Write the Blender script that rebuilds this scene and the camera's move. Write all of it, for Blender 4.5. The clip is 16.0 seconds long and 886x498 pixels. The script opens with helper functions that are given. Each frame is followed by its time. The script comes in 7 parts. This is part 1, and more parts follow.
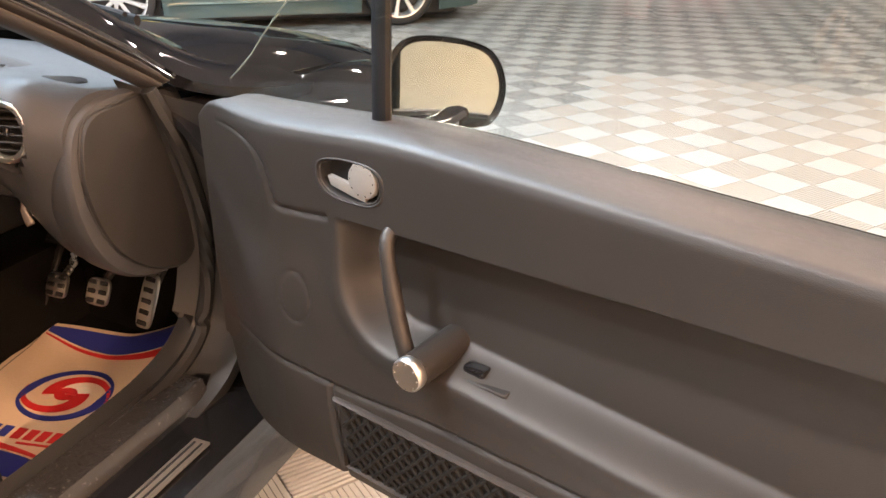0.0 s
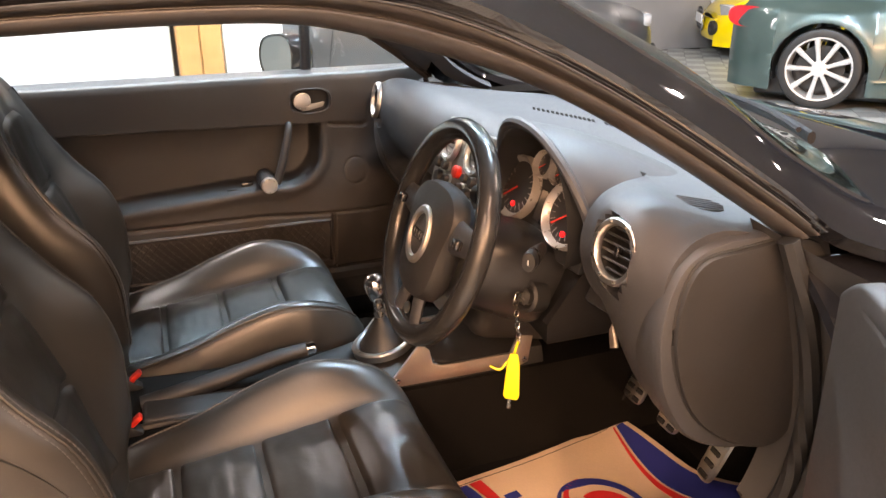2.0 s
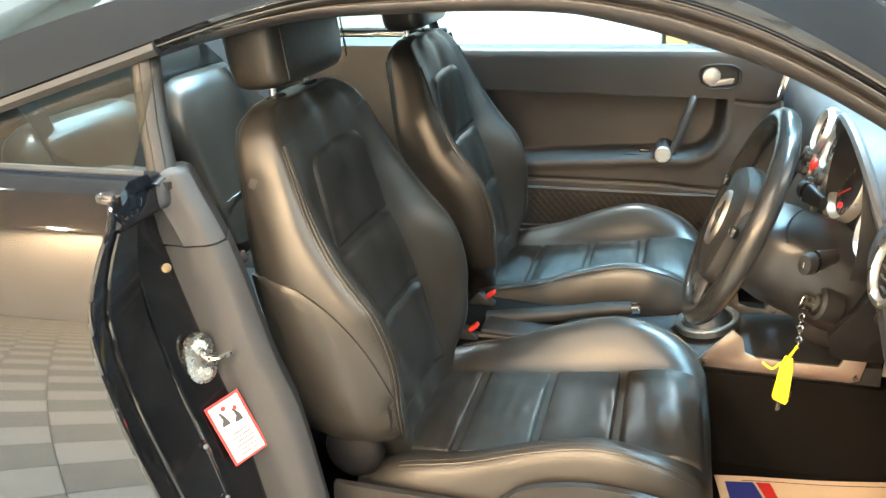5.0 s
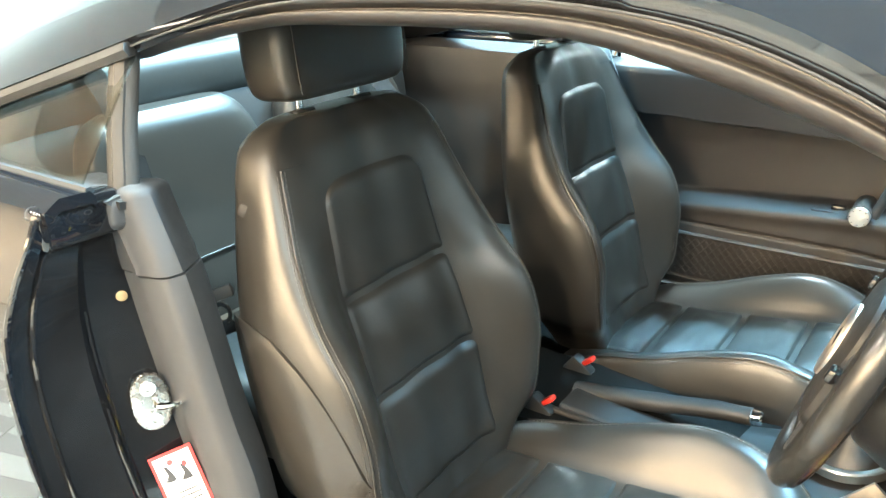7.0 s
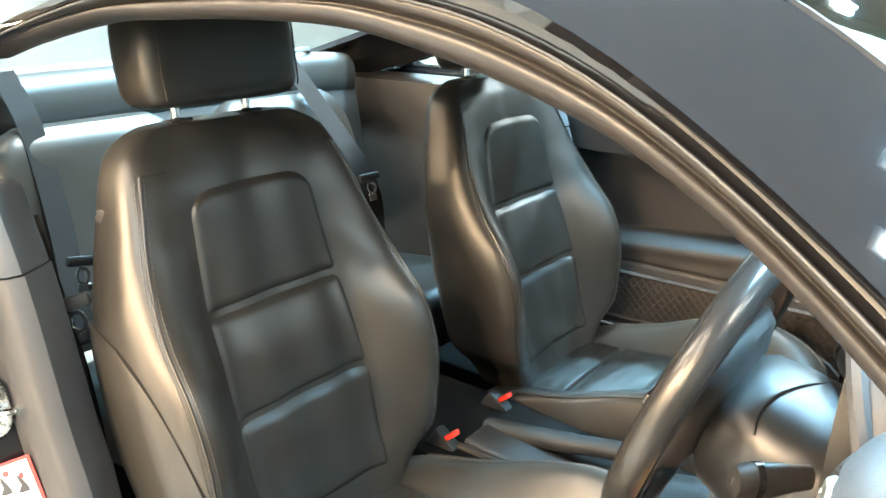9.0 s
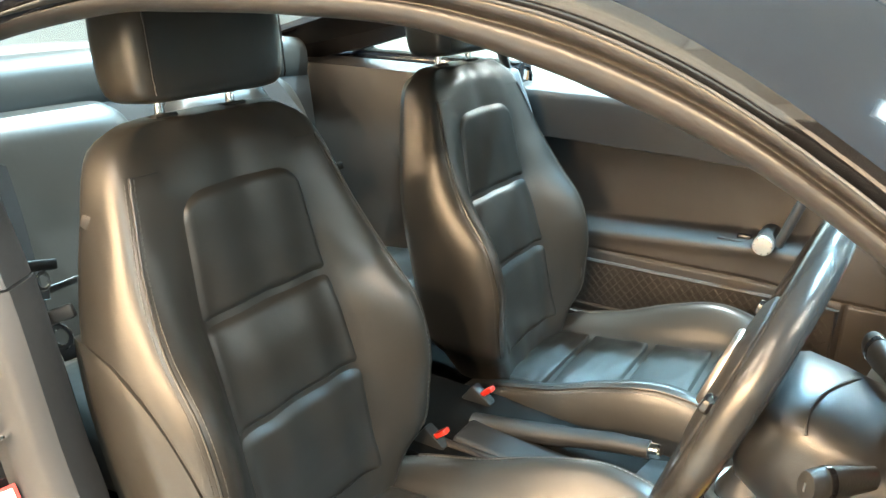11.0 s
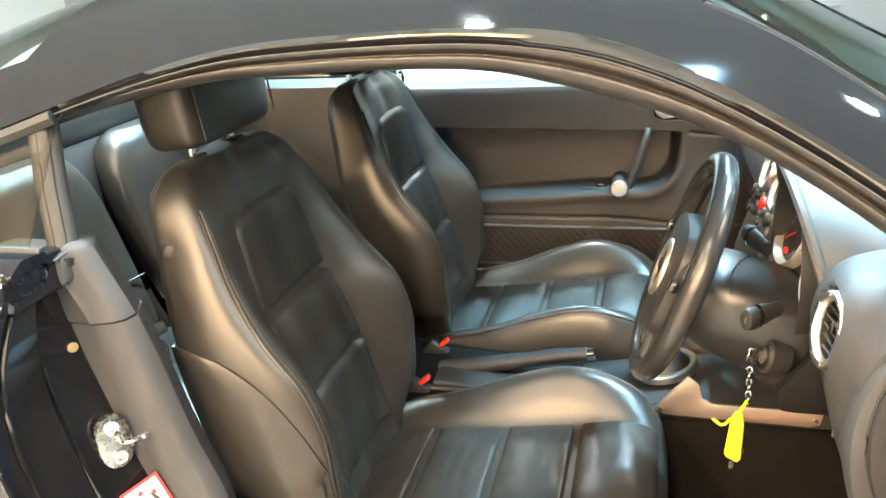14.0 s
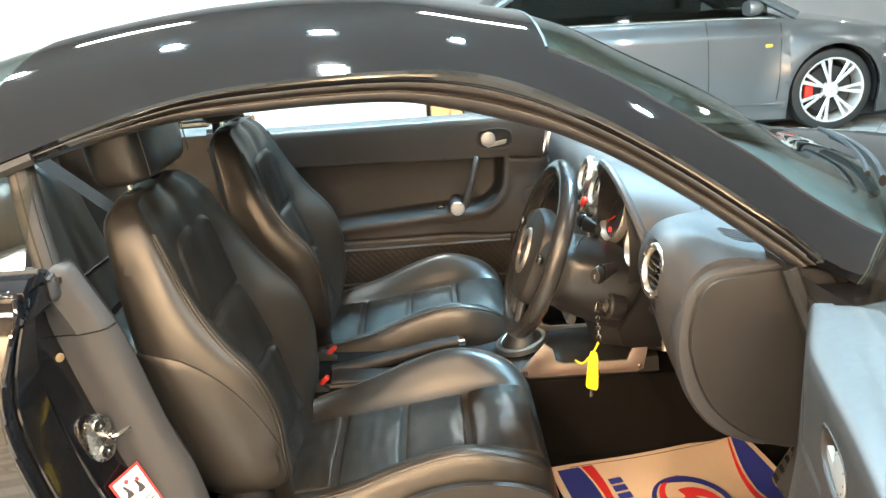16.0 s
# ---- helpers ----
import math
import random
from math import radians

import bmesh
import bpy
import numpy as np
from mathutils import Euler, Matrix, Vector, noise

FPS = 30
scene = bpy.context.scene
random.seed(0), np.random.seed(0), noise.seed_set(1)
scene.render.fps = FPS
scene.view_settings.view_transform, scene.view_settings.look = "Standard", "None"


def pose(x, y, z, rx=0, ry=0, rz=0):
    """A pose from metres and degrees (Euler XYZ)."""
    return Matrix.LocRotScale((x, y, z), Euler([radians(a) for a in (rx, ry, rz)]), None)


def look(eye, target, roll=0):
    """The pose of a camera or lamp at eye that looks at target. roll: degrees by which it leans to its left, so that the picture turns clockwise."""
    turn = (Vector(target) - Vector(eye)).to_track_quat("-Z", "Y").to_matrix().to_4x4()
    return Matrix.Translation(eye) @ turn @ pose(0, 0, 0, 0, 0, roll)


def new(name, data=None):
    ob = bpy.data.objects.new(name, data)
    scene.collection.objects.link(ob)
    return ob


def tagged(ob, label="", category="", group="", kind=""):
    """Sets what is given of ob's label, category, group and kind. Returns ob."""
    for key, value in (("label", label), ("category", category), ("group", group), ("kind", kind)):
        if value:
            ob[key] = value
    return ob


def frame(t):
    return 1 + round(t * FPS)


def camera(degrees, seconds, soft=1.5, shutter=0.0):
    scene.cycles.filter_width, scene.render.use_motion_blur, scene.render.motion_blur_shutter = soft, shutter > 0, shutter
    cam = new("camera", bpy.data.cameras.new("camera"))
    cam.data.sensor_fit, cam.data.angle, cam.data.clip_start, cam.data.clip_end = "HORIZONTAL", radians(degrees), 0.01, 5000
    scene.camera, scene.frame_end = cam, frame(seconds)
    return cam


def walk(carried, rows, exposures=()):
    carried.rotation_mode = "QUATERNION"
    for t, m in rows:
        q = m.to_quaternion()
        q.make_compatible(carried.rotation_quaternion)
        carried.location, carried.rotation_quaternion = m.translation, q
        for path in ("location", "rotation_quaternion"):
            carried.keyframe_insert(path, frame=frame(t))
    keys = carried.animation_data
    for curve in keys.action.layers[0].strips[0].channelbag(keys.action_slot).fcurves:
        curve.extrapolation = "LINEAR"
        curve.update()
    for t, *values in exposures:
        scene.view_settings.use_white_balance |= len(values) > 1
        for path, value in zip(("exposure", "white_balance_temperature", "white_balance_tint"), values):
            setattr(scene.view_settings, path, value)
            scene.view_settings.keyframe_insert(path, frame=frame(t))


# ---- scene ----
cam = camera(58.7, 16.0)
METRES, EYE, TILT, LEAN, TURN = 2.48, 1.2, -25.0, 0.0, 22.7
ROWS = [
    (0.0, 0.0, 0.0, 0.0, 0.0, 0.0, -0.0),
    (0.5, -0.0132, 0.0301, 0.0224, 7.25, 2.21, -3.5),
    (1.0, -0.0391, 0.0575, 0.0411, 17.18, 2.76, -7.22),
    (1.5, -0.0501, 0.0766, 0.0561, 29.76, 1.06, -12.05),
    (2.0, -0.032, 0.0963, 0.066, 44.4, -3.28, -17.56),
    (2.5, -0.0163, 0.0972, 0.071, 54.97, -7.51, -21.25),
    (3.0, 0.0096, 0.087, 0.0844, 58.83, -8.64, -21.46),
    (3.5, 0.0486, 0.0853, 0.0758, 60.4, -8.42, -22.01),
    (4.0, 0.0731, 0.1078, 0.0959, 65.91, -10.61, -22.41),
    (4.5, 0.085, 0.1463, 0.1124, 74.98, -15.54, -21.16),
    (5.0, 0.069, 0.166, 0.1147, 82.85, -19.53, -22.6),
    (7.5, -0.0592, 0.3051, 0.166, 104.67, -28.35, -23.03),
    (8.0, -0.0653, 0.3262, 0.1614, 104.36, -28.76, -23.36),
    (8.5, -0.0704, 0.3498, 0.1688, 105.77, -27.99, -23.78),
    (9.0, -0.0709, 0.3637, 0.1734, 106.23, -25.29, -24.23),
    (11.5, -0.0789, 0.2932, 0.1482, 95.93, -23.02, -25.5),
    (12.0, -0.0803, 0.2758, 0.1413, 91.73, -21.37, -24.97),
    (12.5, -0.0711, 0.2688, 0.1375, 89.36, -20.71, -24.81),
    (13.0, -0.0316, 0.2498, 0.1513, 87.78, -20.4, -23.56),
    (13.5, 0.0091, 0.2308, 0.1481, 85.25, -19.49, -22.21),
    (14.0, 0.043, 0.1956, 0.1407, 81.06, -17.25, -20.99),
    (14.5, 0.07, 0.1614, 0.1292, 75.62, -14.14, -20.5),
    (15.0, 0.0966, 0.139, 0.1145, 72.21, -12.36, -20.98),
    (15.5, 0.1296, 0.1176, 0.1092, 68.73, -10.14, -19.93),
    (16.0, 0.1426, 0.0954, 0.1062, 64.54, -7.88, -18.74),
]
walk(cam, [(t, pose(1.623, -0.336, EYE, 0, 0, TURN) @ pose(0, 0, 0, TILT, LEAN, 0) @ pose(METRES * x, METRES * y, METRES * z, 90 + pitch, roll, yaw)) for t, x, y, z, yaw, pitch, roll in ROWS],
     exposures=[(0.0, 1.05, 8500, 37), (1.0, 1.04, 8700, 41), (2.0, 1.32, 8550, 38), (3.0, 1.67, 7500, 23), (4.0, 1.94, 7000, 15), (5.0, 2.05, 6700, 10), (7.5, 2.55, 6250, 5), (8.5, 2.55, 6350, 8), (9.0, 2.60, 6600, 10), (11.5, 2.56, 7000, 11), (12.5, 2.54, 7000, 10),
                (14.0, 2.25, 7100, 12), (15.0, 1.87, 7050, 12), (16.0, 1.70, 7150, 15)])

# ---- room light ----
world = bpy.data.worlds.new("room_air")
scene.world = world
world.use_nodes = True
world.node_tree.nodes["Background"].inputs[0].default_value = (0.9, 0.95, 1.0, 1)
world.node_tree.nodes["Background"].inputs[1].default_value = 0.12


def area_light(name, at, size, power, colour, aim=(0, 0, -1)):
    data = bpy.data.lights.new(name, "AREA")
    data.shape, data.size, data.size_y, data.energy, data.color = "RECTANGLE", size[0], size[1], power, colour
    ob = new(name, data)
    ob.matrix_world = look(at, Vector(at) + Vector(aim))
    return ob


COOL, SKYLIKE, WARM, SOFT = (0.74, 0.95, 1.0), (0.36, 0.74, 1.0), (1.0, 0.73, 0.45), (1.0, 0.83, 0.63)
CEILING = 3.6
# warm strips over the near side, cool ones along the far side (x, y, colour, watts)
STRIPS = [(-5.0, 1.0, COOL, 45), (-5.0, -2.8, COOL, 45)]
# unseen soft strips, added to fill the door panel and seat flank
STRIPS += [(2.5, -4.6, SOFT, 30), (2.5, -2.2, SOFT, 24), (2.5, 0.0, SOFT, 16), (4.3, -2.2, SOFT, 22), (4.3, 0.0, SOFT, 22)]
for sx, sy, tone, watts in STRIPS:
    area_light("strip_light_lamp", (sx, sy, CEILING - 0.12), (0.16, 1.25), watts, tone)
# square downlights over the coupe and the front of the showroom
# the soft lamp at (1.9, 1.1) is added to warm the driver seat
DOWNLIGHTS = [(x, y, COOL, 26) for x in (-5.2, 0.6, 4.2) for y in (4.6, 8.0, 11.5)] + [(-2.6, 6.0, COOL, 28), (-2.6, 9.5, COOL, 28), (1.7, 3.4, (1.0, 0.88, 0.74), 40), (3.2, 2.6, COOL, 34), (1.9, 1.1, SOFT, 12)]
# unseen warm lamps added along the east wall so the paint reflects it tan
DOWNLIGHTS += [(6.3, y, WARM, 125) for y in (-5.2, -3.6, -2.0, -0.4, 1.2)]
# the lamp at (-0.3, -1.75) is an added fill for the rear bench
DOWNLIGHTS += [(-0.55, 1.45, SKYLIKE, 130), (0.15, 1.55, SKYLIKE, 35), (-1.5, 2.7, SKYLIKE, 30), (-0.9, -0.4, COOL, 70), (0.2, -0.6, COOL, 60), (-0.3, -1.75, SKYLIKE, 62), (0.4, -3.2, COOL, 25), (-2.9, -3.2, COOL, 45)]
DOWNLIGHTS += [(-2.3, y, SKYLIKE, 60) for y in (0.7, -0.5, -1.7)]
for sx, sy, tone, watts in DOWNLIGHTS:
    area_light("downlight_lamp", (sx, sy, CEILING - 0.12), (0.14, 0.14), watts, tone)

# ---- materials ----
def material(name, base, rough=0.5, metal=0.0, vary=0.12, scale=40.0, bump=0.0, bump_scale=300.0, coat=0.0, coat_rough=0.03, large=3.0, stain=0.0,
             sheen=0.0, rough_vary=0.08, ior=1.45, transmission=0.0, alpha=1.0, island=0.0, spec=0.5, coat_ior=1.5):
    """A procedural surface: base colour with grain and broad variation, uneven roughness and fine relief, all in metres."""
    m = bpy.data.materials.new(name)
    m.use_nodes = True
    t = m.node_tree
    n, link = t.nodes, t.links.new
    b = n["Principled BSDF"]
    coord = n.new("ShaderNodeTexCoord")

    def tex(s, detail=3.0):
        k = n.new("ShaderNodeTexNoise")
        k.inputs["Scale"].default_value, k.inputs["Detail"].default_value = s, detail
        link(coord.outputs["Object"], k.inputs["Vector"])
        return k

    fine, broad = tex(scale, 4), tex(large, 3)
    mix = n.new("ShaderNodeMath")
    mix.operation = "MULTIPLY_ADD"
    link(fine.outputs["Fac"], mix.inputs[0])
    mix.inputs[1].default_value = 0.5
    half = n.new("ShaderNodeMath")
    half.operation = "MULTIPLY"
    half.inputs[1].default_value = 0.5
    link(broad.outputs["Fac"], half.inputs[0])
    link(half.outputs[0], mix.inputs[2])
    ramp = n.new("ShaderNodeMapRange")
    ramp.inputs[1].default_value, ramp.inputs[2].default_value = 0.3, 0.7
    ramp.inputs[3].default_value, ramp.inputs[4].default_value = 1 - vary, 1 + vary
    link(mix.outputs[0], ramp.inputs[0])
    colour = n.new("ShaderNodeVectorMath")
    colour.operation = "SCALE"
    colour.inputs[0].default_value = base
    value = ramp.outputs[0]
    if island:
        info = n.new("ShaderNodeObjectInfo")
        geo = n.new("ShaderNodeNewGeometry")
        add = n.new("ShaderNodeMath")
        link(info.outputs["Random"], add.inputs[0]), link(geo.outputs["Random Per Island"], add.inputs[1])
        spread = n.new("ShaderNodeMapRange")
        spread.inputs[2].default_value = 2.0
        spread.inputs[3].default_value, spread.inputs[4].default_value = 1 - island, 1 + island
        link(add.outputs[0], spread.inputs[0])
        times = n.new("ShaderNodeMath")
        times.operation = "MULTIPLY"
        link(value, times.inputs[0]), link(spread.outputs[0], times.inputs[1])
        value = times.outputs[0]
    link(value, colour.inputs["Scale"])
    link(colour.outputs[0], b.inputs["Base Color"])
    wear = n.new("ShaderNodeMapRange")
    wear.inputs[1].default_value, wear.inputs[2].default_value = 0.3, 0.7
    wear.inputs[3].default_value, wear.inputs[4].default_value = max(0.0, rough - rough_vary), min(1.0, rough + rough_vary)
    link(mix.outputs[0], wear.inputs[0])
    link(wear.outputs[0], b.inputs["Roughness"])
    b.inputs["Metallic"].default_value, b.inputs["IOR"].default_value = metal, ior
    b.inputs["Coat Weight"].default_value, b.inputs["Coat Roughness"].default_value, b.inputs["Coat IOR"].default_value = coat, coat_rough, coat_ior
    b.inputs["Sheen Weight"].default_value, b.inputs["Specular IOR Level"].default_value = sheen, spec
    b.inputs["Transmission Weight"].default_value, b.inputs["Alpha"].default_value = transmission, alpha
    if bump:
        height = tex(bump_scale, 4).outputs["Fac"]
        soft = tex(14.0, 2)
        add = n.new("ShaderNodeMath")
        add.operation = "MULTIPLY_ADD"
        link(soft.outputs["Fac"], add.inputs[0])
        add.inputs[1].default_value = stain
        link(height, add.inputs[2])
        bm_ = n.new("ShaderNodeBump")
        bm_.inputs["Strength"].default_value, bm_.inputs["Distance"].default_value = bump, 0.002
        link(add.outputs[0], bm_.inputs["Height"])
        link(bm_.outputs[0], b.inputs["Normal"])
    return m


def glass_material(name, tint, gloss=0.08):
    """Thin clear sheet: tinted see-through with a mirror film that grows at grazing angles."""
    m = bpy.data.materials.new(name)
    m.use_nodes = True
    t = m.node_tree
    t.nodes.remove(t.nodes["Principled BSDF"])
    clear, shine, mix, fres, power, lift = (t.nodes.new(k) for k in ("ShaderNodeBsdfTransparent", "ShaderNodeBsdfGlossy", "ShaderNodeMixShader", "ShaderNodeLayerWeight", "ShaderNodeMath", "ShaderNodeMath"))
    clear.inputs[0].default_value = (*tint, 1)
    shine.inputs["Roughness"].default_value = 0.02
    fres.inputs[0].default_value = 0.5
    power.operation, lift.operation = "POWER", "MULTIPLY_ADD"
    power.inputs[1].default_value, lift.inputs[1].default_value, lift.inputs[2].default_value = 4.0, 0.85, gloss * 0.5
    t.links.new(fres.outputs["Facing"], power.inputs[0]), t.links.new(power.outputs[0], lift.inputs[0])
    t.links.new(lift.outputs[0], mix.inputs[0])
    t.links.new(clear.outputs[0], mix.inputs[1]), t.links.new(shine.outputs[0], mix.inputs[2])
    t.links.new(mix.outputs[0], t.nodes["Material Output"].inputs[0])
    return m


def glow_material(name, colour, strength):
    m = bpy.data.materials.new(name)
    m.use_nodes = True
    b = m.node_tree.nodes["Principled BSDF"]
    b.inputs["Base Color"].default_value = (*colour, 1)
    b.inputs["Emission Color"].default_value, b.inputs["Emission Strength"].default_value = (*colour, 1), strength
    return m


LEATHER = material("black_leather", (0.0205, 0.0188, 0.0166), 0.36, vary=0.05, scale=60, bump=0.12, bump_scale=70, stain=1.6, rough_vary=0.05, spec=0.56)
LEATHER_WORN = material("worn_leather", (0.0195, 0.0178, 0.0157), 0.36, vary=0.05, scale=30, bump=0.16, bump_scale=55, stain=2.0, rough_vary=0.05, spec=0.56)
STACK_GREY = material("dark_satin_stack_metal", (0.17, 0.16, 0.15), 0.40, metal=0.7, vary=0.06, scale=160, bump=0.06, bump_scale=1000)
SHROUD = material("column_shroud_plastic", (0.014, 0.014, 0.0145), 0.36, vary=0.08, scale=160, bump=0.15, bump_scale=900, spec=0.8)
RING_SILVER = material("silver_painted_ring", (0.34, 0.32, 0.30), 0.32, metal=0.5, vary=0.05, scale=80)
SOFT_DASH = material("soft_dash_plastic", (0.033, 0.0345, 0.038), 0.54, vary=0.08, scale=200, bump=0.25, bump_scale=900, stain=0.1)
DOOR_TRIM = material("door_trim_plastic", (0.0230, 0.0202, 0.0188), 0.46, vary=0.08, scale=160, bump=0.25, bump_scale=900, stain=0.1)
SILL_TRIM = material("sill_trim_plastic", (0.028, 0.028, 0.029), 0.24, vary=0.15, scale=120, bump=0.2, bump_scale=260, stain=0.6, coat=0.4)
DOOR_POCKET = material("door_pocket_plastic", (0.032, 0.029, 0.028), 0.45, vary=0.1, scale=160, bump=0.3, bump_scale=800)
NET_BLACK = material("dark_pocket_mesh", (0.010, 0.0095, 0.009), 0.75, vary=0.1, scale=160, spec=0.2)
DARK_PLASTIC = material("dark_plastic", (0.018, 0.0175, 0.0175), 0.56, vary=0.1, scale=120, bump=0.2, bump_scale=700)
POST_BLACK = material("black_guide_rubber", (0.005, 0.005, 0.006), 0.5, vary=0.1, scale=120, spec=0.25)
PILLAR_TRIM = material("grey_pillar_trim", (0.036, 0.038, 0.042), 0.55, vary=0.08, scale=120, bump=0.2, bump_scale=900)
RUBBER = material("black_rubber", (0.014, 0.014, 0.014), 0.50, vary=0.2, scale=60, bump=0.15, bump_scale=500)
PAINT = material("deep_black_pearl_paint", (0.0068, 0.0068, 0.0080), 0.60, vary=0.25, scale=900, coat=1.0, coat_rough=0.03, rough_vary=0.05, spec=0.0, coat_ior=1.7)
RAIL = material("door_rail_paint", (0.030, 0.027, 0.026), 0.36, vary=0.12, scale=30, bump=0.05, bump_scale=200)
JAMB_PAINT = material("door_jamb_paint", (0.006, 0.006, 0.0068), 0.22, vary=0.2, scale=20, coat=0.8, coat_rough=0.06)
HEADLINER = material("grey_headliner_cloth", (0.10, 0.10, 0.10), 0.9, vary=0.1, scale=300, bump=0.4, bump_scale=900, sheen=0.2)
CARPET = material("black_carpet", (0.007, 0.0065, 0.006), 0.98, vary=0.35, scale=350, bump=0.9, bump_scale=900, spec=0.1)
ALU = material("brushed_aluminium", (0.62, 0.60, 0.57), 0.34, metal=1.0, vary=0.06, scale=250, bump=0.06, bump_scale=900)
SATIN_ALU = material("satin_aluminium", (0.70, 0.62, 0.55), 0.42, metal=1.0, vary=0.06, scale=200, bump=0.08, bump_scale=1200)
LEVER_SILVER = material("silver_lever_metal", (0.40, 0.385, 0.365), 0.36, metal=0.6, vary=0.06, scale=160, bump=0.05, bump_scale=900)
CHROME = material("bright_chrome", (0.80, 0.80, 0.80), 0.09, metal=1.0, vary=0.03, scale=80)
STEEL = material("zinc_plated_steel", (0.52, 0.50, 0.47), 0.28, metal=1.0, vary=0.15, scale=120, bump=0.15, bump_scale=400)
GLOSS_BLACK = material("gloss_black_plastic", (0.008, 0.008, 0.009), 0.10, vary=0.1, scale=60, coat=0.5)
BELT_WEB = material("seat_belt_webbing", (0.012, 0.0115, 0.0115), 0.9, vary=0.15, scale=400, bump=0.4, bump_scale=1100, spec=0.1)
RED_PLASTIC = material("red_plastic", (0.62, 0.035, 0.02), 0.35, vary=0.08, scale=100)
YELLOW_TAG = material("yellow_tag_plastic", (0.62, 0.53, 0.02), 0.45, vary=0.06, scale=60, bump=0.1, bump_scale=200)
PAPER = material("buff_mat_paper", (0.72, 0.53, 0.36), 0.75, vary=0.05, scale=180, bump=0.35, bump_scale=260, stain=1.0)
INK_BLUE = material("blue_print_ink", (0.025, 0.035, 0.22), 0.65, vary=0.08, scale=180)
INK_RED = material("red_print_ink", (0.68, 0.03, 0.03), 0.65, vary=0.08, scale=180)
WHITE_LABEL = material("white_label_film", (0.78, 0.78, 0.78), 0.4, vary=0.04, scale=60)
LABEL_RED = material("red_label_print", (0.75, 0.05, 0.05), 0.4, vary=0.04, scale=60)
LABEL_GREY = material("grey_label_print", (0.045, 0.045, 0.05), 0.45, vary=0.05, scale=60)
CLEAR_GLASS = glass_material("clear_car_glass", (0.93, 0.96, 0.95))
SIDE_GLASS = glass_material("reflecting_side_glass", (0.80, 0.82, 0.78), 0.30)
GREEN_GLASS = glass_material("windscreen_glass", (0.80, 0.88, 0.84))
DARK_GLASS = glass_material("tinted_glass", (0.42, 0.46, 0.45))
MIRROR = material("mirror_glass", (0.56, 0.66, 0.71), 0.02, metal=1.0, vary=0.01, rough_vary=0.01)
DIAL_GREY = material("grey_dial_print", (0.22, 0.21, 0.20), 0.5, vary=0.05, scale=60)
GAUGE_FACE = material("gauge_face", (0.024, 0.022, 0.021), 0.35, vary=0.1, scale=80)
NEEDLE_RED = glow_material("lit_red_needle", (1.0, 0.02, 0.02), 0.30)
GOLD_PLUG = material("brass_plug", (0.34, 0.24, 0.13), 0.5, metal=0.5, vary=0.1, scale=80)
STITCH = material("grey_seam_thread", (0.045, 0.043, 0.041), 0.5, vary=0.2, scale=400)


# ---- mesh kit ----
def thing(name, label, category, group="", at=(0, 0, 0), kind=""):
    """An empty at a thing's base, which parents its parts."""
    ob = new(name)
    ob.empty_display_size = 0.1
    ob.location = at
    return tagged(ob, label, category, group, kind)


def part(name, bm, mat, parent=None, label="", flat=False, keep=False):
    """One mesh object from a bmesh, under a thing or a part; vertices are in world metres."""
    if not keep:
        bmesh.ops.recalc_face_normals(bm, faces=bm.faces[:])
    me = bpy.data.meshes.new(name)
    bm.to_mesh(me)
    bm.free()
    me.polygons.foreach_set("use_smooth", [not flat] * len(me.polygons))
    if not flat:
        me.set_sharp_from_angle(angle=radians(38))
    me.materials.append(mat)
    ob = new(name, me)
    if parent is not None:
        ob.parent = parent
        ob.matrix_parent_inverse = world_of(parent).inverted()
    if label:
        ob["label"] = label
    return ob


def world_of(ob):
    m = ob.matrix_basis.copy()
    return m if ob.parent is None else world_of(ob.parent) @ ob.matrix_parent_inverse @ m


def spline(points, steps=6, closed=False):
    """A smooth curve through the points."""
    p = [np.array(q, float) for q in points]
    count, out = len(p), []
    get = (lambda i: p[i % count]) if closed else (lambda i: p[i] if 0 <= i < count else (2 * p[0] - p[1] if i < 0 else 2 * p[-1] - p[-2]))
    for i in range(count if closed else count - 1):
        a, b, c, d = get(i - 1), get(i), get(i + 1), get(i + 2)
        for k in range(steps):
            t = k / steps
            out.append(0.5 * (2 * b + (c - a) * t + (2 * a - 5 * b + 4 * c - d) * t * t + (3 * b - a - 3 * c + d) * t ** 3))
    if not closed:
        out.append(p[-1])
    return out


def along(points, x):
    """The value at x of a smooth curve through (x, value...) points in rising x."""
    xs = [q[0] for q in points]
    x = min(max(x, xs[0]), xs[-1])
    i = max(0, min(len(xs) - 2, int(np.searchsorted(xs, x)) - 1))
    t = (x - xs[i]) / (xs[i + 1] - xs[i])
    p = [np.array(q[1:], float) for q in points]
    h = xs[i + 1] - xs[i]

    def slope(k):
        if k in (0, len(xs) - 1):
            j = min(k, len(xs) - 2)
            return (p[j + 1] - p[j]) / (xs[j + 1] - xs[j])
        return (p[k + 1] - p[k - 1]) / (xs[k + 1] - xs[k - 1])

    v = (2 * t ** 3 - 3 * t * t + 1) * p[i] + (t ** 3 - 2 * t * t + t) * h * slope(i) + (3 * t * t - 2 * t ** 3) * p[i + 1] + (t ** 3 - t * t) * h * slope(i + 1)
    return float(v[0]) if len(v) == 1 else v


def smooth(a, b, x):
    t = min(1.0, max(0.0, (x - a) / (b - a)))
    return t * t * (3 - 2 * t)


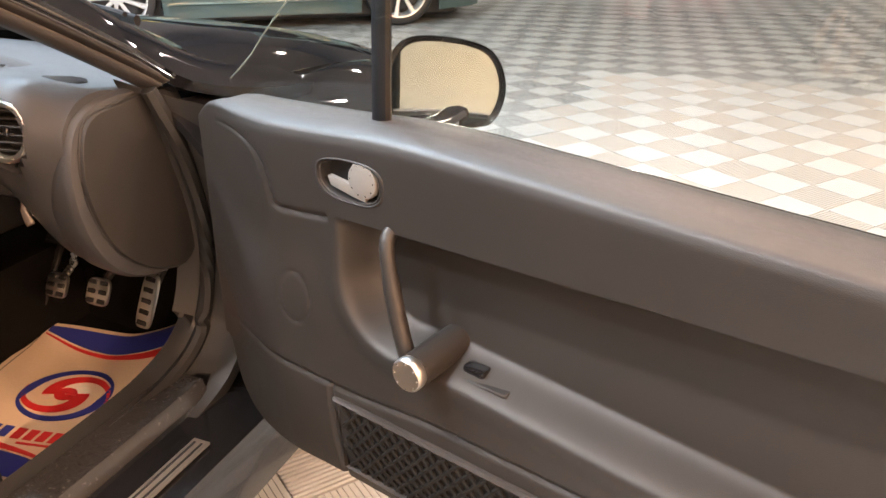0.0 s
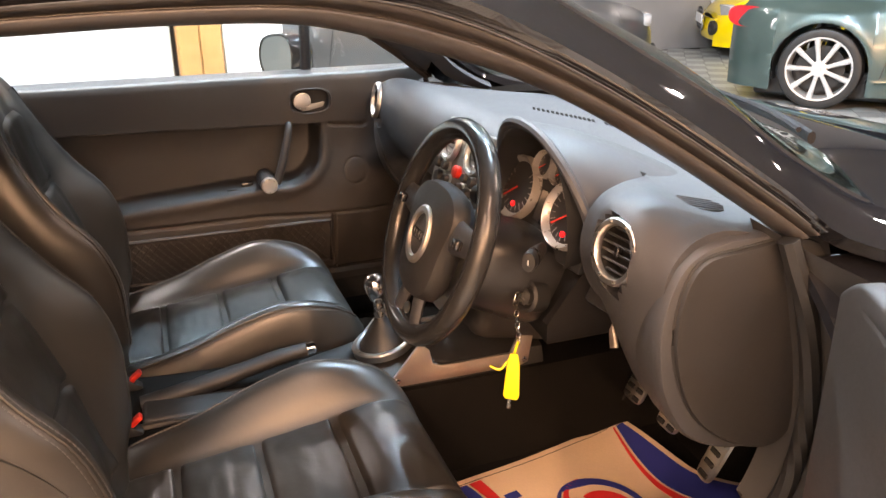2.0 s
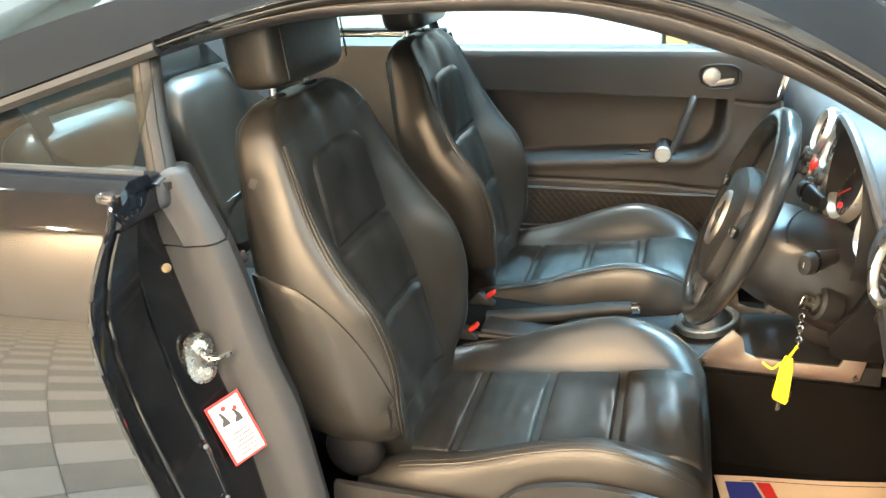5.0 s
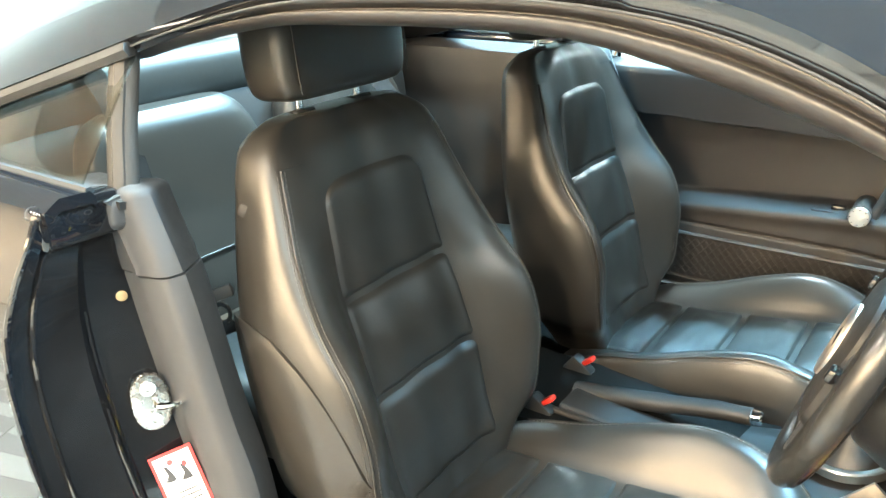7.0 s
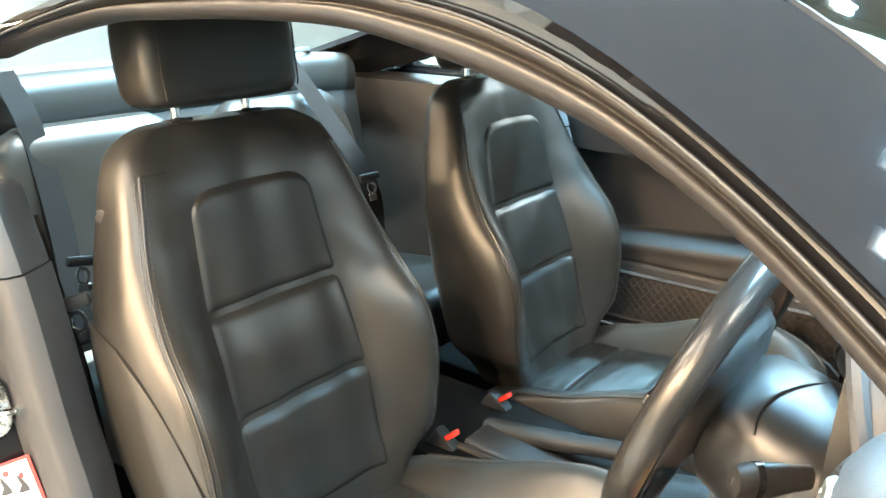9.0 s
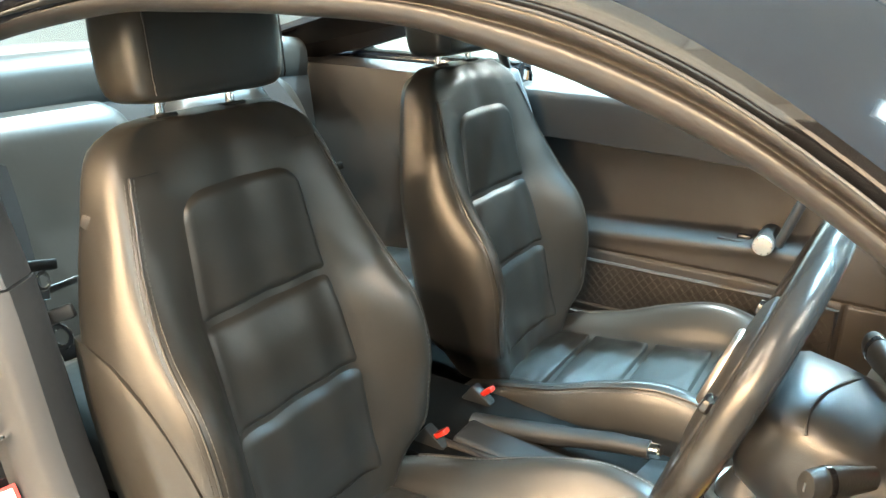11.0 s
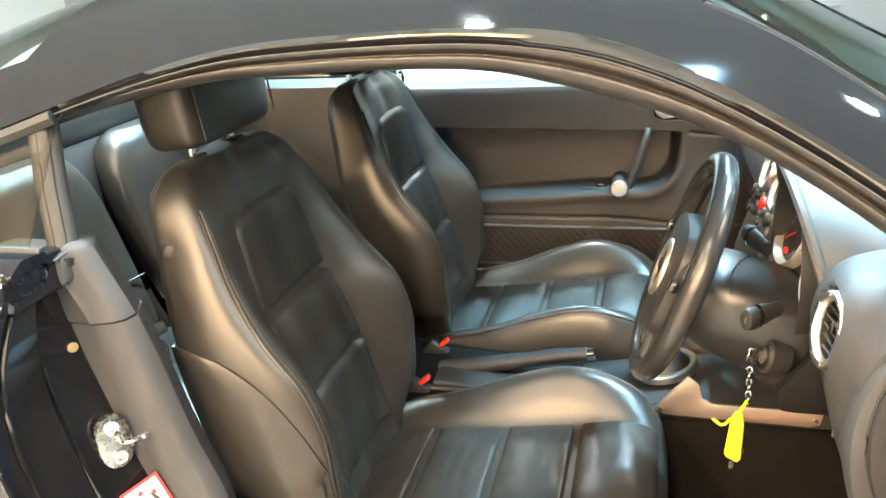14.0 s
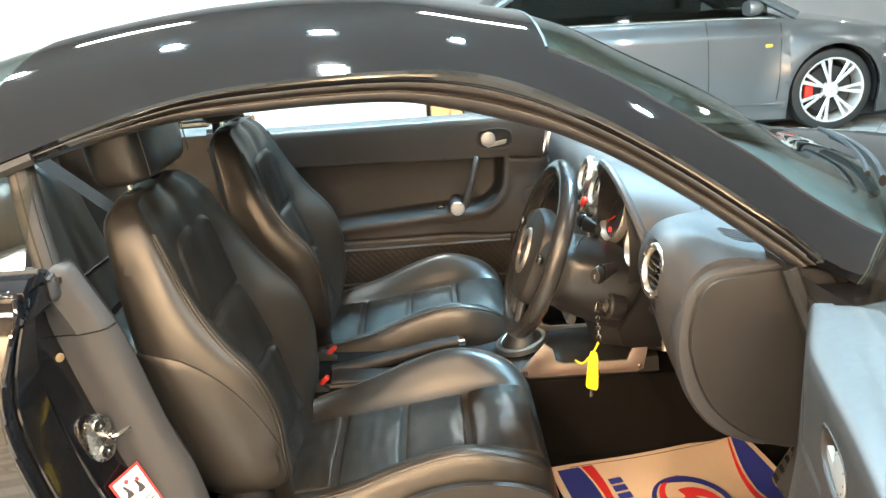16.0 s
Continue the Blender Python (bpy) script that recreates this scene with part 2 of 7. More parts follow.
def sheet(rows, bm=None, wrap=False, caps=False):
    """Quads over rows of points; wrap closes each row into a ring; caps closes the first and last ring."""
    bm = bm or bmesh.new()
    vs = [[bm.verts.new(tuple(q)) for q in row] for row in rows]
    for a, b in zip(vs, vs[1:]):
        for i in range(len(a) if wrap else len(a) - 1):
            j = (i + 1) % len(a)
            bm.faces.new((a[i], a[j], b[j], b[i]))
    if caps:
        bm.faces.new(vs[0][::-1]), bm.faces.new(vs[-1])
    return bm


def slab(rows, depth):
    """A sheet with thickness: depth is a vector or a function of the point giving one."""
    back = [[np.array(q, float) + np.array(depth(q) if callable(depth) else depth, float) for q in row] for row in rows]
    bm = sheet(rows)
    sheet(back, bm)
    rim = lambda g: [list(g[0]), list(g[-1]), [r[0] for r in g], [r[-1] for r in g]]
    for a, b in zip(rim(rows), rim(back)):
        sheet([a, b], bm)
    bmesh.ops.remove_doubles(bm, verts=bm.verts[:], dist=1e-5)
    return bm


def tube(points, radius, seg=10, bm=None, closed=False, flat=1.0, up=(0, 0, 1)):
    """A round or flattened rod along the points; radius may be a list."""
    pts = [Vector(tuple(q)) for q in points]
    rows, count = [], len(pts)
    for i, q in enumerate(pts):
        ahead = (pts[(i + 1) % count] - pts[i - 1]) if closed else (pts[min(i + 1, count - 1)] - pts[max(i - 1, 0)])
        ahead.normalize()
        side = ahead.cross(Vector(up))
        if side.length < 1e-3:
            side = ahead.cross(Vector((0.3, 1, 0.1)))
        side.normalize()
        top = side.cross(ahead)
        r = radius[i] if isinstance(radius, (list, tuple)) else radius
        rows.append([q + (side * math.cos(a) * r + top * math.sin(a) * r * flat) for a in (2 * math.pi * k / seg for k in range(seg))])
    if closed:
        rows.append(rows[0])
    out = sheet(rows, bm, wrap=True, caps=not closed)
    if closed:
        bmesh.ops.remove_doubles(out, verts=out.verts[:], dist=1e-6)
    return out


def lathe(profile, m, seg=28, bm=None, caps=True):
    """A turned body: (radius, height) pairs round the z axis of m."""
    rows = [[m @ Vector((r * math.cos(a), r * math.sin(a), h)) for a in (2 * math.pi * k / seg for k in range(seg))] for r, h in profile]
    return sheet(rows, bm, wrap=True, caps=caps)


def axes(at, z, x=(0, 0, 1)):
    """A frame at a point with its z axis along z and its x axis near x."""
    z = Vector(z).normalized()
    x = Vector(x)
    x = (x - z * x.dot(z)).normalized()
    y = z.cross(x)
    m = Matrix((x, y, z)).transposed().to_4x4()
    m.translation = Vector(at)
    return m


def prism(outline, depth, m, bevel=0.0, bm=None, seg=2):
    """A plate: an outline in the xy plane of m, drawn out along its z by depth, with rounded rims."""
    fresh = bmesh.new()
    low = [fresh.verts.new(m @ Vector((x, y, 0))) for x, y in outline]
    high = [fresh.verts.new(m @ Vector((x, y, depth))) for x, y in outline]
    fresh.faces.new(low[::-1])
    top = fresh.faces.new(high)
    for i in range(len(low)):
        j = (i + 1) % len(low)
        fresh.faces.new((low[i], low[j], high[j], high[i]))
    bmesh.ops.recalc_face_normals(fresh, faces=fresh.faces[:])
    if bevel:
        bmesh.ops.bevel(fresh, geom=top.edges[:], offset=bevel, segments=seg, affect="EDGES", profile=0.6)
    return merge(bm, fresh)


def merge(bm, fresh):
    if bm is None:
        return fresh
    me = bpy.data.meshes.new("join")
    fresh.to_mesh(me)
    bm.from_mesh(me)
    bpy.data.meshes.remove(me)
    fresh.free()
    return bm


def rbox(size, m, r=0.01, seg=3, bm=None):
    """A box with rounded edges."""
    fresh = bmesh.new()
    bmesh.ops.create_cube(fresh, size=1.0)
    bmesh.ops.scale(fresh, vec=size, verts=fresh.verts[:])
    if r:
        bmesh.ops.bevel(fresh, geom=fresh.edges[:], offset=min(r, 0.49 * min(size)), segments=seg, affect="EDGES", profile=0.5)
    bmesh.ops.transform(fresh, matrix=m, verts=fresh.verts[:])
    return merge(bm, fresh)


def oval(rx, ry, n=24, power=2.0, turn=0.0):
    """An oval outline; a higher power makes it squarer."""
    out = []
    for k in range(n):
        a = 2 * math.pi * k / n + turn
        c, s = math.cos(a), math.sin(a)
        out.append((rx * math.copysign(abs(c) ** (2 / power), c), ry * math.copysign(abs(s) ** (2 / power), s)))
    return out


def ring(at, z, r_out, r_in, depth, seg=36, bm=None, x=(0, 0, 1), squash=1.0):
    """A rounded ring of rectangular section."""
    m = axes(at, z, x) @ Matrix.Diagonal((1, squash, 1, 1))
    b = min(0.3 * depth, 0.2 * (r_out - r_in))
    prof = [(r_in, 0), (r_out, 0), (r_out, depth - b), (r_out - b, depth), (r_in + b, depth), (r_in, depth - b), (r_in, 0)]
    out = lathe(prof, m, seg, bm, caps=False)
    bmesh.ops.remove_doubles(out, verts=out.verts[:], dist=1e-6)
    return out


def writing(name, body, size, m, mat, parent, depth=0.0005):
    """Raised lettering in the built-in font."""
    data = bpy.data.curves.new(name, "FONT")
    data.body, data.size, data.extrude, data.align_x, data.align_y = body, size, depth, "CENTER", "CENTER"
    holder = bpy.data.objects.new(name, data)
    scene.collection.objects.link(holder)
    bpy.context.view_layer.update()
    me = bpy.data.meshes.new_from_object(holder.evaluated_get(bpy.context.evaluated_depsgraph_get()))
    bpy.data.objects.remove(holder)
    me.transform(m)
    me.materials.clear()
    me.materials.append(mat)
    ob = new(name, me)
    ob.parent = parent
    ob.matrix_parent_inverse = world_of(parent).inverted()
    return ob

# ---- the coupe: outer shell ----
MID = 0.015  # x of the car's middle line
coupe = thing("coupe_car", "deep black sports coupe with its driver door wide open", "car", at=(MID, 0, 0))

# side edge of the roof: y, distance from the middle, height
EDGE = [(-1.9, 0.66, 0.86), (-1.6, 0.71, 0.90), (-1.3, 0.725, 0.945), (-1.0, 0.705, 1.005), (-0.8, 0.683, 1.06), (-0.55, 0.640, 1.136), (-0.38, 0.615, 1.187), (-0.25, 0.603, 1.214),
        (-0.12, 0.599, 1.223), (0.05, 0.598, 1.225), (0.18, 0.594, 1.211), (0.30, 0.602, 1.165), (0.46, 0.645, 1.074), (0.61, 0.703, 0.967), (0.68, 0.735, 0.909), (0.85, 0.765, 0.862), (1.05, 0.775, 0.835)]
SPINE = [(-1.9, 0.88), (-1.6, 0.97), (-1.3, 1.09), (-1.0, 1.20), (-0.7, 1.285), (-0.35, 1.335), (0.0, 1.335), (0.22, 1.298), (0.36, 1.262), (0.5, 1.192), (0.65, 1.112), (0.8, 1.016), (1.05, 0.918)]
SHOULDER = [(0.05, 2.7), (0.30, 3.15), (0.45, 3.25), (0.65, 3.5), (0.85, 2.4), (1.0, 2.3)]  # how square the skin turns over its edge


def skin(y, s, lift=0.0):
    """A point of the upper skin; s runs from -1 at the left edge to 1 at the right."""
    half, low = along(EDGE, y)
    top = along(SPINE, y)
    return np.array((MID + s * (half + lift * abs(s) ** 3), y, low + (top - low) * (1 - abs(s) ** along(SHOULDER, y)) + lift * (1 - abs(s) ** 3)))


def span(a, b, n):
    return [a + (b - a) * k / (n - 1) for k in range(n)]


HEAD = 0.30  # y of the windscreen's upper edge
screen_edge = lambda y: along([(0.25, 0.765), (0.40, 0.79), (0.50, 0.815), (0.65, 0.84), (0.85, 0.87), (1.05, 0.88)], y)
down = lambda d: (lambda q: (-(q[0] - MID) * 0.12 * d / 0.05, 0, -d))
se = screen_edge(HEAD)
across = span(-1, -se, 11) + span(-se, se, 31)[1:-1] + span(se, 1, 11)
bm = sheet([[skin(y, s) for s in across] for y in span(HEAD, -0.62, 30)])
for side in (-1, 1):
    sheet([[skin(y, side * s) for s in span(screen_edge(y), 1.0, 11)] for y in span(HEAD, 1.0, 30)], bm)
bmesh.ops.remove_doubles(bm, verts=bm.verts[:], dist=1e-5)
bmesh.ops.recalc_face_normals(bm, faces=bm.faces[:])
bmesh.ops.solidify(bm, geom=bm.faces[:], thickness=0.02)
part("roof", bm, PAINT, coupe, "glossy black roof with sloping windscreen pillars")
lining = [[skin(y, s * 0.965, -0.045) for s in span(-1, 1, 31)] for y in span(HEAD - 0.01, -0.75, 22)]
part("headliner", slab(lining, down(0.012)), HEADLINER, coupe, "grey cloth headliner")
for side in (-1, 1):
    rows = [[skin(y, side * s, -0.05) for s in span(screen_edge(y) + 0.04, 0.97, 7)] for y in span(HEAD - 0.02, 0.80, 20)]
    part("pillar_trim", slab(rows, down(0.012)), PILLAR_TRIM, coupe, "grey inner pillar trim")
    # rear roof sides down to the tail
    rows = [[skin(y, side * s) for s in span(0.80, 1.0, 9)] for y in span(-0.618, -1.55, 26)]
    part("rear_pillar", slab(rows, down(0.02)), PAINT, coupe)

screen_rows = []
for v in span(0, 1, 30):
    row = []
    for s in span(-1, 1, 33):
        y = HEAD - 0.005 + (0.80 + 0.22 * (1 - s * s) - HEAD) * v
        row.append(skin(y, s * screen_edge(y), -0.004))
    screen_rows.append(row)
pane = part("windscreen", slab(screen_rows, (0, 0, -0.005)), GREEN_GLASS, coupe, "green-tinted curved windscreen")
pane.visible_shadow = False
rows = [[skin(y, s, -0.004) for s in span(-0.80, 0.80, 25)] for y in span(-0.622, -1.45, 24)]
pane = part("rear_window", slab(rows, (0, 0, -0.005)), CLEAR_GLASS, coupe, "sloping rear hatch window")
pane.visible_shadow = False
rows = [[skin(y, s) for s in span(-1.0, 1.0, 25)] for y in span(-1.55, -1.9, 8)]
part("tailgate", slab(rows, down(0.02)), PAINT, coupe)
for side in (-1, 1):
    part("screen_edge_seal", tube([skin(y, side * screen_edge(y), -0.002) for y in span(HEAD, 0.80, 25)], 0.0035, 6), POST_BLACK, coupe)
part("screen_edge_seal", tube([skin(HEAD, s, -0.002) for s in span(-0.76, 0.76, 31)], 0.0035, 6), POST_BLACK, coupe)

# door openings: rim curves inside the roof edge
RIM = [(-0.53, 0.607, 1.123), (-0.45, 0.600, 1.144), (-0.30, 0.590, 1.172), (-0.19, 0.588, 1.178), (-0.07, 0.587, 1.181), (0.05, 0.584, 1.177), (0.13, 0.576, 1.160), (0.20, 0.570, 1.140),
       (0.30, 0.580, 1.107), (0.40, 0.606, 1.058), (0.50, 0.645, 0.995), (0.56, 0.672, 0.953), (0.63, 0.706, 0.902)]


def rim(y, side, out=0.0, up=0.0):
    half, low = along(RIM, y)
    return np.array((MID + side * (half + out), y, low + up))


for side in (-1, 1):
    rows, seal_rows = [], []
    for y in span(0.66, -0.53, 60):
        e = skin(min(y + 0.005, 0.70), side)
        r = rim(min(y, 0.63), side)
        at_ = lambda k, o: e * (1 - k) + r * k + np.array((side * o, 0, 0.3 * o))
        rows.append([at_(0.0, -0.003), at_(0.05, -0.003), at_(0.20, 0.001), at_(0.40, -0.002)])
        seal_rows.append([at_(k, o) for k, o in spline([(0.38, -0.006), (0.42, 0.004), (0.47, 0.0065), (0.54, 0.005), (0.58, -0.003), (0.63, -0.005), (0.68, 0.003), (0.76, 0.007), (0.90, 0.006), (0.98, 0.0), (1.0, -0.008)], 3)])
    part("roof_rail", slab(rows, (-side * 0.02, 0, 0.0)), JAMB_PAINT, coupe, "glossy black door-opening rail under the roof edge")
    part("rail_seal", slab(seal_rows, (-side * 0.012, 0, 0.0)), RAIL, coupe, "double-lipped brown-black rubber door seal")
    part("gutter_trim", tube([skin(y, side) * 0.66 + rim(min(y, 0.63), side) * 0.34 + np.array((side * 0.006, 0, -0.002)) for y in span(0.64, -0.53, 40)], 0.0013, 6), PILLAR_TRIM, coupe, "thin bright strip along the opening")
    part("inner_rail_trim", slab([[rim(y, side, -0.004, 0.016), rim(y, side, -0.045, 0.034), rim(y, side, -0.075, 0.062)] for y in span(0.62, -0.62, 30)], (-side * 0.008, 0, 0.008)), PILLAR_TRIM, coupe, "grey trim over the door opening")

    # windscreen-side jamb from the pillar foot to the sill
    foot = [(0.715, 0.63, 0.900), (0.728, 0.665, 0.80), (0.725, 0.70, 0.66), (0.715, 0.70, 0.52), (0.705, 0.655, 0.42), (0.70, 0.56, 0.375), (0.70, 0.40, 0.365), (0.70, 0.0, 0.365), (0.70, -0.28, 0.37)]
    path = [np.array((MID + side * (x - 0.015), y, z)) for x, y, z in spline(foot, 7)]
    part("door_seal", tube([q + np.array((side * 0.006, -0.0105 if q[2] > 0.45 else 0.0, 0.004)) for q in path], 0.014, 8), RUBBER, coupe, "black rubber seal round the footwell")
    rows = [[q + np.array((-side * 0.045, -0.03 if q[2] > 0.45 else 0, 0.02)), q + np.array((-side * 0.012, -0.012, 0.006)), q + np.array((side * 0.03, 0.012, -0.012)), q + np.array((side * 0.085, 0.045 if q[2] > 0.45 else 0.0, -0.03))] for q in path]
    part("door_jamb", slab(rows, (0, 0.012, -0.02)), RUBBER, coupe, "dark footwell jamb")

    # sill with carpet-grey top, scuff strip and outer rocker
    sill = [(0.655, 0.22), (0.655, 0.36), (0.675, 0.378), (0.74, 0.375), (0.755, 0.345), (0.80, 0.335), (0.865, 0.325), (0.875, 0.30), (0.868, 0.19), (0.80, 0.155), (0.66, 0.16)]
    rows = [[(MID + side * x, y, z) for x, z in sill] for y in span(0.72, -0.50, 20)]
    part("sill", sheet(rows, wrap=True, caps=True), JAMB_PAINT, coupe, "glossy black door sill")
    rows = [[(MID + side * x, y, z) for x, z in ((0.652, 0.30), (0.654, 0.366), (0.676, 0.384), (0.742, 0.381), (0.752, 0.355))] for y in span(0.60, -0.36, 20)]
    part("sill_trim", slab(rows, (0, 0, -0.004)), SILL_TRIM, coupe, "glossy dark grey sill trim")
    strip = rbox((0.034, 0.62, 0.006), pose(MID + side * 0.815, 0.19, 0.338), 0.002, 1)
    part("scuff_plate", strip, SATIN_ALU, coupe, "ribbed aluminium scuff plate")
    for k in (-1, 1):
        part("scuff_groove", rbox((0.004, 0.60, 0.002), pose(MID + side * 0.815 + k * 0.007, 0.19, 0.3415), 0.0005, 1), DARK_PLASTIC, coupe)

# rear side: quarter panel, jamb behind the door, quarter window
STRIP = [(0.30, -0.29), (0.37, -0.300), (0.60, -0.338), (0.68, -0.366), (0.868, -0.416), (0.965, -0.458), (1.0, -0.47)]  # height, y of the pillar strip's front edge
BELT = [(-1.95, 0.66, 0.80), (-1.6, 0.76, 0.905), (-1.2, 0.805, 0.955), (-0.85, 0.80, 0.978), (-0.45, 0.785, 0.982)]
AXLE_R, AXLE_F, WHEEL_R = -1.20, 1.22, 0.318
ARCH = 0.365


def flank(y, v, side):
    """Rear body side from the belt (v=0) to the lower edge (v=1)."""
    half, top = along(BELT, y)
    low = 0.20
    d = abs(y - AXLE_R)
    if d < ARCH:
        low = max(low, WHEEL_R + math.sqrt(ARCH ** 2 - d ** 2) - 0.01)
    z = top + (low - top) * v
    bulge = 0.075 * math.sin(math.pi * min(1.0, max(0.0, (top - z) / 0.85)) ** 0.75) * smooth(-2.0, -1.5, y)
    flare = 0.022 * smooth(0.12, 0.0, abs(math.hypot(y - AXLE_R, z - WHEEL_R) - ARCH - 0.03))
    return np.array((MID + side * (half + bulge + flare), y, z))


def rear_edge(v):
    """How far back the door cut lies: an arched front end of the quarter panel."""
    return along([(0.0, -0.490), (0.03, -0.486), (0.047, -0.487), (0.08, -0.495), (0.14, -0.508), (0.175, -0.513), (0.22, -0.513), (0.27, -0.508), (0.35, -0.492), (0.44, -0.473), (0.53, -0.455), (0.74, -0.42), (1.0, -0.38)], v)


for side in (-1, 1):
    rows = []
    for k in range(46):
        f = (k / 45) ** 1.2
        rows.append([flank(rear_edge(v) + (-1.93 - rear_edge(v)) * f, v, side) for v in span(0, 1, 30)])
    part("quarter_panel", slab(rows, (-side * 0.018, 0, 0)), PAINT, coupe, "curved glossy black rear quarter panel")
    part("panel_edge", tube([flank(rear_edge(v), v, side) + np.array((side * 0.0005, 0.001, 0)) for v in span(0.01, 0.99, 40)], 0.0042, 8), PAINT, coupe, "folded front edge of the quarter panel")
    # flat jamb between quarter panel and interior trim
    rows = []
    for v in span(0.065, 0.88, 22):
        a = flank(rear_edge(v), v, side)
        z = a[2]
        inner_y = along([(0.25, -0.35), (0.36, -0.375), (0.60, -0.418), (0.68, -0.443), (0.87, -0.494), (0.97, -0.512), (1.0, -0.515)], z)
        b = np.array((MID + side * 0.683, inner_y, z))
        rows.append([a, a * 0.93 + b * 0.07 + np.array((-side * 0.012, 0, 0)), a * 0.55 + b * 0.45 + np.array((side * -0.008, 0.006, 0)), a * 0.45 + b * 0.55 + np.array((side * -0.012, -0.012, 0)), b])
    part("door_jamb", slab(rows, (-side * 0.01, -0.015, 0)), JAMB_PAINT, coupe, "glossy black rear door jamb")
    ahead = np.array((side * 0.004, 0.006, 0))
    part("jamb_fold", tube([r[1] * 0.9 + r[2] * 0.1 + ahead * 0.4 for r in rows], 0.0032, 6), JAMB_PAINT, coupe, "pressed fold of the door jamb")
    for k, (a0, a1) in ((0.62, (7, 22)), (0.30, (3, 22))):
        part("jamb_bead", tube([r[2] * k + r[3] * (1 - k) + ahead * (0.4 + 0.4 * math.sin(0.9 * n)) for n, r in enumerate(rows[a0:a1])], 0.0030, 6), JAMB_PAINT, coupe, "pressed bead of the door jamb")
    for n in (11, 14, 16, 19):
        part("jamb_clip", lathe([(0.0035, 0), (0.0035, 0.002), (0.001, 0.003)], axes(rows[n][2] * 0.85 + rows[n][3] * 0.15 + ahead, (side * 0.4, 0.9, 0)), 10), ALU, coupe, "small bright sealing plug")
    # grey trim strip of the door pillar, leaning forward as it comes down
    rows, cap_rows = [], []

    def strip(y, z, o=0.0):
        return [np.array((MID + side * (x + o), y + dy, z + dz)) for x, dy, dz in ((0.694, -0.092, 0), (0.692, -0.060, 0), (0.696, -0.044, 0), (0.692, -0.034, 0), (0.690, -0.014, 0.002), (0.682, -0.002, 0.003), (0.664, 0.004, 0.004), (0.625, -0.016, 0.004))]

    for z in span(0.37, 0.874, 18):
        rows.append(strip(along(STRIP, z), z))
    part("pillar_trim", slab(rows, (-side * 0.01, -0.012, 0)), PILLAR_TRIM, coupe, "grey plastic door-pillar trim")
    for z in span(0.877, 0.968, 8):
        cap_rows.append(strip(along(STRIP, z), z, 0.002))
    crown = sum(cap_rows[7]) / 8 + np.array((0, -0.006, 0))
    for k, up in ((0.93, 0.006), (0.80, 0.010), (0.45, 0.013), (0.03, 0.014)):
        cap_rows.append([np.array((crown[0] + (q[0] - crown[0]) * k, crown[1] + (q[1] - crown[1]) * k, q[2] + up)) for q in cap_rows[7]])
    part("pillar_cap", slab(cap_rows, (-side * 0.010, -0.012, -0.002)), PILLAR_TRIM, coupe, "grey moulded cap of the pillar trim")
    # upright divider between door glass and quarter window
    bar = [(MID + side * 0.618, -0.530, 1.138), (MID + side * 0.655, -0.509, 1.045), (MID + side * 0.688, -0.484, 0.945)]
    part("window_divider", tube(bar, 0.020, 10, flat=0.5), RUBBER, coupe, "upright rubber window divider")
    part("divider_face", tube([(x + side * 0.008, y + 0.004, z) for x, y, z in bar], 0.009, 8, flat=0.5), DARK_PLASTIC, coupe)
    part("divider_foot", rbox((0.054, 0.046, 0.046), pose(MID + side * 0.684, -0.497, 0.955), 0.014, 3), PILLAR_TRIM, coupe, "grey moulded foot of the window divider")
    part("jamb_top", rbox((0.112, 0.036, 0.056), pose(MID + side * 0.738, -0.501, 0.957), 0.012, 3), PAINT, coupe, "glossy black corner above the door jamb")
    ledge = [[np.array((MID + side * x, y, z + 0.004 * math.sin(6 * y))) for x, z in ((0.630, 0.955), (0.640, 0.972), (0.690, 0.978), (0.712, 0.974))] for y in span(-0.478, -0.60, 8)]
    part("pillar_ledge", slab(ledge, (-side * 0.012, 0, -0.012)), PILLAR_TRIM, coupe, "grey ledge behind the pillar cap")
    # quarter window
    rows = []
    for y in span(-0.505, -0.965, 16):
        half, low = along(EDGE, y)
        top = np.array((MID + side * (half - 0.008), y, low - 0.02))
        foot_ = np.array((MID + side * 0.727, y, 0.988))
        rows.append([top + (foot_ - top) * t for t in span(0, 1, 6)])
    pane = part("quarter_window", slab(rows, (-side * 0.004, 0, 0)), SIDE_GLASS, coupe, "small triangular rear side window")
    pane.visible_shadow = False
    rows = []
    for y in span(-0.955, -1.6, 16):
        e = skin(y, side)
        b = flank(y, 0, side)
        rows.append([e + (b - e) * t + np.array((side * 0.012 * math.sin(math.pi * t), 0, 0)) for t in span(0, 1, 8)])
    part("rear_pillar_side", slab(rows, (-side * 0.015, 0, 0)), PAINT, coupe)
    rows = []
    for y in span(-0.478, -1.0, 18):
        b = flank(y, 0, side)
        rows.append([b, b + np.array((-side * 0.02, 0, 0.012)), np.array((MID + side * 0.728, y, 0.992)), np.array((MID + side * 0.722, y, 0.984))])
    part("shoulder", slab(rows, (0, 0, -0.015)), PAINT, coupe, "black body shoulder below the side window")
    part("window_seal", tube([np.array((MID + side * 0.728, y, 0.991)) for y in span(-0.48, -1.0, 14)], 0.006, 6), RUBBER, coupe)
    rows_e = [skin(y, side) + np.array((0, 0, -0.012)) for y in span(-0.50, -1.0, 14)]
    part("window_seal", tube(rows_e, 0.010, 6), RUBBER, coupe)

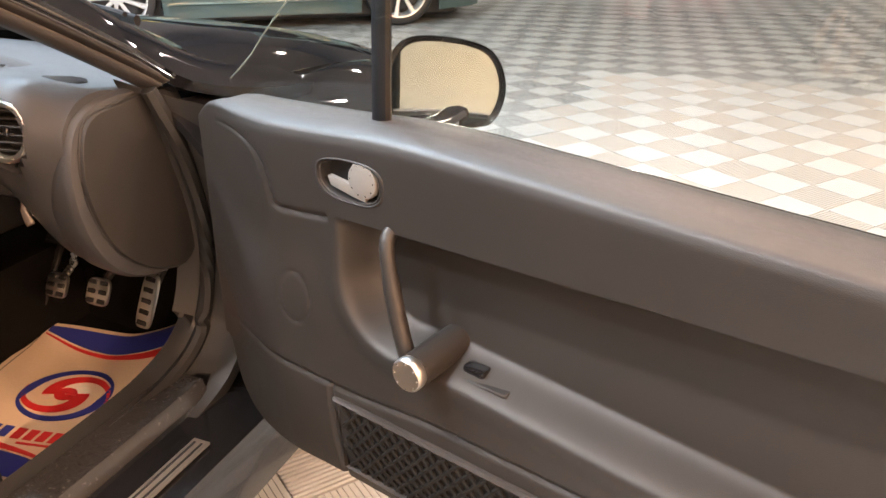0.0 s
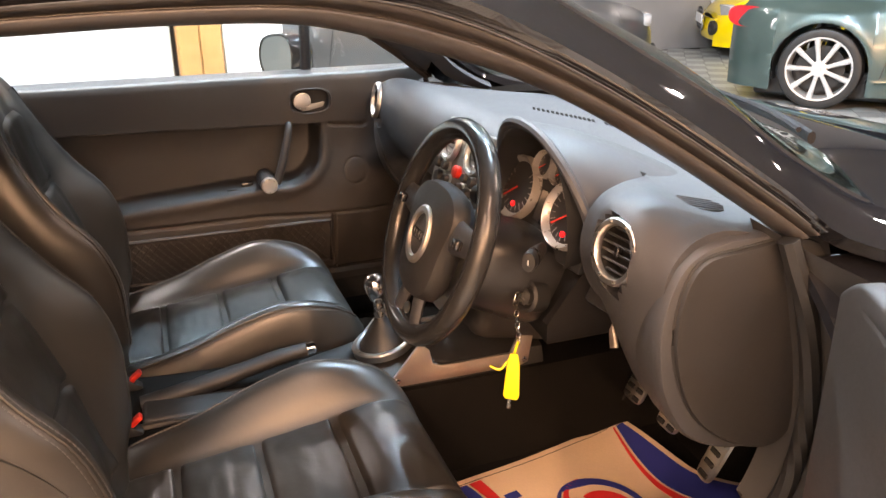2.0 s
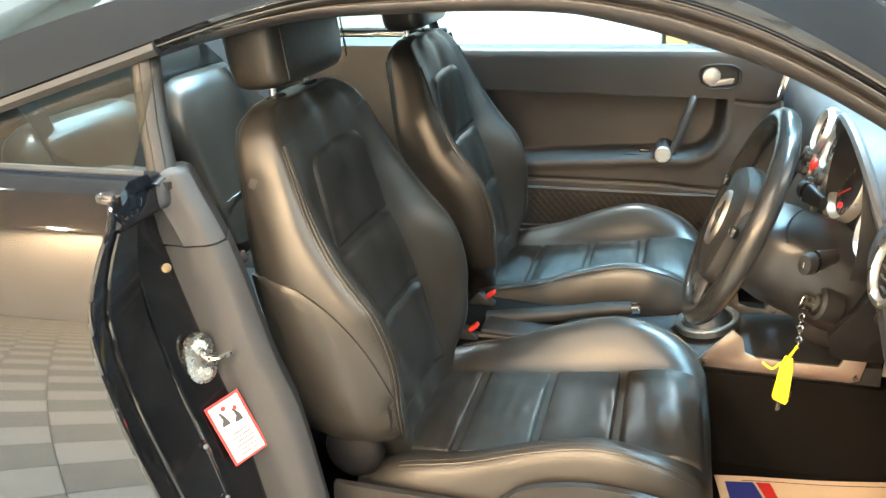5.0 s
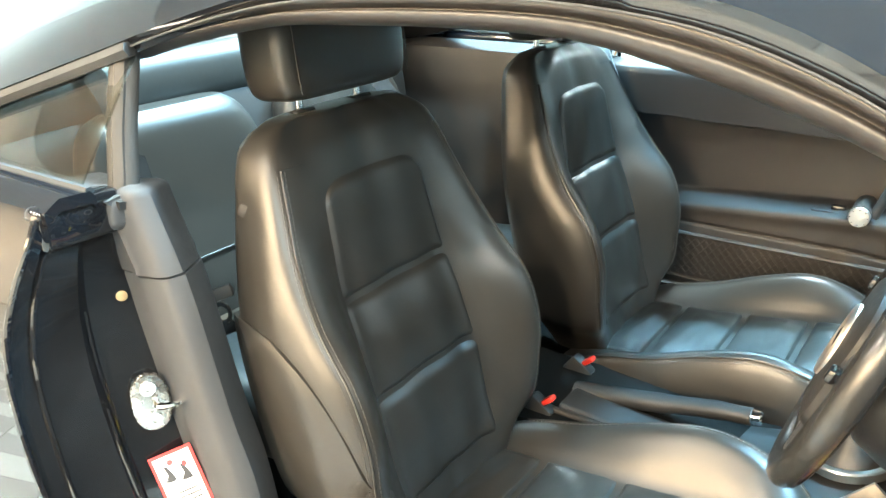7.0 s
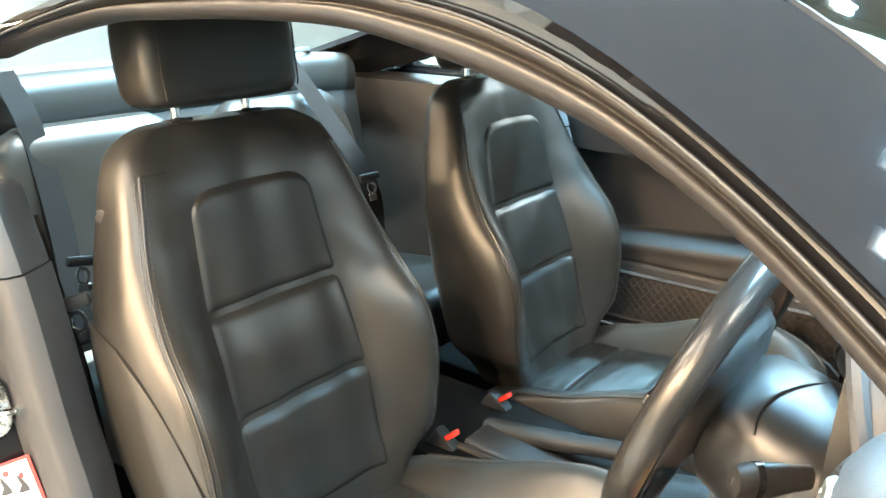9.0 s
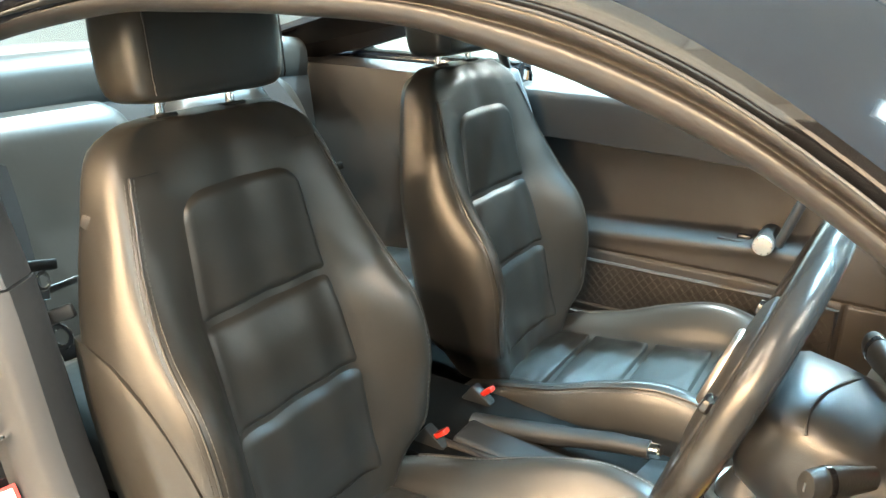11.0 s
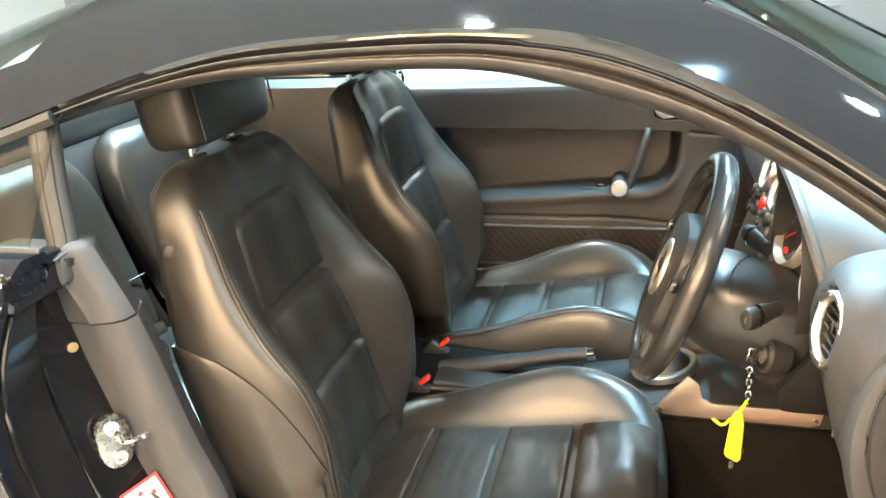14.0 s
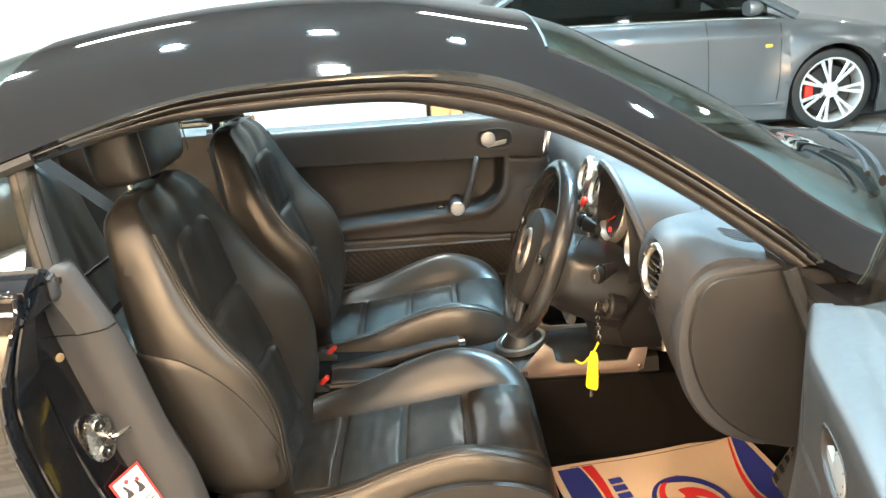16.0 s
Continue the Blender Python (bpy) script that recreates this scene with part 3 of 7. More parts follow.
    # striker, plug and warning label on the jamb
    if side == 1:
        st = Vector((0.727, -0.461, 0.707))
        m = axes(st, (0.53, 0.85, 0.05), (-0.1, -0.25, 1))
        latch = part("striker", prism(oval(0.040, 0.024, 24, 2.4), 0.010, m, 0.003), STEEL, coupe, "zinc-plated door striker")
        for dx in (-0.023, 0.023):
            part("screw", lathe([(0.010, 0.0), (0.010, 0.006), (0.004, 0.006), (0.004, 0.004)], m @ pose(dx, 0, 0.008), 16), CHROME, latch)
        loop = [m @ Vector(q) for q in ((0.004, -0.006, 0.004), (0.004, -0.008, 0.03), (0.004, -0.030, 0.036), (0.004, -0.040, 0.030))]
        part("loop", tube(spline(loop, 5), 0.0045, 8), CHROME, latch)
        part("plug", lathe([(0.0070, 0), (0.0070, 0.002), (0.004, 0.003)], axes((0.720, -0.494, 0.845), (0.53, 0.85, 0)), 18), GOLD_PLUG, coupe, "round brass-coloured plug")
        lm = axes((0.728, -0.418, 0.592), (0.62, 0.75, 0.25), (-0.1, -0.50, 0.84))
        tag = part("warning_label", prism([(-0.052, -0.028), (0.052, -0.028), (0.052, 0.028), (-0.052, 0.028)], 0.0015, lm @ pose(0, 0, 0.004), 0), LABEL_RED, coupe, "white airbag label with a red border")
        part("label_face", prism([(-0.048, -0.024), (0.048, -0.024), (0.048, 0.024), (-0.048, 0.024)], 0.0008, lm @ pose(0, 0, 0.0056), 0), WHITE_LABEL, tag)
        for k in range(6):
            part("print_line", prism([(-0.042 + k * 0.007, -0.018), (-0.040 + k * 0.007, -0.018), (-0.040 + k * 0.007, 0.016 - 0.006 * (k % 2)), (-0.042 + k * 0.007, 0.016 - 0.006 * (k % 2))], 0.0004, lm @ pose(0, 0, 0.0065), 0), LABEL_GREY, tag)
        for a, b in ((0.008, -0.016), (0.012, 0.004)):
            part("pictogram", prism([(a, b), (a + 0.008, b + 0.001), (a + 0.022, b + 0.006), (a + 0.024, b + 0.010), (a + 0.010, b + 0.008), (a + 0.002, b + 0.014), (a, b + 0.010)], 0.0004, lm @ pose(0, 0, 0.0065), 0), LABEL_GREY, tag)
        part("pictogram", prism(oval(0.004, 0.004, 12), 0.0004, lm @ pose(0.038, 0.004, 0.0065), 0), LABEL_RED, tag)
        part("pictogram", prism(oval(0.004, 0.003, 12), 0.0004, lm @ pose(0.030, -0.012, 0.0065), 0), LABEL_RED, tag)

# front end: bonnet, wings, cowl
HOOD = [(0.80, 0.935), (1.0, 0.918), (1.25, 0.893), (1.6, 0.83), (1.85, 0.755), (2.0, 0.66)]
rows = []
for y in span(0.835, 2.0, 27):
    half = 0.70 - 0.10 * smooth(1.5, 2.0, y)
    row = []
    for s in span(-1, 1, 31):
        yy = y + 0.20 * (1 - s * s) * (1 - (y - 0.835) / 1.165)
        row.append((MID + s * half, yy, along(HOOD, yy) - 0.062 * abs(s) ** 2.6 - 0.004 * smooth(0.55, 0.62, abs(s))))
    rows.append(row)
part("bonnet", slab(rows, (0, 0, -0.007)), PAINT, coupe, "glossy black bonnet")
for side in (-1, 1):
    rows = []
    for y in span(0.64, 2.0, 36):
        top = along([(0.64, 0.876), (0.72, 0.871), (0.85, 0.861), (1.05, 0.842), (1.3, 0.822), (1.6, 0.765), (1.85, 0.69), (2.0, 0.60)], y)
        half = 0.708 - 0.10 * smooth(1.5, 2.0, y)
        low = 0.20
        d = abs(y - AXLE_F)
        if d < ARCH:
            low = max(low, WHEEL_R + math.sqrt(ARCH ** 2 - d * d) - 0.01)
        row = []
        for v in span(0, 1, 26):
            z = top + (low - top) * v
            out = 0.165 * (1 - (1 - min(1, v * 2.6)) ** 2) * (1 - 0.5 * smooth(1.5, 2.0, y)) * (1 - 0.18 * smooth(0.6, 1.0, v))
            flare = 0.02 * smooth(0.10, 0.0, abs(math.hypot(y - AXLE_F, z - WHEEL_R) - ARCH - 0.02))
            row.append((MID + side * (half + out + flare), y, z))
        rows.append(row)
    part("front_wing", slab(rows, (-side * 0.015, 0, -0.004)), PAINT, coupe, "rounded glossy black front wing")
rows = [[(MID + s * 0.60, 2.0 + 0.06 * (1 - s * s) * math.sin(math.pi * v) + 0.02, 0.62 - 0.42 * v) for s in span(-1, 1, 17)] for v in span(0, 1, 10)]
part("front_bumper", slab(rows, (0, -0.02, 0)), PAINT, coupe)
rows = [[(MID + s * 0.66, -1.93 - 0.05 * (1 - s * s), 0.86 - 0.62 * v) for s in span(-1, 1, 17)] for v in span(0, 1, 10)]
part("rear_bumper", slab(rows, (0, 0.02, 0)), PAINT, coupe)
rows = [[(MID + s * 0.69, 0.80 + 0.235 * (1 - s * s) + d, 0.915 + 0.016 * (1 - s * s) - 0.044 * s ** 6 - h) for s in span(-0.93, 0.93, 31)] for d, h in ((-0.03, 0.010), (0.0, 0.030), (0.04, 0.036), (0.075, 0.030))]
# near-black colour carries the shade inside the gap behind the bonnet
part("cowl", slab(rows, (0, 0, -0.02)), NET_BLACK, coupe, "black plastic scuttle below the windscreen, near-black for its shaded gap")
blade = [(MID + s * 0.66, 0.77 + 0.24 * (1 - s * s), 0.945 + 0.012 * (1 - s * s)) for s in span(0.66, 0.05, 14)]
wiper = part("wiper", tube(blade, 0.007, 8, flat=1.6), POST_BLACK, coupe, "black wiper arm")
part("wiper_blade", tube([(x, y - 0.03, z + 0.016) for x, y, z in blade], 0.005, 6), POST_BLACK, wiper)


def wheel(parent, x, y, z, r, out, spokes, mat_rim, width=0.21, twin=False, rim_r=0.74, dark=True):
    """A tyre with a spoked alloy rim; out is +1 or -1 along the axle direction in the parent's own plan."""
    ax = Vector(out)
    m = axes((x, y, z), ax, (0, 0, 1))
    tyre = part("tyre", lathe([(r * 0.70, -width * 0.9), (r * 0.93, -width * 0.9), (r, -width * 0.8), (r, -0.025), (r * 0.975, -0.006), (r * 0.90, 0.004), (r * rim_r, 0.0), (r * rim_r, -0.03)], m, 44, caps=False), RUBBER, parent, "black tyre")
    part("rim", lathe([(r * rim_r * 0.90, -width * 0.7), (r * rim_r * 0.92, -0.02), (r * rim_r * 0.95, 0.002), (r * rim_r * 1.0, 0.004), (r * rim_r * 1.0, -0.03)], m, 44, caps=False), mat_rim, tyre, "silver alloy rim")
    part("brake_disc", lathe([(0.01, -0.075), (r * 0.58, -0.075), (r * 0.58, -0.085), (0.01, -0.085)], m, 32), DARK_PLASTIC, tyre)
    hub = part("hub", lathe([(r * 0.20, -0.05), (r * 0.19, -0.012), (r * 0.13, -0.004), (r * 0.07, -0.004), (r * 0.06, 0.0)], m, 24), mat_rim, tyre)
    for k in range(spokes):
        a = 2 * math.pi * (k + 0.25) / spokes
        for off in ((-0.13, 0.13) if twin else (0.0,)):
            b = a + off
            p0 = m @ Vector((r * 0.14 * math.cos(a), r * 0.14 * math.sin(a), -0.018))
            p1 = m @ Vector((r * rim_r * 0.96 * math.cos(b), r * rim_r * 0.96 * math.sin(b), -0.012))
            w = r * (0.042 if twin else 0.062)
            pts = [p0 + (p1 - p0) * t for t in span(0, 1, 4)]
            part("spoke", tube(pts, [w * 0.8, w * 0.85, w, w * 1.25], 6, flat=0.5, up=ax), mat_rim, tyre)
    return tyre


ALLOY = material("silver_alloy_paint", (0.62, 0.61, 0.60), 0.30, metal=0.6, vary=0.05, scale=60, coat=0.4)
for y in (AXLE_F, AXLE_R):
    for side in (-1, 1):
        wheel(coupe, MID + side * 0.86, y, WHEEL_R, WHEEL_R, (side, 0, 0), 9, ALLOY)
# floor pan, tunnel sides and bulkhead
rows = [[(MID + x, y, z) for x, z in ((-0.66, 0.30), (-0.655, 0.235), (-0.30, 0.225), (-0.15, 0.235), (-0.124, 0.429), (0.124, 0.429), (0.15, 0.235), (0.30, 0.225), (0.655, 0.235), (0.66, 0.30))] for y in span(0.91, -1.0, 14)]
part("floor_carpet", slab(rows, (0, 0, -0.03)), CARPET, coupe, "black carpet over the floor pan")
rows = [[(MID + s * 0.70, 0.885 + 0.20 * t, 0.225 + 0.50 * t ** 1.1) for s in span(-1, 1, 9)] for t in span(0, 1, 9)]
part("bulkhead_carpet", slab(rows, (0, 0.02, -0.02)), CARPET, coupe)

# ---- doors ----
def joint_at(u):
    """Height of the curved joint of the front trim piece."""
    return along([(0.045, 0.905), (0.10, 0.900), (0.147, 0.873), (0.172, 0.832), (0.183, 0.797), (0.225, 0.794), (0.29, 0.800)], u)


def panel_depth(u, v, pit=True):
    """Inward bulge of the door trim at u metres behind the hinge and v metres above the ground."""
    w = along([(0.30, 0.030), (0.40, 0.058), (0.50, 0.072), (0.60, 0.070), (0.66, 0.066), (0.74, 0.056), (0.82, 0.056), (0.91, 0.0570), (0.929, 0.054), (0.937, 0.045), (0.940, 0.016)], v)
    # recess behind the pull handle
    ledge = 0.636 - 0.075 * max(0.0, u - 0.50)
    top = 0.803 + 0.022 * max(0.0, u - 0.3)
    edge_u = 0.308 + 0.06 * max(0.0, 0.80 - v)
    cv, cr = ledge + 0.105, 0.105
    cu = 0.308 + 0.06 * max(0.0, 0.80 - cv) + cr
    d = min(u - edge_u, v - ledge)
    if u < cu and v < cv:
        d = cr - math.hypot(u - cu, v - cv)
    inside = smooth(-0.004, 0.030, d) * (1 - smooth(top - 0.008, top + 0.003, v))
    w -= 0.056 * inside
    # soft lip round the recess
    if v < top:
        w += 0.003 * math.exp(-((d + 0.012) / 0.014) ** 2) * smooth(top, top - 0.08, v)
    # oval pit of the latch lever
    e = (abs((u - 0.335) / 0.052)) ** 3 + (abs((v - 0.866) / 0.030)) ** 3
    if pit:
        w -= 0.024 * smooth(1.10, 0.85, e)
    # fine joints
    if 0.045 < u < 0.29 and v > 0.78:
        steep = (joint_at(u + 0.003) - joint_at(u - 0.003)) / 0.006
        w -= 0.004 * math.exp(-((v - joint_at(u)) / (0.0042 * math.sqrt(1 + steep * steep))) ** 2)
    low = 0.548 + 0.012 * smooth(0.3, 0.5, u)
    w -= 0.005 * math.exp(-((v - low) / 0.004) ** 2)
    if v < low:
        w -= 0.006 * math.exp(-((u - 0.292) / 0.004) ** 2)
    w = 0.018 + (w - 0.018) * smooth(-0.04, 0.20, u)
    r = math.hypot((u - 0.222), (v - 0.664) * 0.82)
    w -= 0.002 * math.exp(-((r - 0.031) / 0.0022) ** 2)
    return w


def door_low(u):
    """Lower edge of the door."""
    return along([(0.0, 0.50), (0.02, 0.42), (0.06, 0.375), (0.13, 0.362), (0.30, 0.372), (0.60, 0.372), (1.0, 0.36), (1.10, 0.40), (1.155, 0.50)], u)


def build_door(at, ahead, inward, label, pane_label):
    o, eu, ew = Vector(at), Vector((*ahead, 0)), Vector((*inward, 0))
    P = lambda u, v, w=0.0: o + eu * u + ew * w + Vector((0, 0, v))

    def local(u, v, w):
        m = Matrix((eu, Vector((0, 0, 1)), ew)).transposed().to_4x4()
        m.translation = P(u, v, w)
        return m

    swung = abs(eu.y) < 0.9
    crest = lambda u: along([(-0.02, 0.874), (0.0, 0.894), (0.02, 0.906), (0.05, 0.910), (0.10, 0.911), (0.25, 0.918), (0.40, 0.926), (0.60, 0.920), (0.80, 0.911), (1.17, 0.896)], u) if swung else 0.940
    sink = lambda u, v: v - (0.940 - crest(u)) * smooth(0.84, 0.936, v)
    door = part("door", slab([[P(u, max(v, door_low(u)) if v < 0.6 else sink(u, v) - 0.003, -0.055 - 0.05 * math.sin(math.pi * min(1, (0.945 - v) / 0.62)) + 0.02 * smooth(0.1, -0.05, u)) for v in span(0.926, 0.34, 24)] for u in span(-0.02, 1.165, 30)], lambda q: ew * 0.03), PAINT, coupe, label)
    us = span(-0.015, 0.247, 48) + span(0.25, 0.56, 104) + span(0.565, 1.15, 60)
    rows = []
    for u in us:
        lo = door_low(max(0, min(1.15, u)))
        row = []
        for v in span(0.940, lo, 200):
            v += -0.075 * max(0.0, u - 0.50) * smooth(0.48, 0.60, v) * smooth(0.78, 0.67, v) + 0.022 * max(0.0, u - 0.3) * smooth(0.70, 0.78, v) * smooth(0.90, 0.83, v)
            row.append(P(u, sink(u, v), panel_depth(u, v)))
        rows.append(row)
    part("door_panel", slab(rows, lambda q: -ew * 0.02), DOOR_TRIM, door, "moulded dark grey-brown door trim")
    part("door_frame", slab([[P(u, v, -0.035) for v in (crest(u) - 0.012, 0.75, 0.60, max(0.40, door_low(max(0, min(1.15, u))) + 0.005))] for u in span(-0.01, 1.145, 24)], lambda q: -ew * 0.045), JAMB_PAINT, door)
    part("belt_top", slab([[P(u, crest(u) - 0.0015, 0.016), P(u, crest(u) + 0.001, 0.0), P(u, crest(u) + 0.001, -0.03), P(u, crest(u) - 0.004, -0.056)] for u in span(0.0, 1.14, 30)], (0, 0, -0.012)), DOOR_TRIM, door, "grey top edge of the door trim")
    # window pane, matching the opening
    top = [(0.0, 0.925), (0.06, 0.968), (0.12, 1.020), (0.24, 1.107), (0.36, 1.163), (0.44, 1.182), (0.56, 1.190), (0.69, 1.188), (0.82, 1.182), (0.95, 1.160), (1.09, 1.128)]
    rows = []
    for u in span(0.005, 1.09, 36):
        t = along(top, u)
        rows.append([P(u, crest(u) - 0.012 + (t - crest(u) + 0.012) * k, -0.036 + 0.13 * max(0.0, (t - 0.93) * k) ** 1.15 * 1.6) for k in span(0, 1, 10)])
    pane = part("window_pane", slab(rows, lambda q: ew * 0.004), CLEAR_GLASS, door, pane_label)
    pane.visible_shadow = False
    edge = [r[-1] + ew * 0.002 for r in rows]
    part("pane_edge", tube(edge, 0.0011, 6), EDGE_GLASS, pane, "pale green ground glass edge")
    # black guide post by the mirror
    bars = [P(0.330, 0.915, -0.014), P(0.324, 1.04, -0.026), P(0.316, 1.150, -0.042)]
    part("guide_post", tube(bars, 0.0145, 10, flat=0.7, up=ew), POST_BLACK, door, "upright black window guide post")
    # latch lever
    lever = part("latch_lever", lathe([(0.0235, -0.002), (0.0245, 0.010), (0.0225, 0.0145), (0.016, 0.016), (0.002, 0.0165)], local(0.357, 0.866, 0.042), 30), LEVER_SILVER, door, "round aluminium door release")
    part("lever_arm", prism([(0.004, -0.023), (-0.016, -0.0205), (-0.056, -0.0125), (-0.061, -0.001), (-0.058, 0.001), (-0.022, -0.004), (0.0, -0.004)], 0.006, local(0.357, 0.861, 0.049), 0.0015), LEVER_SILVER, lever)
    pins = None
    for k in range(10):
        a = 2 * math.pi * k / 10
        pins = lathe([(0.0013, 0), (0.0013, 0.0012), (0.0006, 0.0016)], local(0.357 + 0.0195 * math.cos(a), 0.866 + 0.0195 * math.sin(a), 0.0560), 8, pins)
    part("rivet", pins, CHROME, lever)
    # dished surround with a double lip
    loop = oval(1.0, 1.0, 56, 2.9)
    rows = []
    for k, d in ((1.16, -0.001), (1.12, 0.0006), (1.08, 0.0012), (1.045, 0.0004), (1.03, -0.0016), (1.01, -0.0002), (0.985, -0.0004), (0.965, -0.0016), (0.95, -0.006), (0.93, -0.0165)):
        rows.append([P(0.335 + 0.052 * k * a, sink(0.335 + 0.052 * k * a, 0.866 + 0.031 * k * b), panel_depth(0.335 + 0.052 * k * a, 0.866 + 0.031 * k * b, False) + d) for a, b in loop])
    surround = part("latch_surround", sheet(rows[:8], wrap=True), DOOR_TRIM, door, "double-lipped oval latch surround")
    # the well is door trim too; the darker material stands in for its shade
    part("latch_dish", sheet(rows[7:] + [[P(0.335, sink(0.335, 0.866), 0.0395 - 0.001)] * 56], wrap=True), DARK_PLASTIC, surround, "dished latch well, coloured dark for its shade")
    # pull handle: slanted bar, cross tube and end cap
    handle = part("pull_handle", tube(spline([P(0.398, 0.812, 0.045), P(0.402, 0.79, 0.064), P(0.425, 0.71, 0.074), P(0.446, 0.652, 0.078)], 5), [0.0100] * 8 + [0.0112] * 8, 14), DOOR_TRIM, door, "slanted grey pull handle")
    part("cross_tube", lathe([(0.0235, 0.0), (0.0225, 0.055), (0.0225, 0.090)], local(0.470, 0.657, 0.008), 26), DOOR_TRIM, handle, "stub of the pull handle")
    cap = part("end_cap", lathe([(0.0215, 0.0), (0.0225, 0.004), (0.0225, 0.012), (0.0205, 0.0150), (0.002, 0.0155)], local(0.470, 0.657, 0.098), 30), ALU, handle, "round riveted aluminium end cap")
    pins = None
    for k in range(8):
        a = 2 * math.pi * k / 8
        pins = lathe([(0.0015, 0), (0.0015, 0.0012), (0.0006, 0.0018)], local(0.470 + 0.0180 * math.cos(a), 0.657 + 0.0180 * math.sin(a), 0.1125), 8, pins)
    part("rivet", pins, CHROME, cap)
    # window switch on the ledge
    part("switch_plate", rbox((0.085, 0.004, 0.040), local(0.535, 0.640, 0.036), 0.0015, 1), DARK_PLASTIC, door, "black switch plate")
    part("window_switch", rbox((0.032, 0.014, 0.020), local(0.522, 0.647, 0.036), 0.004, 2), GLOSS_BLACK, door, "gloss black window switch")
    # net pocket cover with a lozenge lattice
    lattice = None
    for k in range(34):
        for slope in (-1, 1):
            u0 = 0.30 + k * 0.022
            pts = []
            for t in span(0, 1, 7):
                u = u0 + slope * 0.075 * (t - 0.5) * 1.3
                v = 0.525 - 0.115 * t
                if 0.312 < u < 1.02:
                    pts.append(P(u, v, panel_depth(u, v) + (0.004 if swung else 0.0005)))
            if len(pts) > 2:
                lattice = tube(pts, 0.0034 if swung else 0.0022, 5, lattice, flat=0.8, up=ew)
    part("pocket_net", lattice, NET_BLACK if swung else DOOR_TRIM, door, "dark lozenge-patterned pocket net")
    rim_pts = [P(u, v, panel_depth(u, v) + 0.003) for u, v in [(u, 0.530) for u in span(0.305, 1.03, 16)] + [(u, 0.404) for u in span(1.03, 0.305, 16)]]
    part("pocket_frame", tube(rim_pts, 0.0055, 6, closed=True), DOOR_POCKET, door)
    # exterior mirror
    c = P(0.345, 0.951, -0.125) if abs(eu.y) < 0.9 else P(0.385, 0.965, -0.14)
    mz = Vector((0.45, -0.89, 0.05)) if abs(eu.y) > 0.9 else Vector((0.36, -0.91, 0.17))
    mx = Vector((0, 0, 1))
    mm = axes(c, mz, mx)
    sgn = 1 if mm.to_3x3().col[1].dot(-ew) > 0 else -1
    shape = [(1.10 * y, sgn * 0.95 * x) for x, y in spline([(-0.080, 0.030), (-0.050, 0.056), (0.015, 0.056), (0.070, 0.040), (0.090, 0.0), (0.078, -0.040), (0.045, -0.054), (-0.070, -0.052), (-0.084, -0.010)], 4, closed=True)]
    rows = [[mm @ Vector((x * k, y * k, z)) for x, y in shape] for k, z in ((0.90, 0.0), (0.985, 0.004), (1.0, -0.008), (1.0, -0.03), (0.93, -0.06), (0.72, -0.085), (0.35, -0.098))]
    part("mirror_housing", sheet(rows, wrap=True, caps=True), JAMB_PAINT, door, "glossy black mirror housing")
    part("mirror_glass", sheet([[mm @ Vector((x * k, y * k, z)) for x, y in shape] for k, z in ((0.885, 0.001), (0.875, 0.0035), (0.86, 0.0035))], wrap=True, caps=True), MIRROR, door, "clear mirror glass")
    part("mirror_foot", tube([P(0.36, 0.905, -0.05), P(0.36, 0.905, -0.10), P(0.36, 0.915, -0.15)], [0.020, 0.018, 0.02], 10, flat=0.7), PAINT, door)
    return door


EDGE_GLASS = material("ground_glass_edge", (0.16, 0.20, 0.18), 0.35, vary=0.05, scale=80)
TURN_OPEN = radians(75)
build_door((0.848, 0.614, 0), (math.sin(TURN_OPEN), -math.cos(TURN_OPEN)), (-math.cos(TURN_OPEN), -math.sin(TURN_OPEN)), "driver door, black outside, standing wide open", "raised frameless door window")
build_door((MID - 0.758, 0.630, 0), (0, -1), (1, 0), "closed passenger door, black outside", "raised frameless passenger window")

# ---- dashboard ----
dash = thing("dashboard", "dark soft-touch dashboard with round alloy-ringed vents and an arched instrument hood", "dashboard", at=(MID, 0.6, 0.6))
PROFILE = [(1.00, 0.868), (0.85, 0.885), (0.71, 0.905), (0.60, 0.922), (0.53, 0.932), (0.482, 0.918), (0.455, 0.880), (0.450, 0.830), (0.468, 0.780), (0.515, 0.730), (0.60, 0.695), (0.74, 0.69)]


def dash_row(x):
    a = abs(x)
    end = smooth(0.60, 0.705, a)
    drop = 0.10 * smooth(0.50, 0.60, a)
    out = []
    for y, z in spline(PROFILE, 5):
        lower = smooth(0.86, 0.70, z)
        yy = y + 0.030 * end * smooth(0.80, 0.5, y) + 0.02 * (1 - smooth(0.0, 0.3, a)) * smooth(0.8, 0.5, y)
        pit = smooth(0.142, 0.118, abs(x - 0.350)) * smooth(0.735, 0.775, z)
        yy = yy + pit * max(0.0, 0.57 - yy)
        pod = math.exp(-((a - 0.573) / 0.070) ** 2) * smooth(0.80, 0.86, z) * smooth(0.60, 0.47, y)
        yy -= 0.012 * pod
        yy += 0.05 * smooth(0.042, 0.032, math.hypot(a - 0.574, z - 0.864)) * (1 if y < 0.53 else 0)
        zz = z - drop * lower - 0.022 * smooth(0.45, 0.65, a) * smooth(0.80, 0.92, z) + 0.024 * pod * smooth(0.83, 0.90, z)
        out.append((MID + x, yy, zz))
    return out


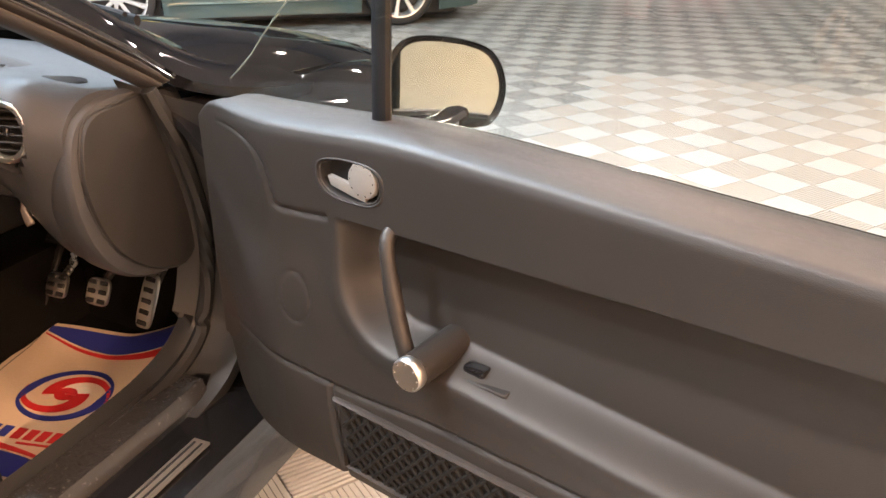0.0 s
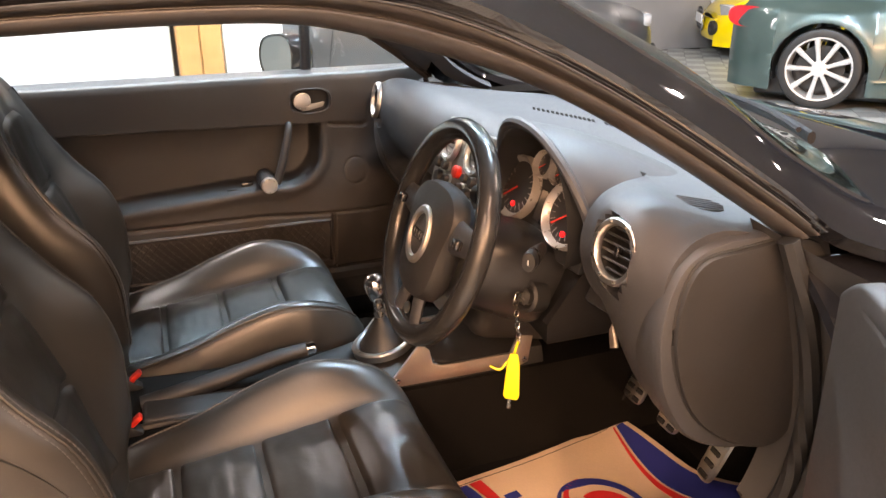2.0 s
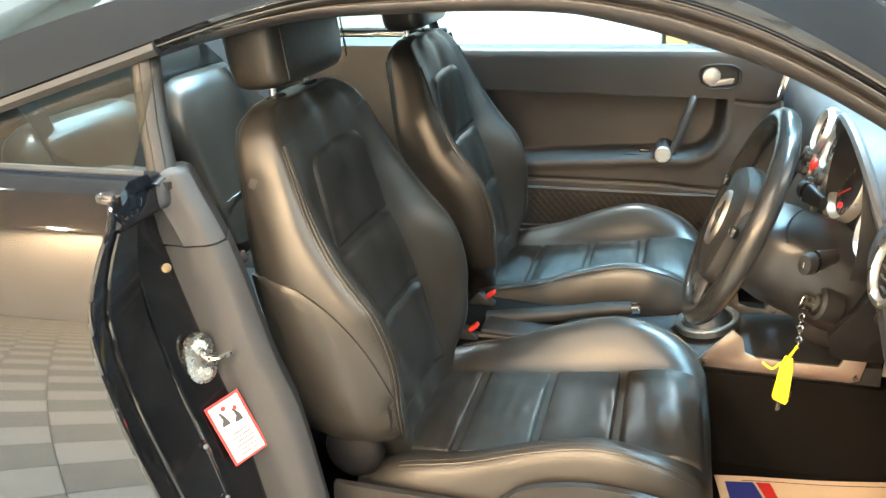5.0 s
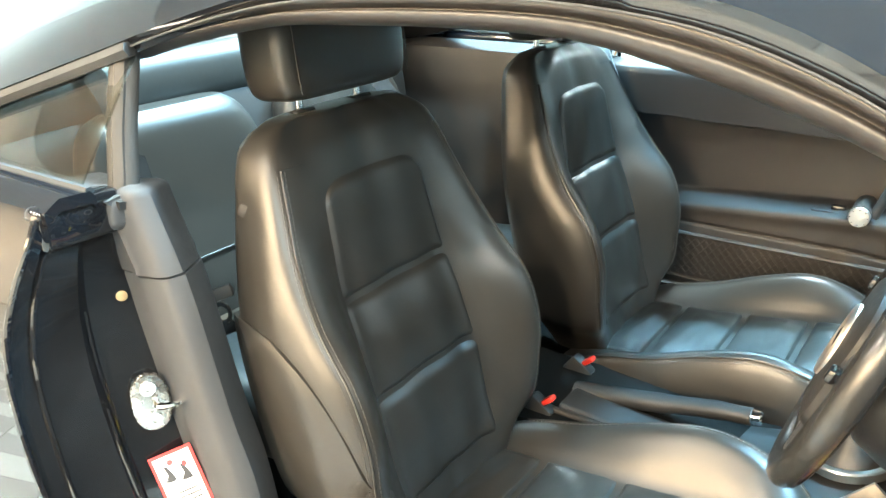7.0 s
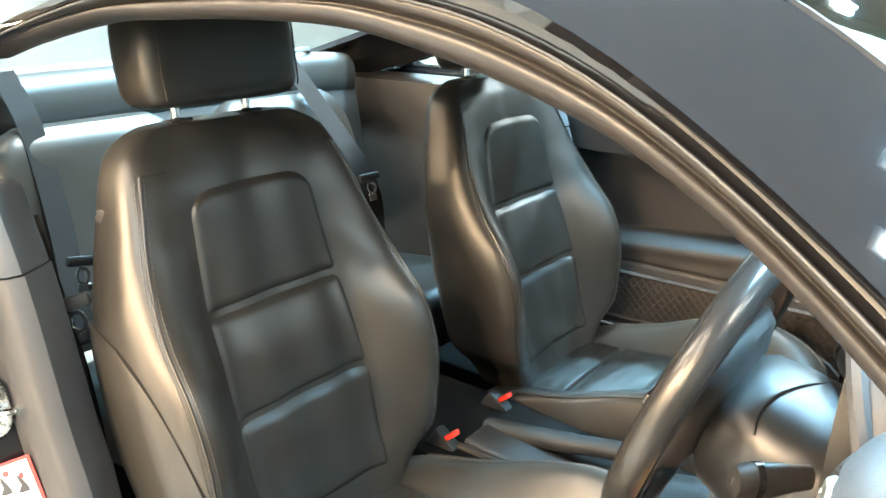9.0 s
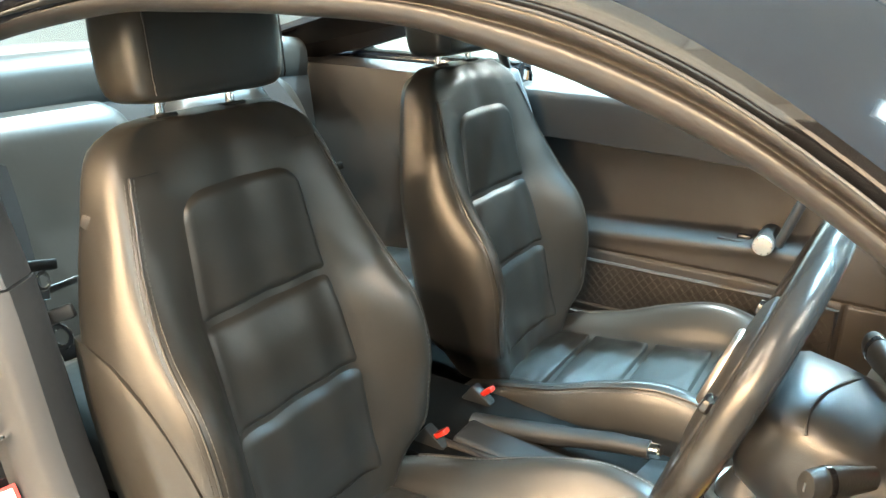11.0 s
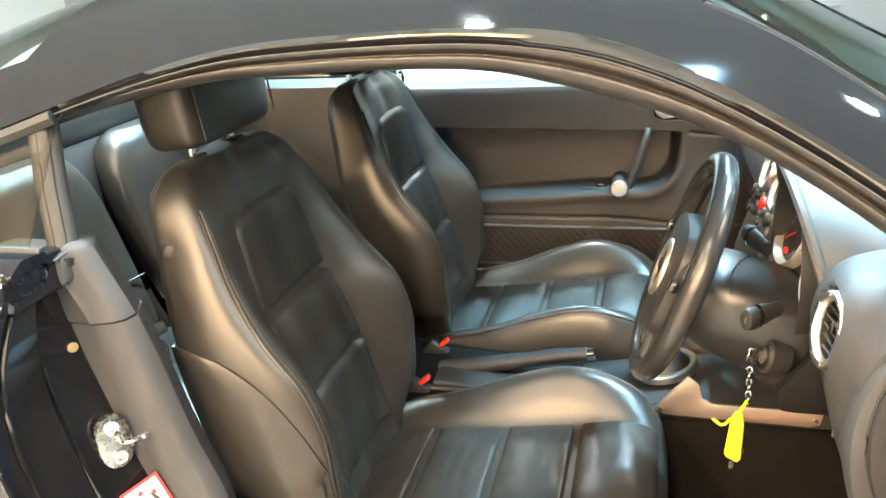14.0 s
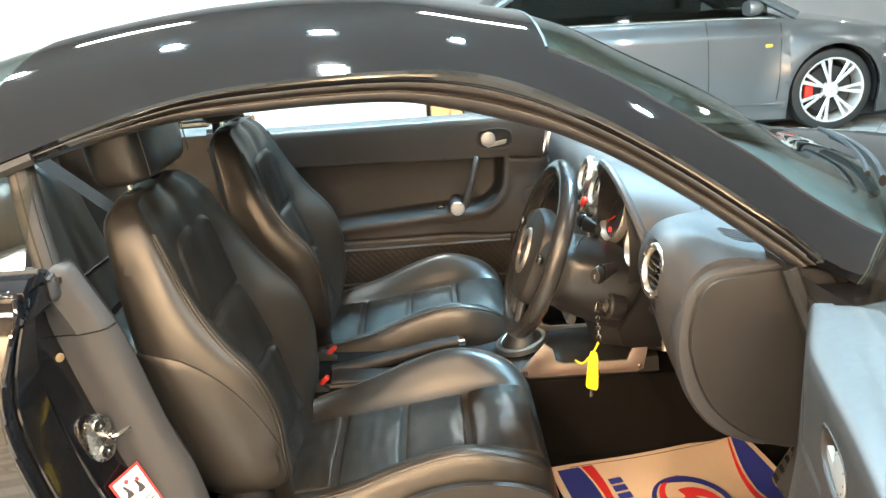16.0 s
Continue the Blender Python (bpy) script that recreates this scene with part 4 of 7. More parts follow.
rows = [dash_row(x) for x in span(-0.668, 0.668, 140)]
part("dash_top", slab(rows, lambda q: (0, 0.012, -0.010)), SOFT_DASH, dash, "soft dark dashboard moulding")
for side in (-1, 1):
    # end panel with its oval cover
    prof = [(0.66, 0.897), (0.56, 0.905), (0.495, 0.884), (0.466, 0.83), (0.461, 0.76), (0.480, 0.68), (0.532, 0.609), (0.625, 0.574), (0.72, 0.60), (0.73, 0.86)]
    rows = [[(MID + side * (0.675 + dx), 0.60 + (y - 0.60) * k, 0.755 + (z - 0.755) * k) for y, z in spline(prof, 4, closed=True)] for dx, k in ((-0.055, 0.97), (-0.014, 1.0), (-0.004, 0.992), (0.003, 0.965), (0.006, 0.90))]
    part("end_panel", sheet(rows, wrap=True, caps=True), SOFT_DASH, dash)
    cover = [(0.492, 0.866), (0.56, 0.886), (0.68, 0.880), (0.715, 0.76), (0.68, 0.60), (0.605, 0.592), (0.515, 0.660), (0.474, 0.77)]
    rows = [[(MID + side * (0.683 + dx), 0.61 + (y - 0.60) * 1.03 * k, 0.745 + (z - 0.745) * 1.03 * k) for y, z in spline(cover, 5, closed=True)] for dx, k in ((-0.004, 1.0), (0.002, 0.998), (0.0055, 0.985), (0.0075, 0.90), (0.0085, 0.4))]
    part("end_cover", sheet(rows, wrap=True, caps=True), DARK_PLASTIC, dash, "oval dark end cover of the dashboard")
    groove = [(MID + side * 0.6815, 0.61 + (y - 0.60) * 1.036, 0.745 + (z - 0.745) * 1.036) for y, z in spline(cover, 5, closed=True)]
    part("cover_joint", tube(groove, 0.0016, 6, closed=True), RUBBER, dash)
    part("cover_clip", rbox((0.006, 0.018, 0.005), pose(MID + side * 0.640, 0.478, 0.766), 0.001, 1), ALU, dash, "small bright trim clip")
    # small slotted demister outlet on top
    dm = axes((MID + side * 0.560, 0.590, 0.9085), (side * 0.16, 0.15, 1), (0.28 * side, 0.96, 0))
    outlet = part("demister_outlet", prism(oval(0.040, 0.020, 30, 2.2), 0.005, dm, 0.002), RUBBER, dash, "oval slotted demister outlet")
    for k in range(5):
        o = -0.0144 + k * 0.0072
        w = 0.038 * math.sqrt(max(0.05, 1 - (o / 0.020) ** 2))
        part("slat", rbox((2 * w, 0.0026, 0.003), dm @ pose(0, o, 0.0055), 0.0006, 1), SOFT_DASH, outlet)


def round_vent(at, facing, r, name_label, owner):
    """A round dash vent: knurled alloy ring, dark barrel, curved slats."""
    m = axes(at, facing)
    vent = part("air_vent", lathe([(r * 0.74, -0.032), (r * 0.775, -0.004), (r * 0.79, 0.002), (r * 0.83, 0.0048), (r * 0.96, 0.0055), (r * 1.02, 0.002), (r * 1.03, -0.005)], m, 56, caps=False), ALU, owner, name_label)
    part("vent_housing", lathe([(r * 1.025, -0.004), (r * 1.03, -0.010), (r * 1.03, -0.045)], m, 40, caps=False), DARK_PLASTIC, vent)
    part("barrel", lathe([(r * 0.765, -0.004), (r * 0.73, -0.030), (0.002, -0.032)], m, 36, caps=False), RUBBER, vent)
    for k in range(6):
        o = (k - 2.5) * r * 0.255
        w = math.sqrt(max(1e-5, (r * 0.745) ** 2 - o * o))
        part("slat", rbox((0.0034, 2 * w, 0.012), m @ pose(o, 0, -0.010, 0, 24, 0), 0.001, 1), DARK_PLASTIC, vent)
    part("vane", rbox((r * 0.34, 0.007, 0.010), m @ pose(0, 0, -0.006), 0.0015, 1), GLOSS_BLACK, vent, "black thumb tab")
    for k in range(8):
        a = 2 * math.pi * (k + 0.5) / 8
        part("bolt", lathe([(r * 0.055, 0.0), (r * 0.055, 0.0012), (r * 0.03, 0.0012), (r * 0.028, 0.0002)], m @ pose(r * 0.90 * math.cos(a), r * 0.90 * math.sin(a), 0.005), 10), STEEL, vent)
    return vent


round_vent((0.594, 0.451, 0.866), (0.10, -1, 0.18), 0.046, "round alloy-ringed air vent", dash)
round_vent((-0.568, 0.446, 0.878), (-0.10, -1, 0.18), 0.046, "round alloy-ringed air vent", dash)
# slotted outlet along the windscreen
def dash_height(y):
    return along(sorted((q[0], q[1]) for q in PROFILE[:5]), y)


for k in range(20):
    t = k / 13
    x, y = -0.166 + 0.118 * t, 0.706 + 0.098 * t - 0.012 * t * t
    if k not in (14, 15):
        part("outlet_slot", rbox((0.030, 0.0058, 0.003), pose(x, y, dash_height(y) + 0.0002, -7, 0, -24), 0.0005, 1), CARPET, dash)

# instrument hood
HX = 0.356
arch_rows, tunnel_rows = [], []
for t in span(0, 1, 14):
    y = 0.425 + 0.33 * t
    top, half, foot_z = 1.000 - 0.125 * t ** 1.5 - 0.004, 0.150 + 0.03 * t, 0.84 - 0.02 * t
    row = []
    for a in span(math.radians(205), math.radians(-25), 27):
        c, s = math.cos(a), math.sin(a)
        z = foot_z + (top - foot_z) * s if s > 0 else foot_z + 0.10 * s
        row.append((HX + half * math.copysign(abs(c) ** 0.9, c), y + 0.05 * (1 - max(0, s)) * (1 - t), z))
    arch_rows.append(row)
part("instrument_hood", slab(arch_rows, lambda q: (-(q[0] - HX) * 0.06, 0.0, -0.010)), SOFT_DASH, dash, "arched soft hood over the instruments")
part("hood_lip", tube(arch_rows[0], 0.008, 8), SOFT_DASH, dash)
for t in span(0, 1, 5):
    tunnel_rows.append([((HX + (x - HX) * (0.92 - 0.10 * t)), 0.435 + 0.075 * t, 0.84 + (z - 0.84) * (0.93 - 0.10 * t)) for x, y, z in arch_rows[0]])
part("hood_tunnel", sheet(tunnel_rows), RUBBER, dash, "matt black inside of the hood")
FACE = Vector((0.12, -0.93, 0.34)).normalized()
cluster = part("instrument_panel", rbox((0.165, 0.262, 0.014), axes((0.338, 0.489, 0.860), FACE, (0, 0.34, 0.93)), 0.006, 2), RUBBER, dash, "black instrument panel with two large dials")


def gauge(x, z, r, y=0.470, big=True):
    m = axes((x, y, z), FACE)
    dial = part("dial", lathe([(r * 0.86, -0.006), (r * 0.97, 0.004), (r * 1.02, 0.006), (r * 1.07, 0.001), (r * 1.08, -0.030)], m, 40, caps=False), RING_SILVER, cluster, "alloy-ringed dial")
    part("dial_face", lathe([(r * 0.92, -0.006), (r * 0.85, -0.005), (0.002, -0.005)], m, 32, caps=False), GAUGE_FACE, dial)
    marks = None
    for k in range(17 if big else 9):
        a = math.radians(225 - 270 * k / (16 if big else 8)) + math.pi / 2
        marks = rbox((r * (0.16 if k % 2 else 0.24), r * 0.022, 0.001), m @ Matrix.Rotation(a, 4, "Z") @ pose(r * 0.70, 0, -0.0045), 0, 1, marks)
    part("dial_marks", marks, DIAL_GREY, dial)
    part("needle", rbox((r * 0.75, r * 0.045, 0.002), m @ Matrix.Rotation(math.radians(-55), 4, "Z") @ pose(-r * 0.34, 0, -0.002), 0, 1), RED_PLASTIC, dial, "red needle")
    return dial


gauge(0.410, 0.858, 0.052, 0.477), gauge(0.262, 0.866, 0.052, 0.461)
gauge(0.312, 0.915, 0.022, 0.487, False), gauge(0.360, 0.912, 0.022, 0.492, False)
for x, z in ((0.424, 0.832), (0.276, 0.841)):
    part("warning_lamp", lathe([(0.005, 0), (0.005, 0.003), (0.002, 0.004)], axes((x, 0.466 if x > 0.35 else 0.450, z), FACE), 16), NEEDLE_RED, cluster, "lit red warning lamp")
part("display", rbox((0.040, 0.004, 0.055), pose(0.337, 0.474, 0.850, -20, 0, -7), 0.003, 1), GLOSS_BLACK, cluster, "small dark display")

# lower column panel, ignition and stalks
column = thing("steering_column", "dark steering column shroud with ignition lock and stalks", "steering column", at=(0.345, 0.45, 0.70))
AX = Vector((0, -0.94, 0.34)).normalized()
WHEEL_AT = Vector((0.320, 0.293, 0.826))
m = axes(WHEEL_AT, AX)
COLUMN_UP = Vector((0, 0.34, 0.94)).normalized()


def flatten(x, y, d):
    """A point of the shroud, whose upper half is lower than round."""
    p = m @ Vector((x, y, d))
    return p - COLUMN_UP * max(0.0, (p - m @ Vector((0, 0, d))).dot(COLUMN_UP)) * 0.48


rows = []
for d, r, sq in ((-0.022, 0.040, 1.0), (-0.028, 0.066, 1.0), (-0.042, 0.080, 1.0), (-0.08, 0.088, 1.0), (-0.14, 0.092, 1.0), (-0.20, 0.094, 1.0)):
    rows.append([flatten(x * r * (1.0 if x > 0 else 1.25), y * r * sq, d) for x, y in oval(1, 1, 40, 2.2)])
part("shroud", sheet(rows, wrap=True, caps=True), SHROUD, column, "smooth dark column shroud")
part("shroud_joint", tube([flatten(math.cos(a) * 0.0885, math.sin(a) * 0.0885, -0.08 - 0.02 * math.sin(2 * a)) for a in span(-1.2, 1.9, 20)], 0.0015, 5), RUBBER, column)
rows = [[(x, y, z) for x, y, z in ((0.25, 0.51 + d, 0.80), (0.455, 0.51 + d, 0.80), (0.468, 0.47 + d, 0.77), (0.462, 0.425 + d, 0.70), (0.445, 0.435 + d, 0.66), (0.40, 0.46 + d, 0.63), (0.28, 0.47 + d, 0.63), (0.24, 0.45 + d, 0.70))] for d in (0.0, 0.08, 0.16)]
rows = [[(MID * 0 + x + (0.35 - x) * k, y, z + (0.71 - z) * k) for x, y, z in rows[0]] for k in (0.15, 0.06)] + rows
# near-black webbing material puts the shade under the dash into the colour
low = part("lower_panel", sheet(rows, wrap=True, caps=True), BELT_WEB, column, "panel round the ignition lock, coloured dark for its shade")
im = axes((0.408, 0.420, 0.728), (0.25, -0.93, 0.25))
lock = part("ignition_lock", lathe([(0.027, -0.02), (0.027, 0.008), (0.022, 0.012), (0.020, 0.005), (0.014, 0.004), (0.013, 0.012), (0.003, 0.012)], im, 28), RUBBER, column, "black ignition lock")
part("key_blade", rbox((0.022, 0.004, 0.03), im @ pose(-0.004, 0, 0.018), 0.001, 1), STEEL, lock)
sm = axes((0.455, 0.395, 0.858), (0.95, -0.28, 0.05))
for at, face in (((0.488, 0.378, 0.824), (0.72, -0.68, 0.05)), ((0.235, 0.40, 0.85), (-0.93, -0.35, 0.05))):
    sm = axes(at, face)
    stalk = part("stalk", lathe([(0.009, -0.06), (0.010, -0.045), (0.0125, -0.026), (0.0135, 0.0), (0.0115, 0.008), (0.002, 0.009)], sm @ Matrix.Diagonal((1.25, 0.85, 1, 1)), 20), RUBBER, column, "black control stalk")
    part("stalk_ring", lathe([(0.0138, -0.014), (0.0140, -0.008)], sm @ Matrix.Diagonal((1.25, 0.85, 1, 1)), 20), GLOSS_BLACK, stalk)
    part("stalk_mark", rbox((0.008, 0.0016, 0.0012), sm @ pose(0, 0.0, 0.0090), 0, 1), ALU, stalk)
# light switch and lever under the driver vent
knob = part("bonnet_release", tube(spline([(0.540, 0.500, 0.738), (0.551, 0.486, 0.722), (0.563, 0.482, 0.700)], 4), [0.0045] * 4 + [0.0060] * 5, 10, flat=1.5), SATIN_ALU, dash, "bright bonnet release lever")
part("switch_bank", rbox((0.08, 0.02, 0.035), pose(0.530, 0.488, 0.762, -30, 0, 6), 0.006, 2), DARK_PLASTIC, dash, "black switch bank")

# ---- steering wheel ----
RIM_LEATHER = material("polished_rim_leather", (0.020, 0.020, 0.020), 0.22, vary=0.15, scale=60, bump=0.10, bump_scale=420, rough_vary=0.05)
steering = thing("steering_wheel", "black leather three-spoke steering wheel with an alloy hub ring", "steering wheel", at=WHEEL_AT)
RIM_R = 0.168
rim_bm = tube([m @ Vector((RIM_R * math.cos(a), RIM_R * math.sin(a), 0.0)) for a in (2 * math.pi * k / 64 for k in range(64))], 0.0178, 14, closed=True, up=AX)
part("rim", rim_bm, RIM_LEATHER, steering, "worn shiny black leather rim")
hub_shape = spline([(0.078, 0.0), (0.070, 0.060), (0.036, 0.090), (-0.022, 0.078), (-0.092, 0.064), (-0.112, 0.0), (-0.092, -0.064), (-0.022, -0.078), (0.036, -0.090), (0.070, -0.060)], 4, closed=True)
rows = [[m @ Vector((x * k, y * k, z)) for x, y in hub_shape] for k, z in ((0.60, -0.030), (0.90, -0.022), (1.0, -0.010), (1.0, 0.004), (0.95, 0.016), (0.80, 0.022), (0.4, 0.025))]
part("airbag_pad", sheet(rows, wrap=True, caps=True), DARK_PLASTIC, steering, "smooth black airbag pad")
emblem = part("emblem_ring", ring(m @ Vector((-0.010, 0, 0.020)), AX, 0.048, 0.034, 0.010, 40, squash=0.84), SATIN_ALU, steering, "oval satin alloy hub ring")
part("emblem_disc", lathe([(0.036, 0.006), (0.030, 0.0085), (0.002, 0.0095)], axes(m @ Vector((-0.010, 0, 0.018)), AX) @ Matrix.Diagonal((1, 0.86, 1, 1)), 32), SOFT_DASH, emblem)
for k in range(4):
    part("emblem_mark", ring(m @ Vector((-0.010, -0.0165 + k * 0.011, 0.0268)), AX, 0.0085, 0.0062, 0.0020, 20), CHROME, emblem)
for ang, wd in ((90, 0.030), (-90, 0.030)):
    a = math.radians(ang - (4 if ang > 0 else -4))
    pts = [m @ Vector((r * math.cos(a) + 0.012, r * math.sin(a), z)) for r, z in ((0.055, 0.0), (0.10, 0.002), (0.140, 0.002), (0.160, 0.0))]
    spoke = part("spoke", tube(pts, [0.032, 0.026, 0.021, 0.022], 12, flat=0.42, up=AX), SOFT_DASH, steering, "black wheel spoke")
    part("spoke_button", rbox((0.016, 0.020, 0.012), m @ pose(0.012 + 0.005, 0.128 * math.sin(a), 0.020), 0.004, 2), GLOSS_BLACK, spoke)
for off in (-0.026, 0.026):
    pts = [m @ Vector((x, y, z)) for x, y, z in ((-0.075, off, 0.0), (-0.115, off * 1.15, 0.002), (-0.145, off * 1.5, 0.002), (-0.160, off * 1.9, 0.0))]
    part("spoke", tube(pts, [0.020, 0.017, 0.016, 0.016], 10, flat=0.5, up=AX), SOFT_DASH, steering, "black wheel spoke")
part("lower_badge", lathe([(0.010, 0), (0.010, 0.003), (0.004, 0.004)], axes(m @ Vector((-0.135, 0, 0.004)), AX), 16), ALU, steering)

# ---- centre stack and console ----
stack = thing("centre_stack", "centre stack with round vents and rotary controls in alloy", "centre stack", at=(MID, 0.5, 0.6))
sp = axes((MID, 0.452, 0.800), (0, -0.96, 0.28), (0, 0, 1))
part("stack_panel", prism([(0.122, -0.115), (0.122, 0.115), (0.0, 0.135), (-0.24, 0.115), (-0.24, -0.115), (0.0, -0.135)], 0.02, sp @ pose(0, 0, -0.012), 0.006), STACK_GREY, stack, "dark satin centre panel")
part("radio_cover", rbox((0.085, 0.21, 0.012), sp @ pose(-0.055, 0, 0.008), 0.004, 2), STACK_GREY, stack, "hinged alloy radio cover")
for yy in (-0.065, 0.065):
    mm = sp @ pose(0.080, yy, 0.014)
    round_vent(mm.translation, (0, -0.96, 0.28), 0.044, "round centre air vent", stack)
for k, (a, b, r) in enumerate([(0.028, -0.09, 0.012), (0.028, -0.055, 0.010), (0.028, 0.055, 0.010), (0.028, 0.09, 0.012), (0.0, -0.075, 0.014), (0.0, 0.075, 0.014), (0.004, -0.035, 0.009), (0.004, 0.035, 0.009)]):
    knob = part("rotary_knob", lathe([(r, 0), (r, 0.012), (r * 0.8, 0.016), (0.002, 0.016)], sp @ pose(a, b, 0.008), 20), DARK_PLASTIC, stack, "small dark round button")
    part("knob_ring", lathe([(r * 1.18, 0), (r * 1.18, 0.004), (r * 1.02, 0.005)], sp @ pose(a, b, 0.008), 20, caps=False), ALU, knob)
part("hazard_button", lathe([(0.013, 0), (0.013, 0.010), (0.009, 0.013), (0.002, 0.013)], sp @ pose(0.028, 0.0, 0.008), 24), RED_PLASTIC, stack, "red hazard button")
part("lower_housing", rbox((0.235, 0.20, 0.20), pose(MID, 0.555, 0.585, -12), 0.03, 3), DARK_PLASTIC, stack)
for side in (-1, 1):
    plate = [(0.262, 0.447), (0.325, 0.522), (0.345, 0.505), (0.352, 0.474), (0.372, 0.466), (0.522, 0.464), (0.553, 0.535), (0.578, 0.530), (0.562, 0.438), (0.545, 0.432), (0.285, 0.436)]
    pm = Matrix(((0, 0, side, MID + side * 0.108), (1, 0, 0, 0), (0, 1, 0, 0), (0, 0, 0, 1)))
    brace = part("brace", prism(plate, 0.006, pm, 0.0015), SATIN_ALU, stack, "angled satin alloy brace plate")
    for y, z in ((0.277, 0.449), (0.553, 0.446)):
        part("brace_screw", lathe([(0.006, 0), (0.006, 0.002), (0.003, 0.003)], axes((MID + side * 0.1145, y, z), (side, 0, 0)), 12), STEEL, brace)

console = thing("centre_console", "black centre console between the front seats with gear lever and handbrake", "console", at=(MID, 0.1, 0.3))
rows = []
for y, w, z in ((0.60, 0.105, 0.470), (0.42, 0.105, 0.468), (0.30, 0.102, 0.462), (0.18, 0.098, 0.440), (0.05, 0.092, 0.418), (-0.25, 0.090, 0.412), (-0.45, 0.085, 0.40), (-0.62, 0.08, 0.37)):
    rows.append([(MID + x * w, y, zz) for x, zz in ((-1.12, 0.23), (-1.06, z - 0.04), (-0.96, z - 0.008), (-0.80, z), (0, z + 0.002), (0.80, z), (0.96, z - 0.008), (1.06, z - 0.04), (1.12, 0.23))])
part("console_body", slab(rows, (0, 0, -0.012)), DARK_PLASTIC, console, "black plastic console body")
gear = part("gear_ring", ring((MID - 0.005, 0.285, 0.470), (0, -0.22, 1), 0.066, 0.052, 0.016, 44, x=(1, 0, 0)), ALU, console, "alloy ring round the gear gaiter")
gm = axes((MID - 0.005, 0.285, 0.478), (0, -0.10, 1), (1, 0, 0))
prof = []
for k in range(7):
    r = 0.052 - 0.0055 * k
    prof += [(r, 0.008 * k), (r - 0.004, 0.008 * k + 0.005)]
part("gaiter", lathe(prof + [(0.012, 0.062)], gm, 28), RUBBER, gear, "ribbed black gear gaiter")
part("gear_stick", lathe([(0.012, 0.05), (0.0105, 0.08), (0.011, 0.105)], gm, 16), STEEL, gear)
part("gear_knob", lathe([(0.010, 0.095), (0.015, 0.102), (0.0205, 0.118), (0.0225, 0.133), (0.0205, 0.147), (0.013, 0.155), (0.002, 0.157)], gm, 26), CHROME, gear, "polished alloy gear knob")
lever = part("handbrake", tube(spline([(MID - 0.018, -0.20, 0.425), (MID - 0.018, -0.05, 0.452), (MID - 0.018, 0.06, 0.476), (MID - 0.018, 0.125, 0.485)], 6), [0.020] * 8 + [0.018] * 6 + [0.0165] * 5, 14, flat=0.9), DARK_PLASTIC, console, "black leather handbrake lever")
part("handbrake_button", lathe([(0.0125, 0), (0.0125, 0.018), (0.009, 0.021), (0.002, 0.021)], axes((MID - 0.018, 0.122, 0.4850), (0, 1, 0.14)), 16), CHROME, lever, "bright handbrake button")
part("lever_sleeve", rbox((0.075, 0.30, 0.028), pose(MID + 0.028, -0.05, 0.420, -3), 0.010, 3), DARK_PLASTIC, console)
part("tray_lip", tube([(MID + 0.075, y, 0.432 + 0.05 * max(0, y)) for y in span(-0.25, 0.20, 8)], 0.007, 8), DOOR_TRIM, console)

# pedals
for name, at, w, h, tilt, label in (("accelerator_pedal", (0.508, 0.752, 0.412), 0.044, 0.115, -38, "tall drilled alloy accelerator pedal"), ("brake_pedal", (0.368, 0.757, 0.403), 0.060, 0.060, -40, "drilled alloy brake pedal"), ("clutch_pedal", (0.240, 0.764, 0.390), 0.058, 0.056, -40, "drilled alloy clutch pedal")):
    ped = thing(name, label, "pedal", "foot pedals", at)
    pm = pose(*at, 90 + tilt + 12, 0, 0 if "acc" not in name else -8)
    part("pad", prism(oval(w / 2, h / 2, 24, 4.0), 0.008, pm, 0.003), ALU, ped, "brushed alloy pedal pad")
    n_rows = 5 if "acc" in name else 3
    for k in range(n_rows):
        for sx in ((0,) if "acc" in name else (-0.25, 0.25)):
            part("rubber_stud", rbox((w * (0.62 if sx == 0 else 0.36), 0.010, 0.004), pm @ pose(sx * w, -h / 2 + h * (k + 0.5) / n_rows, 0.0085), 0.0015, 1), RUBBER, ped)
    part("pedal_arm", tube([pm @ Vector((0, h * 0.2, -0.004)), pm @ Vector((0, h * 0.9, -0.03)), Vector(at) + Vector((0, 0.10, 0.20))], 0.009, 8), STEEL if "clutch" in name else DARK_PLASTIC, ped)
rest = thing("foot_rest", "ribbed dark foot rest beside the clutch pedal", "foot rest", at=(0.125, 0.82, 0.35))
part("rest_plate", rbox((0.06, 0.012, 0.20), pose(0.125, 0.83, 0.37, -36), 0.004, 1), DARK_PLASTIC, rest)
for k in range(7):
    part("rib", rbox((0.05, 0.006, 0.012), pose(0.125, 0.823 + (k - 3) * 0.0165, 0.37 + (k - 3) * 0.0225, -36), 0.002, 1), RUBBER, rest)

